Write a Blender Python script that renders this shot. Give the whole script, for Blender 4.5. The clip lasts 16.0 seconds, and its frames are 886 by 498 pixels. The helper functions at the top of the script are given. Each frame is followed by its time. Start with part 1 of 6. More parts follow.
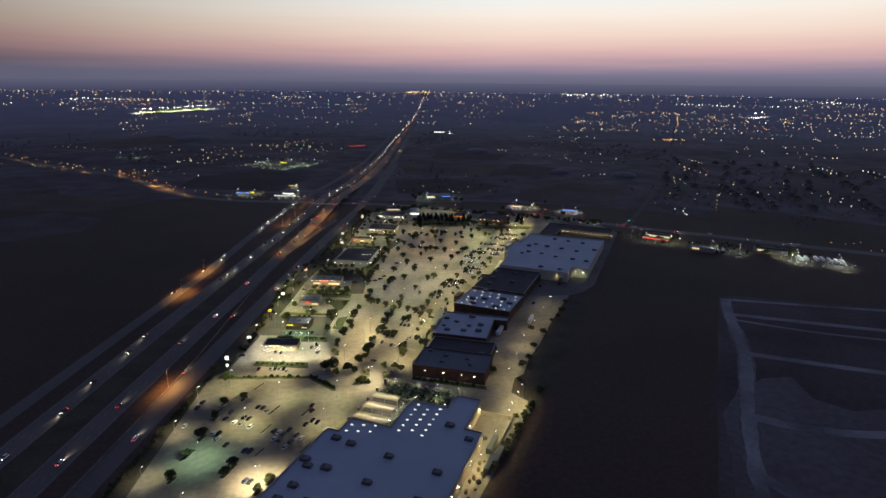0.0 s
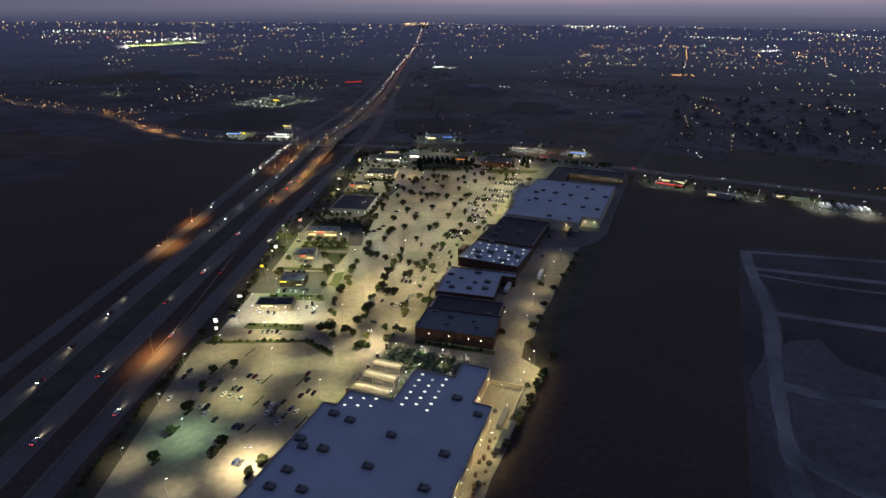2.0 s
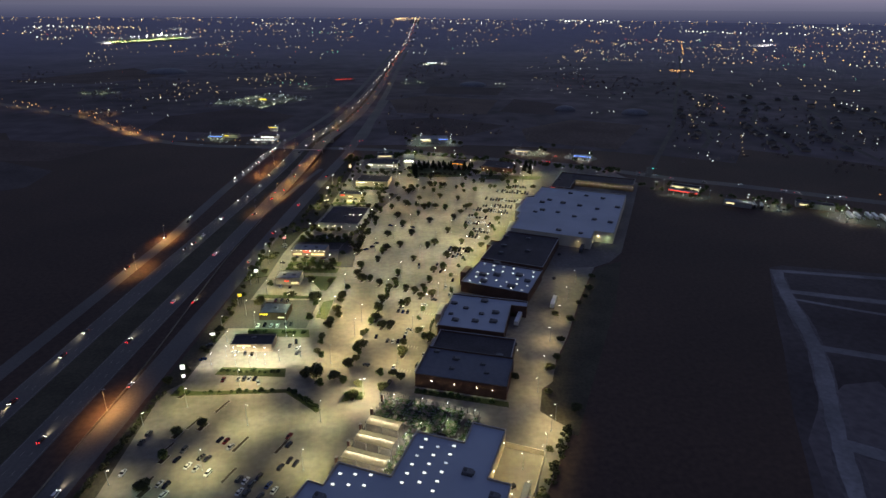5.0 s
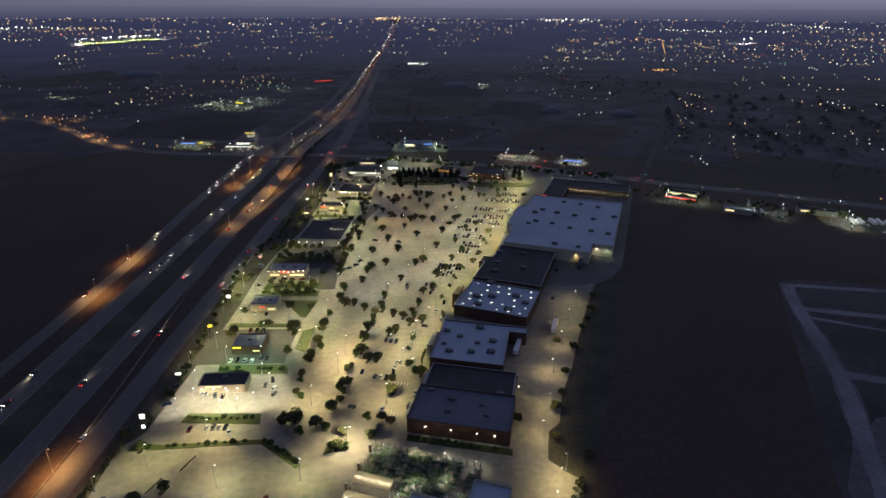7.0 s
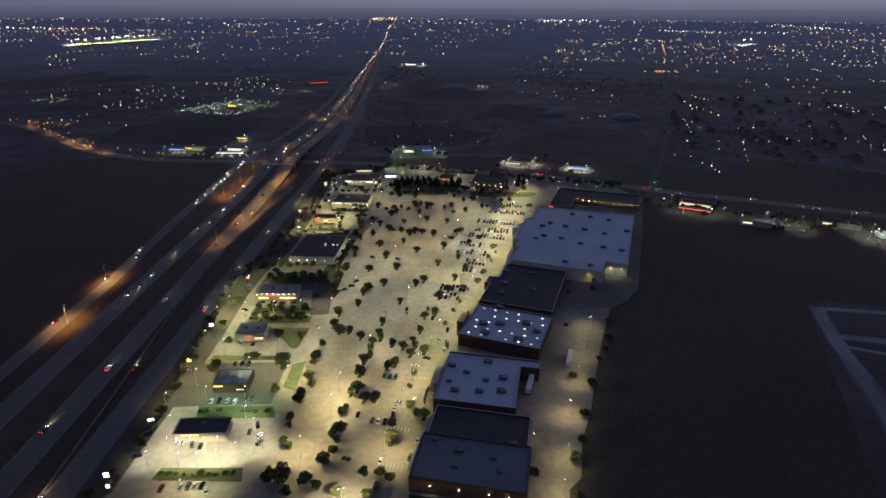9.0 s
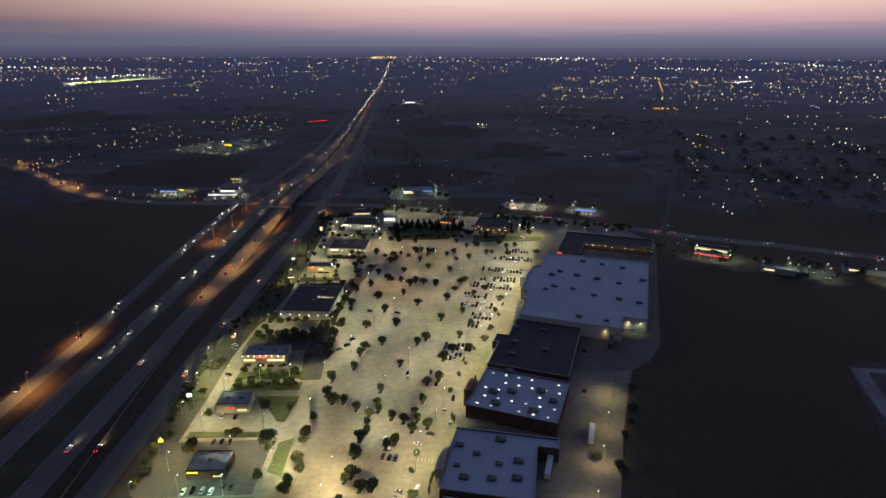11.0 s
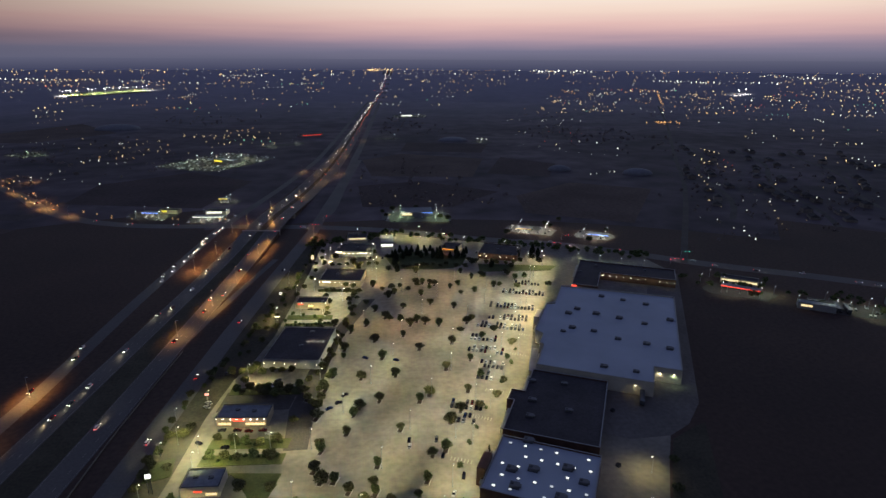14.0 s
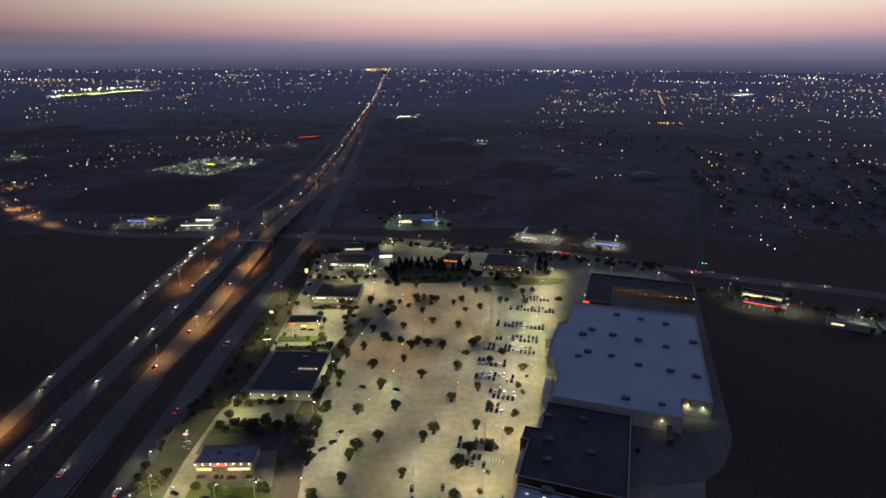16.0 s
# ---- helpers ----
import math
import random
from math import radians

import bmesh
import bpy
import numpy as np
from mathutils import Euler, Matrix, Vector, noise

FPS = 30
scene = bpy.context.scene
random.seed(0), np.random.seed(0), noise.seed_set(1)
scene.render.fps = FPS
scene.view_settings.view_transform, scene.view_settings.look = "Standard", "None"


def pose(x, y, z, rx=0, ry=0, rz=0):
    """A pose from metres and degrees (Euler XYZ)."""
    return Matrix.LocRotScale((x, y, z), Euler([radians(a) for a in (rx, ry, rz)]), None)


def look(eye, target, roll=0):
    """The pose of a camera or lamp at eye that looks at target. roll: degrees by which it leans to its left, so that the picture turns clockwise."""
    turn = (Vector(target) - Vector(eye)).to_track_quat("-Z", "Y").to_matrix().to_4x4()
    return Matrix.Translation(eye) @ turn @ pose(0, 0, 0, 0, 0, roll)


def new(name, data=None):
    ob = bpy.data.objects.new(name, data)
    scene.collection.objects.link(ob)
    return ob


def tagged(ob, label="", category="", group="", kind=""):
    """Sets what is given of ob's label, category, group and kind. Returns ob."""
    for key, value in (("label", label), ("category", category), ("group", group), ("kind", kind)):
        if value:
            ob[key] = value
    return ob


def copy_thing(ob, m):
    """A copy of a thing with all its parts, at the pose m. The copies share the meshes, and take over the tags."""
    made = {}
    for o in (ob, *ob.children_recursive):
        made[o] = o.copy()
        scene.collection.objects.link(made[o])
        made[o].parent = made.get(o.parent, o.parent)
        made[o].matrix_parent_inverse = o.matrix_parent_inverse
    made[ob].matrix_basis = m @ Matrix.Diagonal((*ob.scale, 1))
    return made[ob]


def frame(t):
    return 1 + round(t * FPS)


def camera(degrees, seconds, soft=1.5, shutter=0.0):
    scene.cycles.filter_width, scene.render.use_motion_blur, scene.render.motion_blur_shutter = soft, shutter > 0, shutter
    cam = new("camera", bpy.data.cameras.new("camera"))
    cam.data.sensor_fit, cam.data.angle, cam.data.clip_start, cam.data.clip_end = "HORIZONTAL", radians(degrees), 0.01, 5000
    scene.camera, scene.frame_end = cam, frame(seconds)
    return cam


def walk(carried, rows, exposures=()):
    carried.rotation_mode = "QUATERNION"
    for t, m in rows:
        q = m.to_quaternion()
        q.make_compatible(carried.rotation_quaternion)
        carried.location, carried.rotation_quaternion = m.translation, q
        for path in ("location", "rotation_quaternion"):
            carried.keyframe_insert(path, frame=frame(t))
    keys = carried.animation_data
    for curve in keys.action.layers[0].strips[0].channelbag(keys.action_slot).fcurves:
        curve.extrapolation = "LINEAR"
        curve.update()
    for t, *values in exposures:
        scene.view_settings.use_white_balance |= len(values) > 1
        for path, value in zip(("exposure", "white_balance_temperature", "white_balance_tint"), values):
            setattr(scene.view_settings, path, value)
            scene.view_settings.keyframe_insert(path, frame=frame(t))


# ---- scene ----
cam = camera(74.5, 16.0, 1.5)
PATH = [
    (0, (4.264, -1.88, 182.618), (4.351, 0.043, 182.077), 0.6),
    (0.5, (3.703, 6.728, 182.619), (3.79, 8.643, 182.049), 0.6),
    (1, (3.129, 15.35, 182.618), (3.218, 17.247, 181.993), 0.7),
    (1.5, (2.578, 24.016, 182.626), (2.668, 25.892, 181.939), 0.7),
    (2, (2.053, 32.724, 182.642), (2.143, 34.579, 181.9), 0.6),
    (2.5, (1.553, 41.505, 182.664), (1.644, 43.355, 181.91), 0.6),
    (3, (1.038, 50.327, 182.681), (1.129, 52.177, 181.926), 0.6),
    (3.5, (0.461, 59.184, 182.703), (0.552, 61.034, 181.949), 0.6),
    (4, (-0.133, 68.092, 182.732), (-0.043, 69.942, 181.977), 0.6),
    (6.5, (-3.109, 112.67, 183.045), (-2.938, 114.513, 182.287), 0.3),
    (7, (-3.571, 121.6, 183.078), (-3.398, 123.443, 182.32), 0.3),
    (7.5, (-3.919, 130.54, 183.107), (-3.743, 132.382, 182.348), 0.3),
    (8, (-4.135, 139.459, 183.151), (-3.956, 141.301, 182.392), 0.3),
    (10.3, (-4.14, 180.743, 183.807), (-3.952, 182.593, 183.068), 0.3),
    (10.5, (-4.151, 184.281, 183.831), (-3.962, 186.141, 183.12), 0.2),
    (11, (-4.206, 192.99, 183.96), (-4.014, 194.873, 183.312), 0.2),
    (11.5, (-4.29, 201.593, 184.119), (-4.094, 203.487, 183.508), 0.3),
    (12, (-4.383, 210.208, 184.304), (-4.186, 212.102, 183.693), 0.3),
    (12.5, (-4.482, 218.899, 184.503), (-4.282, 220.792, 183.891), 0.3),
    (13, (-4.563, 227.699, 184.712), (-4.361, 229.592, 184.1), 0.3),
    (13.5, (-4.647, 236.619, 184.912), (-4.444, 238.512, 184.3), 0.3),
    (14, (-4.748, 245.58, 185.089), (-4.542, 247.473, 184.477), 0.3),
    (14.5, (-4.85, 254.498, 185.244), (-4.642, 256.39, 184.631), 0.3),
    (15, (-4.905, 263.376, 185.393), (-4.696, 265.268, 184.78), 0.3),
    (15.5, (-4.93, 272.215, 185.507), (-4.718, 274.107, 184.894), 0.3),
    (16, (-4.945, 281.037, 185.571), (-4.732, 282.929, 184.958), 0.3),
]
walk(cam, [(t, look(eye, target, roll)) for t, eye, target, roll in PATH], [(0.0, 0.08), (1.5, 0.15), (3.0, 0.22), (8.0, 0.22), (11.0, 0.12), (16.0, 0.09)])

# ---------------------------------------------------------------- sky and exposure
SUN_AZ = radians(22.0)          # the afterglow's direction, to the right of straight ahead
world = bpy.data.worlds.new("dusk")
scene.world = world
world.use_nodes = True
wn, wl = world.node_tree.nodes, world.node_tree.links
wn.clear()


def srgb(r, g, b):
    return tuple((c / 255 / 12.92) if c / 255 <= 0.04045 else ((c / 255 + 0.055) / 1.055) ** 2.4 for c in (r, g, b))


tc = wn.new("ShaderNodeTexCoord")
sep = wn.new("ShaderNodeSeparateXYZ")
wl.new(tc.outputs["Generated"], sep.inputs[0])
mr = wn.new("ShaderNodeMapRange")
mr.inputs["From Min"].default_value, mr.inputs["From Max"].default_value = -0.05, 1.0
# a thin bank of cloud: the height is bent a little by a stretched noise
cmap = wn.new("ShaderNodeMapping")
cmap.inputs["Scale"].default_value = (3.0, 3.0, 60.0)
cno = wn.new("ShaderNodeTexNoise")
cno.inputs["Scale"].default_value, cno.inputs["Detail"].default_value = 1.6, 6.0
wl.new(tc.outputs["Generated"], cmap.inputs[0])
wl.new(cmap.outputs[0], cno.inputs[0])
bend = wn.new("ShaderNodeMath")
bend.operation = "MULTIPLY_ADD"
bend.inputs[1].default_value, bend.inputs[2].default_value = 0.012, -0.006
wl.new(cno.outputs[0], bend.inputs[0])
add = wn.new("ShaderNodeMath")
add.operation = "ADD"
wl.new(sep.outputs[2], add.inputs[0])
wl.new(bend.outputs[0], add.inputs[1])
wl.new(add.outputs[0], mr.inputs["Value"])
ramp = wn.new("ShaderNodeValToRGB")
wl.new(mr.outputs[0], ramp.inputs[0])


def elev(deg):
    return (math.sin(radians(deg)) + 0.05) / 1.05


STOPS = [(-2.0, srgb(56, 59, 84)), (0.0, srgb(93, 94, 116)), (1.0, srgb(112, 109, 131)), (1.7, srgb(144, 126, 141)), (2.4, srgb(177, 146, 151)),
         (3.3, srgb(203, 168, 163)), (4.5, srgb(217, 194, 180)), (6.2, srgb(224, 213, 202)), (8.4, srgb(211, 221, 225)), (13.0, srgb(150, 172, 196)),
         (24.0, srgb(96, 111, 145)), (45.0, srgb(74, 82, 119)), (90.0, srgb(60, 67, 103))]
els = ramp.color_ramp.elements
while len(els) < len(STOPS):
    els.new(0.5)
for e, (deg, col) in zip(els, STOPS):
    e.position, e.color = elev(deg), (*col, 1)
dot = wn.new("ShaderNodeVectorMath")
dot.operation = "DOT_PRODUCT"
dot.inputs[1].default_value = (math.sin(SUN_AZ), math.cos(SUN_AZ), 0)
wl.new(tc.outputs["Generated"], dot.inputs[0])
az = wn.new("ShaderNodeMapRange")
az.inputs["From Min"].default_value, az.inputs["From Max"].default_value = 0.35, 0.97
az.inputs["To Min"].default_value, az.inputs["To Max"].default_value = 0.14, 1.22
wl.new(dot.outputs["Value"], az.inputs["Value"])
# the afterglow only brightens the part of the sky near the horizon; overhead is even
hi = wn.new("ShaderNodeMapRange")
hi.inputs["From Min"].default_value, hi.inputs["From Max"].default_value = 0.25, 0.6
wl.new(sep.outputs[2], hi.inputs["Value"])
lo = wn.new("ShaderNodeMapRange")
lo.inputs["From Min"].default_value, lo.inputs["From Max"].default_value = 0.03, 0.0
wl.new(sep.outputs[2], lo.inputs["Value"])
mx = wn.new("ShaderNodeMath")
mx.operation = "MAXIMUM"
wl.new(hi.outputs[0], mx.inputs[0])
wl.new(lo.outputs[0], mx.inputs[1])
fac = wn.new("ShaderNodeMix")
fac.data_type = "FLOAT"
wl.new(mx.outputs[0], fac.inputs[0])
wl.new(az.outputs[0], fac.inputs[2])
fac.inputs[3].default_value = 0.98
sc = wn.new("ShaderNodeVectorMath")
sc.operation = "SCALE"
wl.new(ramp.outputs[0], sc.inputs[0])
wl.new(fac.outputs[0], sc.inputs["Scale"])
bg = wn.new("ShaderNodeBackground")
bg.inputs["Strength"].default_value = 1.0
wl.new(sc.outputs[0], bg.inputs[0])
wo = wn.new("ShaderNodeOutputWorld")
wl.new(bg.outputs[0], wo.inputs[0])

# ---------------------------------------------------------------- materials


def mat(name, col, rough=0.8, var=0.25, grain=1.5, blot=0.08, metal=0.0, bump=0.0, per_object=0.0, second=None, spec=0.3):
    """A surface with blotches and grain; col is the base colour, second the colour of its stains."""
    m = bpy.data.materials.new(name)
    m.use_nodes = True
    n, l = m.node_tree.nodes, m.node_tree.links
    b = n["Principled BSDF"]
    b.inputs["Roughness"].default_value, b.inputs["Metallic"].default_value = rough, metal
    b.inputs["Specular IOR Level"].default_value = spec
    t = n.new("ShaderNodeTexCoord")
    src = t.outputs["Object"]
    big = n.new("ShaderNodeTexNoise")
    big.inputs["Scale"].default_value, big.inputs["Detail"].default_value = blot, 5.0
    small = n.new("ShaderNodeTexNoise")
    small.inputs["Scale"].default_value, small.inputs["Detail"].default_value = grain, 3.0
    l.new(src, big.inputs["Vector"])
    l.new(src, small.inputs["Vector"])
    c1 = n.new("ShaderNodeMapRange")
    c1.inputs["From Min"].default_value, c1.inputs["From Max"].default_value = 0.35, 0.65
    l.new(big.outputs[0], c1.inputs["Value"])
    mixc = n.new("ShaderNodeMix")
    mixc.data_type = "RGBA"
    s2 = second or tuple(c * (1 - var) for c in col)
    mixc.inputs[6].default_value, mixc.inputs[7].default_value = (*col, 1), (*s2, 1)
    l.new(c1.outputs[0], mixc.inputs[0])
    g = n.new("ShaderNodeMapRange")
    g.inputs["From Min"].default_value, g.inputs["From Max"].default_value = 0.3, 0.7
    g.inputs["To Min"].default_value, g.inputs["To Max"].default_value = 1 - var * 0.7, 1 + var * 0.7
    l.new(small.outputs[0], g.inputs["Value"])
    v = n.new("ShaderNodeVectorMath")
    v.operation = "SCALE"
    l.new(mixc.outputs[2], v.inputs[0])
    l.new(g.outputs[0], v.inputs["Scale"])
    out = v.outputs[0]
    if per_object:
        oi = n.new("ShaderNodeObjectInfo")
        r = n.new("ShaderNodeMapRange")
        r.inputs["To Min"].default_value, r.inputs["To Max"].default_value = 1 - per_object, 1 + per_object
        l.new(oi.outputs["Random"], r.inputs["Value"])
        v2 = n.new("ShaderNodeVectorMath")
        v2.operation = "SCALE"
        l.new(out, v2.inputs[0])
        l.new(r.outputs[0], v2.inputs["Scale"])
        out = v2.outputs[0]
    l.new(out, b.inputs["Base Color"])
    if bump:
        bp = n.new("ShaderNodeBump")
        bp.inputs["Strength"].default_value = bump
        l.new(small.outputs[0], bp.inputs["Height"])
        l.new(bp.outputs[0], b.inputs["Normal"])
    return m


def glow(name, col, strength, sampled=False):
    m = bpy.data.materials.new(name)
    m.use_nodes = True
    b = m.node_tree.nodes["Principled BSDF"]
    b.inputs["Base Color"].default_value = (*[min(1, c) for c in col], 1)
    b.inputs["Emission Color"].default_value, b.inputs["Emission Strength"].default_value = (*col, 1), strength
    if not sampled:
        m.cycles.emission_sampling = "NONE"
    return m


def twinkle(name, col, low, high):
    """Lamps of uneven strength, set apart by the random value of each piece."""
    m = glow(name, col, high)
    n, l = m.node_tree.nodes, m.node_tree.links
    g = n.new("ShaderNodeNewGeometry")
    p = n.new("ShaderNodeMath")
    p.operation = "POWER"
    p.inputs[1].default_value = 2.3
    r = n.new("ShaderNodeMapRange")
    r.inputs["To Min"].default_value, r.inputs["To Max"].default_value = low, high
    l.new(g.outputs["Random Per Island"], p.inputs[0])
    l.new(p.outputs[0], r.inputs["Value"])
    l.new(r.outputs[0], n["Principled BSDF"].inputs["Emission Strength"])
    return m


GRASS = mat("dry grass and scrub", (0.084, 0.053, 0.04), 0.85, 0.3, 0.35, 0.006, second=(0.058, 0.038, 0.031), spec=0.22)
VERGE = mat("rough verge grass", (0.08, 0.07, 0.046), 0.95, 0.35, 0.6, 0.05)
LAWN = mat("mown lawn", (0.085, 0.098, 0.032), 0.95, 0.3, 1.2, 0.06)
DIRT = mat("graded bare soil", (0.1, 0.082, 0.08), 0.95, 0.3, 0.25, 0.014, second=(0.06, 0.046, 0.046))
SOIL = mat("pale spread soil", (0.145, 0.122, 0.122), 0.95, 0.3, 0.2, 0.012, second=(0.095, 0.078, 0.078))
SHOULDER = mat("trodden soil beside the tracks", (0.165, 0.145, 0.145), 0.95, 0.35, 0.3, 0.02, second=(0.11, 0.095, 0.095))
TRACK = mat("pale gravel track", (0.29, 0.275, 0.275), 0.95, 0.25, 0.4, 0.025, second=(0.13, 0.12, 0.12))
CONC = mat("weathered parking lot concrete", (0.29, 0.255, 0.2), 0.85, 0.22, 0.3, 0.02, second=(0.14, 0.125, 0.1))
ASPH = mat("worn asphalt", (0.085, 0.075, 0.065), 0.85, 0.3, 0.9, 0.05)
HWY = mat("worn concrete motorway", (0.132, 0.12, 0.112), 0.8, 0.18, 0.7, 0.02)
YARD = mat("grey asphalt of the service yard", (0.17, 0.15, 0.13), 0.85, 0.25, 0.4, 0.03)
PAINT = mat("worn road paint", (0.4, 0.37, 0.3), 0.7, 0.3, 2.0, 0.3)
KERB = mat("kerb concrete", (0.42, 0.4, 0.36), 0.85, 0.2, 1.0, 0.2)
ROOFW = mat("white roofing membrane", (0.43, 0.47, 0.53), 0.7, 0.07, 0.12, 0.03, second=(0.37, 0.405, 0.46))
ROOFG = mat("dark grey roofing membrane", (0.15, 0.155, 0.175), 0.8, 0.12, 0.4, 0.04)
ROOFD = mat("dark gravel roofing", (0.075, 0.066, 0.07), 0.9, 0.25, 0.8, 0.06)
ROOFM = mat("grey roofing membrane", (0.24, 0.25, 0.27), 0.75, 0.2, 0.5, 0.05)
BRICK = mat("red-brown brick", (0.125, 0.07, 0.05), 0.85, 0.25, 3.0, 0.2)
TAN = mat("tan stucco", (0.45, 0.38, 0.28), 0.85, 0.18, 1.5, 0.15)
CREAM = mat("cream stucco", (0.6, 0.55, 0.44), 0.85, 0.15, 1.5, 0.15)
GREY = mat("grey painted block", (0.36, 0.36, 0.35), 0.8, 0.18, 1.5, 0.15)
METAL = mat("galvanised steel", (0.4, 0.41, 0.42), 0.45, 0.15, 4.0, 0.5, metal=0.8)
DARKM = mat("dark painted steel", (0.07, 0.07, 0.075), 0.5, 0.2, 4.0, 0.5)
UNITM = mat("weathered rooftop unit steel", (0.16, 0.16, 0.165), 0.6, 0.25, 2.0, 0.4)
BARK = mat("bark", (0.11, 0.08, 0.06), 0.95, 0.3, 6.0, 0.8)
LEAF = mat("oak leaves", (0.105, 0.11, 0.045), 0.8, 0.4, 2.5, 0.5, per_object=0.3)
LEAFP = mat("pear tree leaves", (0.09, 0.12, 0.04), 0.75, 0.4, 2.5, 0.5, per_object=0.25)
CEDAR = mat("dark evergreen needles", (0.05, 0.065, 0.03), 0.85, 0.35, 3.0, 0.5, per_object=0.2)
SHRUB = mat("clipped shrub leaves", (0.06, 0.09, 0.03), 0.85, 0.4, 3.0, 0.5)
TYRE = mat("tyre rubber", (0.025, 0.025, 0.025), 0.85, 0.2, 5.0, 1.0)
GLASS = mat("tinted car glass", (0.015, 0.018, 0.02), 0.08, 0.1, 2.0, 1.0, spec=0.6)
CARCOL = {"white": (0.75, 0.75, 0.73), "silver": (0.42, 0.43, 0.45), "black": (0.018, 0.018, 0.02), "dark grey": (0.08, 0.085, 0.09),
          "dark red": (0.11, 0.012, 0.01), "dark blue": (0.03, 0.05, 0.13)}
CARPAINT = {k: mat(k + " car paint", c, 0.25, 0.06, 2.0, 0.6, spec=0.6) for k, c in CARCOL.items()}
SODIUM, WARM = (1.0, 0.51, 0.15), (1.0, 0.87, 0.44)
G_LAMP = glow("lit lamp lens", (1.0, 0.9, 0.66), 14)
G_COOL = glow("lit white lamp lens", (0.95, 1.0, 0.92), 12)
G_SOD = glow("lit sodium lamp lens", SODIUM, 12)
G_SKY = glow("skylight lit from inside", (0.95, 0.97, 0.9), 1.3)
G_SKYD = glow("skylight dimly lit from inside", (0.9, 0.95, 0.95), 0.5)
G_WIN = glow("lit shop window", (1.0, 0.78, 0.42), 1.2)
G_SIGNW = glow("lit white sign face", (1.0, 1.0, 0.9), 2.0)
G_RED = glow("lit red sign", (1.0, 0.07, 0.04), 2.2)
G_YEL = glow("lit yellow sign", (1.0, 0.72, 0.05), 2.0)
G_BLUE = glow("lit blue sign", (0.15, 0.3, 1.0), 2.5)
G_GREEN = glow("green signal light", (0.05, 1.0, 0.5), 30)
G_HEAD = glow("headlight", (1.0, 0.96, 0.82), 16)
G_TAIL = glow("tail light", (1.0, 0.03, 0.04), 7)

# ---------------------------------------------------------------- mesh helpers


def mesh(name, bm, material):
    me = bpy.data.meshes.new(name)
    bm.to_mesh(me)
    bm.free()
    me.materials.append(material)
    return me


def part(name, bm, material, parent=None, label=""):
    ob = new(name, mesh(name, bm, material) if isinstance(bm, bmesh.types.BMesh) else bm)
    ob.parent = parent
    if label:
        ob["label"] = label
    return ob


def thing(name, label, category, group="", kind="", at=None):
    return_ob = new(name)
    return_ob.empty_display_size = 0.5
    if at is not None:
        return_ob.matrix_basis = at
    return tagged(return_ob, label, category, group, kind)


def box(bm, x0, x1, y0, y1, z0, z1, bevel=0.0):
    m = Matrix.Translation(((x0 + x1) / 2, (y0 + y1) / 2, (z0 + z1) / 2)) @ Matrix.Diagonal((x1 - x0, y1 - y0, z1 - z0, 1))
    r = bmesh.ops.create_cube(bm, size=1, matrix=m)
    if bevel:
        es = list({e for v in r["verts"] for e in v.link_edges})
        bmesh.ops.bevel(bm, geom=es, offset=bevel, segments=1, affect="EDGES")
    return bm


def boxed(x0, x1, y0, y1, z0, z1, bevel=0.0):
    return box(bmesh.new(), x0, x1, y0, y1, z0, z1, bevel)


def tube(bm, a, b, r0, r1, sides=8):
    a, b = Vector(a), Vector(b)
    q = (b - a).to_track_quat("Z", "Y").to_matrix().to_4x4()
    bmesh.ops.create_cone(bm, cap_ends=True, segments=sides, radius1=r0, radius2=r1, depth=(b - a).length,
                          matrix=Matrix.Translation((a + b) / 2) @ q)
    return bm


def tubed(a, b, r0, r1, sides=8):
    return tube(bmesh.new(), a, b, r0, r1, sides)


RIM_C, RIM_R, FLAT_R = (0.0, 140.0), 4800.0, 3000.0


def gz(x, y):
    """Height of the land: flat, then a long rise to the ridge that makes the skyline."""
    d = math.hypot(x - RIM_C[0], y - RIM_C[1])
    if d <= FLAT_R:
        return 0.0
    return min(122.0, 184.0 * (1 - d * (RIM_R - min(d, RIM_R)) / ((RIM_R - FLAT_R) * FLAT_R)))


def far(x, y):
    """A place past the plain, moved in along its line of sight to the ridge."""
    d = math.hypot(x - RIM_C[0], y - RIM_C[1])
    if d <= FLAT_R:
        return x, y
    k = (FLAT_R + (RIM_R - FLAT_R) * (1 - FLAT_R / d)) / d
    return RIM_C[0] + (x - RIM_C[0]) * k, RIM_C[1] + (y - RIM_C[1]) * k


def smooth(pts, step=15.0):
    """A curve through pts, in short steps."""
    out = []
    p = [Vector(q) for q in pts]
    for i in range(len(p) - 1):
        a, b = p[i], p[i + 1]
        m0 = (p[i + 1] - p[i - 1]) / 2 if i else b - a
        m1 = (p[i + 2] - p[i]) / 2 if i + 2 < len(p) else b - a
        k = max(2, int((b - a).length / step))
        for j in range(k):
            t = j / k
            out.append((2 * t**3 - 3 * t**2 + 1) * a + (t**3 - 2 * t**2 + t) * m0 + (-2 * t**3 + 3 * t**2) * b + (t**3 - t**2) * m1)
    out.append(p[-1])
    return out


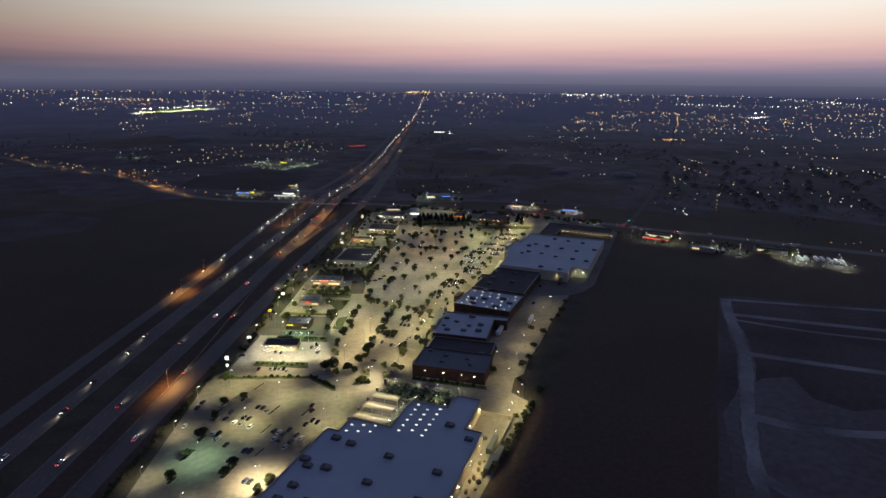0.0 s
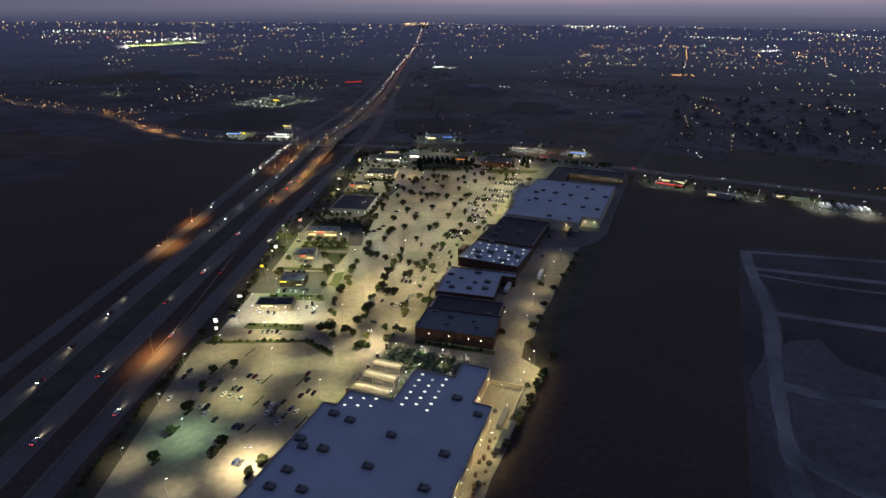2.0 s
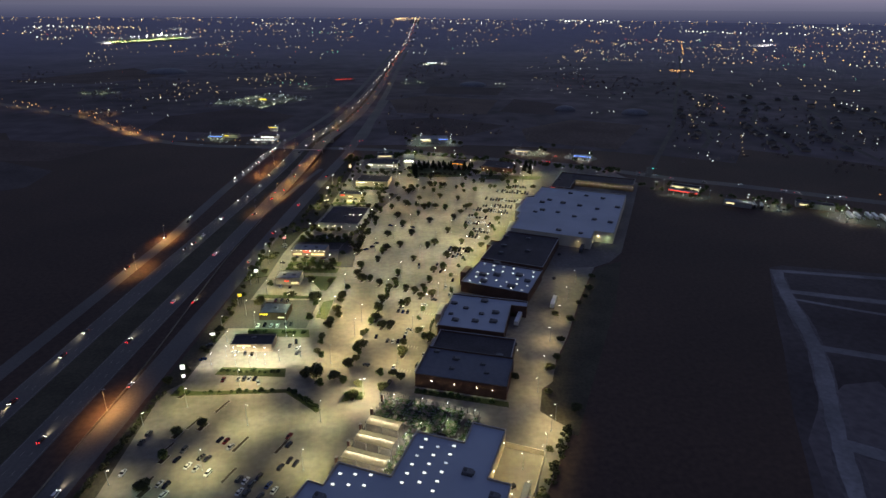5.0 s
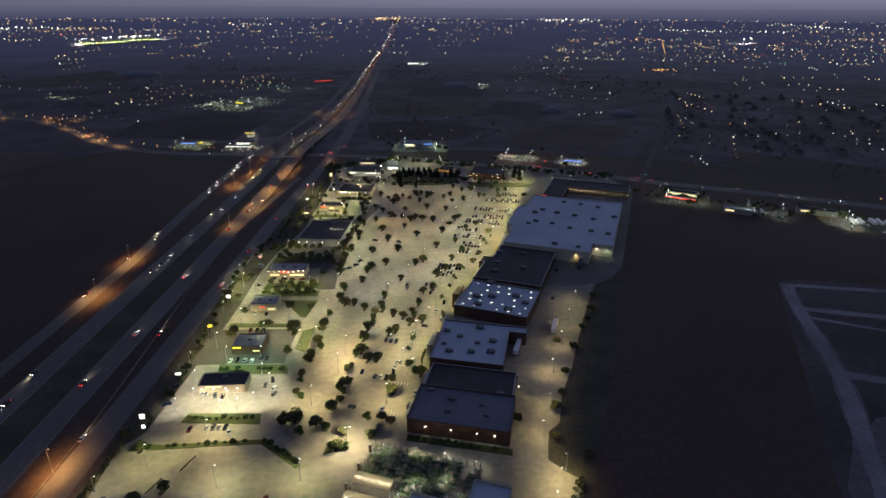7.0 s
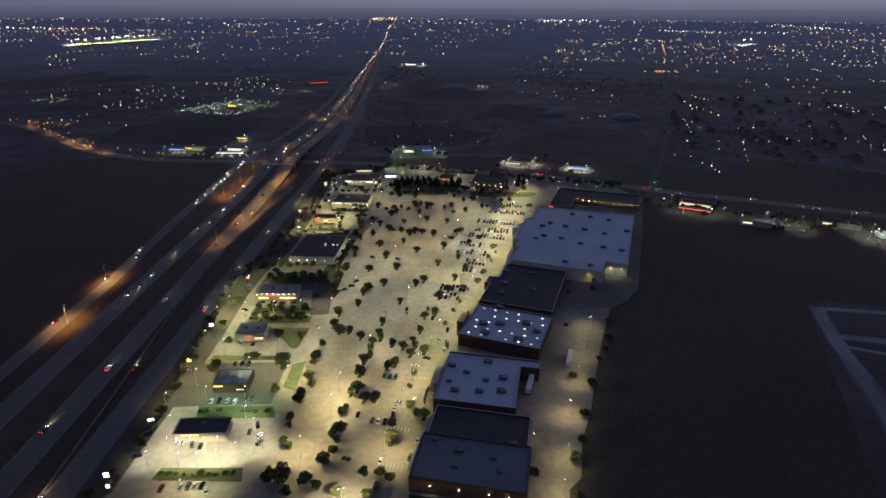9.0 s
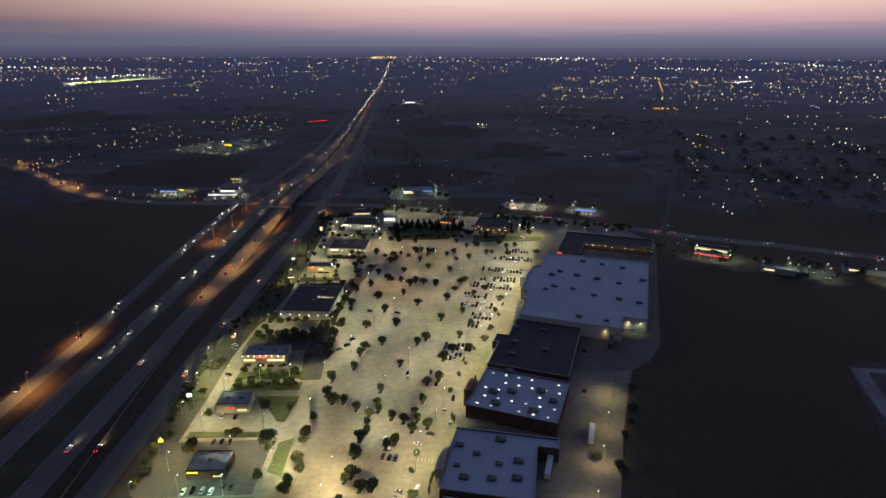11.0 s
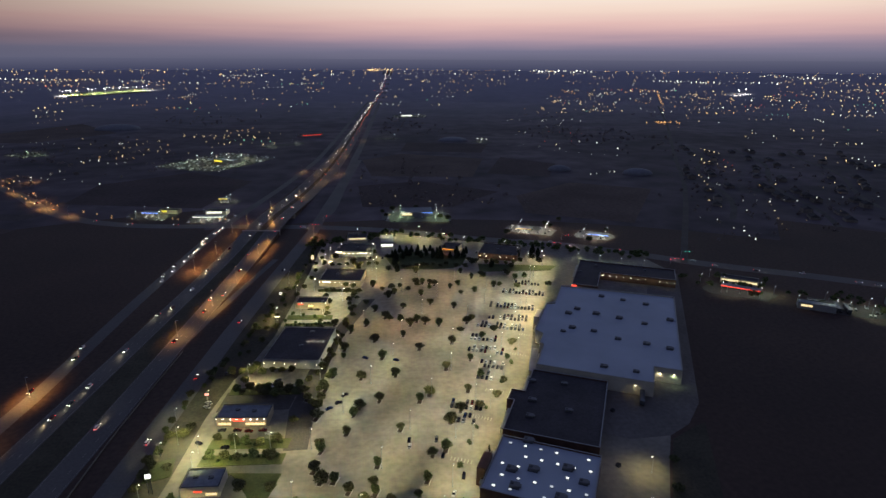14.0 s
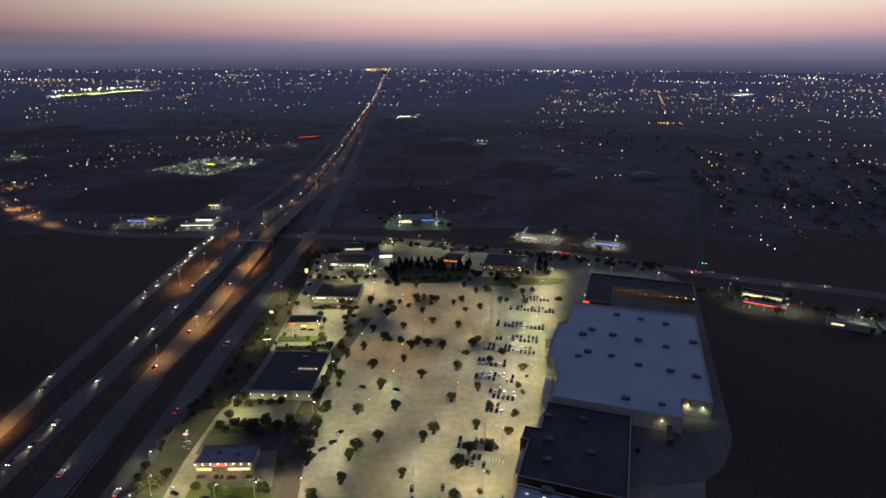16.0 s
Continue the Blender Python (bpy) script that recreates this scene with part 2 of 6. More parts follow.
def strip(pts, width, z, off=0.0, step=15.0, rise=None, thick=0.0):
    """A ribbon of road along pts; off moves it sideways (right is plus)."""
    c = smooth(pts, step)
    bm = bmesh.new()
    rows = []
    for i, p in enumerate(c):
        d = (c[min(i + 1, len(c) - 1)] - c[max(i - 1, 0)]).normalized()
        r = Vector((d.y, -d.x))
        w = width(p) if callable(width) else width
        o = off(p) if callable(off) else off
        h = z + gz(p.x, p.y) + (rise(p.y) if rise else 0)
        ps = [p + r * (o - w / 2), p + r * (o + w / 2)]
        top = [bm.verts.new((q.x, q.y, h)) for q in ps]
        low = [bm.verts.new((q.x, q.y, h - thick)) for q in ps] if thick else []
        rows.append(top + low)
    for a, b in zip(rows, rows[1:]):
        bm.faces.new((a[0], a[1], b[1], b[0]))
        if thick:
            bm.faces.new((a[2], a[0], b[0], b[2]))
            bm.faces.new((a[1], a[3], b[3], b[1]))
    bmesh.ops.recalc_face_normals(bm, faces=bm.faces)
    if bm.faces and sum(f.normal.z for f in bm.faces) < 0:
        bmesh.ops.reverse_faces(bm, faces=bm.faces)
    return bm


def slab(pts, z0, z1):
    """A flat plate with the outline pts."""
    bm = bmesh.new()
    f = bm.faces.new([bm.verts.new((x, y, z1)) for x, y in pts])
    if f.normal.z < 0 or sum((pts[i][0] * pts[(i + 1) % len(pts)][1] - pts[(i + 1) % len(pts)][0] * pts[i][1]) for i in range(len(pts))) < 0:
        f.normal_flip()
    r = bmesh.ops.extrude_face_region(bm, geom=[f])
    bmesh.ops.translate(bm, verts=[v for v in r["geom"] if isinstance(v, bmesh.types.BMVert)], vec=(0, 0, z0 - z1))
    bmesh.ops.recalc_face_normals(bm, faces=bm.faces)
    bmesh.ops.triangulate(bm, faces=[g for g in bm.faces if len(g.verts) > 4])
    return bm


def spot(name, col, power, at, parent=None, size=150, blend=0.7, radius=0.25):
    d = bpy.data.lights.new(name, "SPOT")
    d.color, d.energy, d.spot_size, d.spot_blend, d.shadow_soft_size = col, power, radians(size), blend, radius
    ob = new(name, d)
    ob.parent = parent
    ob.matrix_basis = at
    return ob


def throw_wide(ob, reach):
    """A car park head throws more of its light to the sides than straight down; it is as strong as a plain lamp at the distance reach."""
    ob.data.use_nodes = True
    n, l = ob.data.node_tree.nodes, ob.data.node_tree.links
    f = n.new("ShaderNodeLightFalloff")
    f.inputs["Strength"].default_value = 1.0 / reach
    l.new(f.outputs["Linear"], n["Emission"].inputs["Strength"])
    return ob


def setting(name, bm, material, label, category):
    return tagged(part(name, bm, material), label, category, kind="structure")


# ---------------------------------------------------------------- land
bm = bmesh.new()
radii = [0, 60, 120, 200, 300, 400, 480, 560, 640, 720, 800, 900, 1100, 1350, 1650, 2000, 2400, 2800, 3000, 3200, 3400, 3600, 3800, 4000, 4200, 4400, 4600, 4800]
SEG = 144
centre = bm.verts.new((RIM_C[0], RIM_C[1], 0))
last = None
for r in radii[1:]:
    ring = []
    for k in range(SEG):
        a = 2 * math.pi * k / SEG
        x, y = RIM_C[0] + r * math.cos(a), RIM_C[1] + r * math.sin(a)
        ring.append(bm.verts.new((x, y, gz(x, y))))
    for k in range(SEG):
        if last is None:
            bm.faces.new((centre, ring[k], ring[(k + 1) % SEG]))
        else:
            bm.faces.new((last[k], ring[k], ring[(k + 1) % SEG], last[(k + 1) % SEG]))
    last = ring
land = setting("ground", bm, GRASS, "dark dry grassland and built-up land reaching a low ridge", "ground")
TOWN = mat("built-up land with roofs and streets, far haze painted in", (0.115, 0.088, 0.1), 0.85, 0.55, 0.022, 0.0045, second=(0.05, 0.039, 0.046), spec=0.25)
# haze painted into the base colour: paler and mauve further out
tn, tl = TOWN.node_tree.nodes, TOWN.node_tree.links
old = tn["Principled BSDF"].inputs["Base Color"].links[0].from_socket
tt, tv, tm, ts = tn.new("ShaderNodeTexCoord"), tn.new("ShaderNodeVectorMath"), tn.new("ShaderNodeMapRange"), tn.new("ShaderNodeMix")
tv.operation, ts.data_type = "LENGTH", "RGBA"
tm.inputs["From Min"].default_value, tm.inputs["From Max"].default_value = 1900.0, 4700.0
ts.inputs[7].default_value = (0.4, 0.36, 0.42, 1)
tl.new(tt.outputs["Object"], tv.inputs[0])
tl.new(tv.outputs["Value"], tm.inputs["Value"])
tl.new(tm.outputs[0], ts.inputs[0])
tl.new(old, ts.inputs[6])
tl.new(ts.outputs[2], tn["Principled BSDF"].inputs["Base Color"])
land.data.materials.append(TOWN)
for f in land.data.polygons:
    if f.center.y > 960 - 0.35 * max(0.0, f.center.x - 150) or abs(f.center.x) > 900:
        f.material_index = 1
# a glowing ring painted as the haze that closes the view behind the ridge
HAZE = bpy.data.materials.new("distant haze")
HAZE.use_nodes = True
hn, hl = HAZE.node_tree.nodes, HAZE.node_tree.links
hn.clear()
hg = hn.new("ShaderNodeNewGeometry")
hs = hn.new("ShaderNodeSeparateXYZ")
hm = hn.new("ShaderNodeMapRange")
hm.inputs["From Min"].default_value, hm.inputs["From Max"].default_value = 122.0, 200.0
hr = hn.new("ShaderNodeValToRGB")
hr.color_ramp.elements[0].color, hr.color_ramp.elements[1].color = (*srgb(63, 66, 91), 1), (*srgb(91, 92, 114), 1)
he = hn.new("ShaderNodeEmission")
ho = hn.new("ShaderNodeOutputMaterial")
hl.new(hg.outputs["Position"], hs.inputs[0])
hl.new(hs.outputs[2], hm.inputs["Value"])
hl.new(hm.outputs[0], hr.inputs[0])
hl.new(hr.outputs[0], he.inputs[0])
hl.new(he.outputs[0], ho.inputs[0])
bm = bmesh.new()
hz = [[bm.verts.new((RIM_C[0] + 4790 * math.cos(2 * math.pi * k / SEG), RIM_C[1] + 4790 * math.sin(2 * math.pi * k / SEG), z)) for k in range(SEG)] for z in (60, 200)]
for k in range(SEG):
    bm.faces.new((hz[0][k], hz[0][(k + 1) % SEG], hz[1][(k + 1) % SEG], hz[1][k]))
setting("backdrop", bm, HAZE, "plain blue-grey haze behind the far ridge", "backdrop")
LOT = [(-129, 60), (-129, 342), (-121, 352), (-112, 420), (-106, 480), (-103, 530), (-97, 569), (-89, 595), (-82, 630), (-77, 690), (-72, 760), (-68, 846), (11, 878), (98, 838), (182, 815), (252, 780),
       (264, 722), (200, 579), (173, 519), (157, 500), (142, 491), (131, 470), (114, 435), (94, 389), (81, 364), (74, 343), (67, 337), (62, 319), (68, 311), (73, 306), (71, 298), (64, 286), (51, 261), (32, 223), (-30, 60)]
setting("pavement", slab(LOT, -0.3, 0.10), CONC, "pale weathered concrete of the shopping centre car park", "pavement")

setting("rear_verge", slab([(160, 498), (142, 488), (131, 467), (114, 432), (94, 386), (80, 360), (72, 340), (60, 330), (62, 310), (76, 300), (90, 330), (137, 428), (166, 500)], -0.2, 0.06), VERGE, "brown mown verge between service drive and field", "verge")

# ---------------------------------------------------------------- motorway
HW = [(-226, -400), (-205, 0), (-187, 300), (-163, 600), (-137, 900), (-92, 1400), (-58, 2300), (-30, 3000), (8, 3600), (46, 4200), (74, 4700)]


def hump(y):
    """The motorway climbs over the cross street."""
    return 6.0 * math.exp(-((y - 935) / 110.0) ** 2)


def side(p):
    """Half the distance between the two frontage roads."""
    y = p.y
    ks = [(-400, 39), (300, 40), (560, 40), (700, 48), (900, 55), (1150, 44), (1400, 36), (4000, 26)]
    for (a, u), (b, v) in zip(ks, ks[1:]):
        if y <= b:
            return u + (v - u) * max(0, (y - a)) / (b - a)
    return 26


def along(y, ks):
    """A value read off between (y, value) pairs."""
    for (a, u), (b, v) in zip(ks, ks[1:]):
        if y <= b:
            return u + (v - u) * max(0, y - a) / (b - a)
    return ks[-1][1]


def side_east(p):
    return along(p.y, [(-400, 39), (240, 40), (330, 42), (530, 44.5), (640, 46), (900, 54), (1150, 44), (1400, 36), (4000, 26)])


def narrow(p):
    return along(p.y, [(600, 13.5), (900, 16), (1200, 17), (2700, 11)])


def half_gap(p):
    """From the middle of the motorway to the middle of one carriageway."""
    return along(p.y, [(520, 15.5), (860, 11.7), (1200, 11.7), (2700, 8.7)])


setting("motorway_southbound", strip(HW, narrow, 0.12, lambda p: -half_gap(p), rise=hump, thick=0.5), HWY, "worn grey concrete carriageway for oncoming traffic", "motorway")
setting("motorway_northbound", strip(HW, narrow, 0.12, half_gap, rise=hump, thick=0.5), HWY, "worn grey concrete carriageway leading away", "motorway")
setting("median", strip(HW, lambda p: 2 * half_gap(p) - narrow(p), 0.06, rise=hump), VERGE, "dry grass median strip between the carriageways", "median")
setting("frontage_road_west", strip(HW, 10, 0.10, lambda p: -side(p)), HWY, "two-lane concrete frontage road beside the motorway", "road")
setting("frontage_road_east", strip(HW, 13, 0.10, side_east), HWY, "two-lane concrete frontage road beside the car park", "road")
for k, pts in enumerate([[(-165, 580), (-154, 700), (-145, 800), (-138.5, 884)], [(-131.5, 962), (-128, 1000), (-110, 1200), (-100, 1310)]]):
    setting("embankment_%d" % (k + 1), strip(pts, 41, -0.12, rise=hump, thick=8.0, step=10), GRASS, "grassy embankment that lifts the motorway over the street", "embankment")
for k, y in enumerate((886, 960)):
    cx = -138.3 if k == 0 else -131.7
    tagged(part("abutment", boxed(-20.5, 20.5, -1.0, 1.0, 0, 5.6), KERB), "pale concrete bridge abutment beside the street", "abutment", kind="structure").matrix_basis = pose(cx, y, 0, 0, 0, -5)
CROSS = [(-1500, 1900), (-956, 1440), (-592, 1190), (-424, 1015), (-310, 945), (-176, 926), (-86, 915), (11, 890), (98, 851), (182, 823), (251, 783), (313, 744), (397, 700), (500, 640), (760, 500), (1200, 300)]
setting("cross_street", strip(CROSS, 17, 0.05), HWY, "dark asphalt arterial street crossing under the motorway", "street")
setting("country_road", strip([(286, 752), (465, 1092), (616, 1424), (905, 2047), (1250, 2830)], 7, 0.07), ASPH, "narrow pale road leading away between dark lots", "road")
setting("side_road", strip([(-86, 925), (-69, 994), (-62, 1142), (-45, 1400)], 9, 0.08), HWY, "ramp road beside the motorway", "road")

# bare building site
setting("graded_site", slab([(278, 484), (247, 427), (218, 369), (187, 311), (172, 278), (158, 250), (140, 215), (110, 150), (110, 60), (520, 60), (520, 420), (420, 452), (290, 488)], -0.2, 0.03), DIRT, "bare graded soil of a building site", "ground")
setting("spread_soil", slab([(182, 292), (200, 312), (229, 333), (250, 335), (246, 307), (262, 292), (300, 296), (420, 270), (420, 60), (125, 60), (128, 150), (150, 218), (166, 252)], -0.2, 0.045), SOIL, "pale spread soil on the building site", "ground")
for k, (pts, w) in enumerate([([(281, 480), (265, 443), (238, 370), (213, 322), (195, 288), (171, 237), (146, 170)], 8.0), ([(281, 478), (406, 449), (520, 430)], 5),
                              ([(262, 445), (373, 407), (520, 360)], 6), ([(238, 370), (318, 338), (460, 290)], 6), ([(196, 289), (219, 276), (261, 268), (340, 272)], 8),
                              ([(171, 237), (182, 219), (215, 180)], 8), ([(262, 432), (322, 402), (420, 372)], 3)]):
    def uneven(p, w=w, k=k):
        return w * (1 + 0.3 * noise.noise((p.x * 0.06, p.y * 0.06, k)) + 0.15 * noise.noise((p.x * 0.25, p.y * 0.25, k)))

    setting("track_shoulder_%d" % (k + 1), strip(pts, lambda p: 1.35 * uneven((p + Vector((40, 0)))), 0.05 + 0.001 * k, step=5.0), SHOULDER, "trodden pale soil beside a gravel track", "ground")
    setting("dirt_track_%d" % (k + 1), strip(pts, uneven, 0.062 + 0.006 * k, step=5.0), TRACK, "pale gravel track across the building site", "track")

# ---------------------------------------------------------------- shop buildings
WALL_T = 0.35


def shop(name, label, at, outline, h, wallm, roofm, trimm, parapet=0.8, category="shop"):
    """A flat-roofed shop: one wall a side, a sunken roof, a coping on each wall."""
    t = thing(name, label, category, kind="", at=at)
    part("roof", slab(outline, h - parapet - 0.3, h - parapet), roofm, t)
    n = len(outline)
    area = sum(outline[i][0] * outline[(i + 1) % n][1] - outline[(i + 1) % n][0] * outline[i][1] for i in range(n))
    pts = outline if area > 0 else outline[::-1]
    for i in range(n):
        a, b = Vector(pts[i]), Vector(pts[(i + 1) % n])
        d = (b - a)
        L = d.length
        ang = math.atan2(d.y, d.x)
        m = Matrix.Translation((a.x, a.y, 0)) @ Matrix.Rotation(ang, 4, "Z")
        bm = boxed(0.0, L, 0.0 - 0.01, WALL_T, 0, h)
        # a plinth and a band that stand a little proud
        box(bm, 0, L, -0.06, 0.0, 0, 0.9)
        box(bm, 0, L, -0.05, 0.0, h * 0.62, h * 0.62 + 0.35)
        bm.transform(m)
        part("wall", bm, wallm, t)
        bm = boxed(-0.08, L + 0.08, -0.14, WALL_T + 0.08, h, h + 0.14, 0.03)
        bm.transform(m)
        part("coping", bm, trimm, t)
    return t


def rect(w, d):
    return [(0, 0), (w, 0), (w, d), (0, d)]


def frame_at(x, y, a, z=0.1):
    return pose(x, y, z, 0, 0, -a)


AXA = 22.5
ORG = (0.0, 0.0)
STORE = [(-143, 95), (-65.5, 95), (-65.5, 257), (-75.3, 257), (-75.3, 288), (-90.5, 288), (-90.5, 274), (-112.5, 274), (-112.5, 245), (-136, 245), (-136, 232), (-143, 232)]
FA = frame_at(0, 0, AXA)
store_a = shop("home_improvement_store", "very large white-roofed home improvement store beside the car park", FA, STORE, 9.3, TAN, ROOFW, GREY)
FC = frame_at(0.7, 342.5, 17)
store_c = shop("brick_shop", "dark-roofed brick shop with lit lamps on its blank end wall", FC, rect(48, 27.5), 8.0, BRICK, ROOFG, DARKM)
store_c2 = shop("low_brick_shop", "lower brick shop with a dark flat roof", FC @ pose(1.5, 27.7, 0), rect(45, 21.5), 6.8, BRICK, ROOFD, GREY)
FD = frame_at(15.0, 392.6, 16.3)
store_d = shop("stucco_shop", "stucco shop with a pale membrane roof", FD, [(0, 0), (40, 0), (40, 36), (50, 36), (50, 43.5), (0, 43.5)], 8.0, BRICK, ROOFW, GREY)
FE = frame_at(34.6, 453, 26)
store_e = shop("skylit_shop", "shop with rows of lit skylights in its pale flat roof", FE, rect(48, 40.5), 8.0, BRICK, ROOFW, GREY)
FF = frame_at(53.5, 495, 24.5)
store_f = shop("dark_roofed_shop", "wide shop with a dark gravel roof", FF, [(0, 0), (48, 0), (48, 65), (4, 65), (4, 39), (-4, 39), (-4, 28), (0, 28)], 7.6, BRICK, ROOFD, GREY)
FK = frame_at(86.8, 555.1, 24.5)
store_k = shop("department_store", "large department store with a pale membrane roof", FK,
               [(0, 0), (68.3, 0), (68.3, 20), (84.5, 20), (84.5, 142), (-3, 138), (-3, 100), (-9, 96), (-9, 48), (-3, 44), (-3, 30), (0, 28)], 9.5, CREAM, ROOFW, GREY)
FM = frame_at(151.4, 686.5, 24.5)
store_m = shop("brick_row_of_shops", "L-shaped dark brick row of shops with a string of wall lamps", FM, [(0, 5), (21, 5), (21, 42), (84, 42), (84, 70), (0, 70)], 7.2, BRICK, ROOFD, GREY)
for args in [("gas_station_shop", "lit filling station shop with a dark hipped roof", (-105, 381, 2), 24, 11, 5.0, TAN, ROOFD), ("bank", "brick bank with a blue-lit flat roof", (-97, 418, 4), 17.5, 14, 5.2, BRICK, ROOFM),
             ("drive_in_restaurant", "cream drive-in restaurant with a dark roof edge", (-97, 469, 2), 17, 13, 5.4, CREAM, ROOFM), ("restaurant", "restaurant with red-lit sign and a row of eave lamps", (-95, 522, 5), 27, 13, 5.6, TAN, ROOFM),
             ("dark_shop", "large dark-roofed shop with lamps along its wall", (-82, 584, 9), 36, 47, 6.5, GREY, ROOFD), ("coffee_shop", "small lit drive-through coffee shop", (-74, 677, 6), 24, 12, 5.0, TAN, ROOFD),
             ("furniture_shop", "shop with a row of eave lamps under a dark roof", (-60, 723, 8), 36, 30, 5.8, TAN, ROOFD), ("pharmacy", "shop with white-lit front under a dark roof", (-52, 804, 8), 37, 26, 5.5, GREY, ROOFD),
             ("burger_restaurant", "cream restaurant with a lit upper wall", (-42, 850, 0), 21, 20, 5.0, CREAM, ROOFD), ("car_wash", "small white shop with a bright front", (-7, 829, 0), 14, 30, 5.0, GREY, ROOFM),
             ("brick_clinic", "low brick building with small wall lamps", (89, 785, 20), 38, 33, 6.0, BRICK, ROOFD), ("taco_restaurant", "small restaurant with an orange-lit edge", (52, 806, 24), 18, 22, 5.5, TAN, ROOFD)]:
    nm, lb, (x, y, a), w, d, h, wm, rm = args
    shop(nm, lb, frame_at(x, y, a), rect(w, d), h, wm, rm, DARKM, 0.5)

# ---------------------------------------------------------------- light poles


def light_pole(h=11.5, col=WARM, power=18000, lens=G_LAMP, heads=1, label="grey steel car park light pole with a lit shoebox head", lamp_r=0.25, spread=146, blend=0.6, tilt=0.0, stretch=1.0, cutoff=False):
    """tilt leans the beam towards the arm, stretch draws the lit pool out along the road, cutoff sinks the lens into the head."""
    t = thing("light_pole", label, "light pole", "car park light poles")
    stem = tubed((0, 0, 0), (0, 0, 0.75), 0.32, 0.3, 10)
    tube(stem, (0, 0, 0.75), (0, 0, h), 0.11, 0.07, 8)
    for k in range(heads):
        s = 1 if k == 0 else -1
        tube(stem, (0, 0, h - 0.1), (s * 0.75, 0, h), 0.05, 0.05, 6)
        hd = part("lamp_head", boxed(s * 1.05 - 0.42, s * 1.05 + 0.42, -0.28, 0.28, h - 0.05, h + 0.2, 0.05), METAL, t)
        part("lens", boxed(s * 1.05 - 0.34, s * 1.05 + 0.34, -0.22, 0.22, h - (0.07 if cutoff else 0.22), h - 0.052, 0.0 if cutoff else 0.04), lens, hd)
    part("pole", stem, METAL, t)
    lamp = spot("lamp", col, power, pose(1.05 if heads == 1 else 0.0, 0, h - 0.35, 0, -tilt, 0) @ Matrix.Diagonal((1.0 / stretch ** 0.5, stretch, 1.0, 1.0)), t, spread, blend, lamp_r)
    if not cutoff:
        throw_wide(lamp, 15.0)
    return t


def place(proto, spots, rng, z=0.1, turn=None, scale=(1.0, 1.0)):
    """Copies of a thing at the spots; the first spot takes the thing itself."""
    for k, (x, y) in enumerate(spots):
        s = rng.uniform(*scale)
        a = rng.uniform(0, 360) if turn is None else turn
        m = pose(x, y, z + gz(x, y), 0, 0, a)
        if k == 0 and not proto.get("used"):
            proto.matrix_basis = m @ Matrix.Scale(s, 4)
            proto["used"] = 1
        else:
            o = copy_thing(proto, m)
            o.scale = (s, s, s)


rng = random.Random(7)
LOT_LAMPS = [(-29, 529), (-14, 558), (0, 586), (7, 621), (24, 657), (7, 510), (-8, 480), (21, 540), (36, 570), (41, 604), (57, 642), (27, 740), (39, 690),
             (10, 704), (58, 726), (-11, 733), (84, 710), (92, 621), (83, 586), (66, 553), (53, 525), (38, 494), (24, 464), (-17, 449), (9, 427), (-32, 413),
             (0, 397), (-47, 460), (-50, 425), (-43, 498), (-9, 365), (-36, 602), (-20, 640), (105, 655), (118, 690), (126, 725), (76, 675), (-90, 344), (-35, 395), (-46, 366)]
FRONT_LAMPS = [(74, 598), (90, 632), (104, 668), (60, 566), (118, 700), (130, 728)]
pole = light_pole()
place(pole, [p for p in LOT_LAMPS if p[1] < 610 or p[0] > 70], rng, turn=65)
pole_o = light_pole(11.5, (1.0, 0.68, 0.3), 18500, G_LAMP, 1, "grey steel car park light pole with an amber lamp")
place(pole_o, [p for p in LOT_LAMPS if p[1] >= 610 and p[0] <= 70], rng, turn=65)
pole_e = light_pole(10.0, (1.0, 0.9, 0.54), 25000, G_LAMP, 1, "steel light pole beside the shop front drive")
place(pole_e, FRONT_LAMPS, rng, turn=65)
pole_d = light_pole(10.0, (1.0, 0.9, 0.45), 6500, G_LAMP, 1, "steel light pole beside the southern shop fronts")
place(pole_d, [(46, 534), (30, 500), (18, 446), (6, 414)], rng, turn=65)
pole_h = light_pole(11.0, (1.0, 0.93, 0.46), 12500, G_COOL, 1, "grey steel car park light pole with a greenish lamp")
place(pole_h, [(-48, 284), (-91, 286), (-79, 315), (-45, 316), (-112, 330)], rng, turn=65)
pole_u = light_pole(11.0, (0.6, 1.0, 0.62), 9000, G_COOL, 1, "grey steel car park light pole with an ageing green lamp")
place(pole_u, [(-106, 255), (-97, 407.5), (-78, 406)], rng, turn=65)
PARCEL_LAMPS = [(-60, 424), (-107, 425), (-82, 434), (-97, 487), (-100, 454), (-69, 451), (-104, 541), (-98, 500), (-80, 499.5), (-63, 499), (-110, 508), (-88, 570), (-44, 560), (-85, 655), (-50, 660), (-76, 700), (-40, 700), (-87, 733), (-12, 765),
                (-60, 780), (-20, 785), (146, 757), (-52, 665), (-68, 662), (-39, 747), (-15, 758), (-63, 713), (-38, 689), (-15, 809), (-57, 798), (5, 861), (35, 868)]
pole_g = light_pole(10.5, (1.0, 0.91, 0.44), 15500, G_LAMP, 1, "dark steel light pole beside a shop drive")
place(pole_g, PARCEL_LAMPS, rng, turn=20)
pole_v = light_pole(7.5, (1.0, 0.93, 0.58), 5200, G_LAMP, 1, "dark steel light pole on the frontage verge")
place(pole_v, [(-128, 317), (-127, 280), (-127, 241), (-127, 205), (-101, 222), (-115, 470), (-116, 500), (-118, 530), (-116, 440), (-118, 410)], rng, turn=20)
pole_n = light_pole(8.5, (1.0, 0.92, 0.56), 4400, G_LAMP, 1, "steel light pole beside the northern drive")
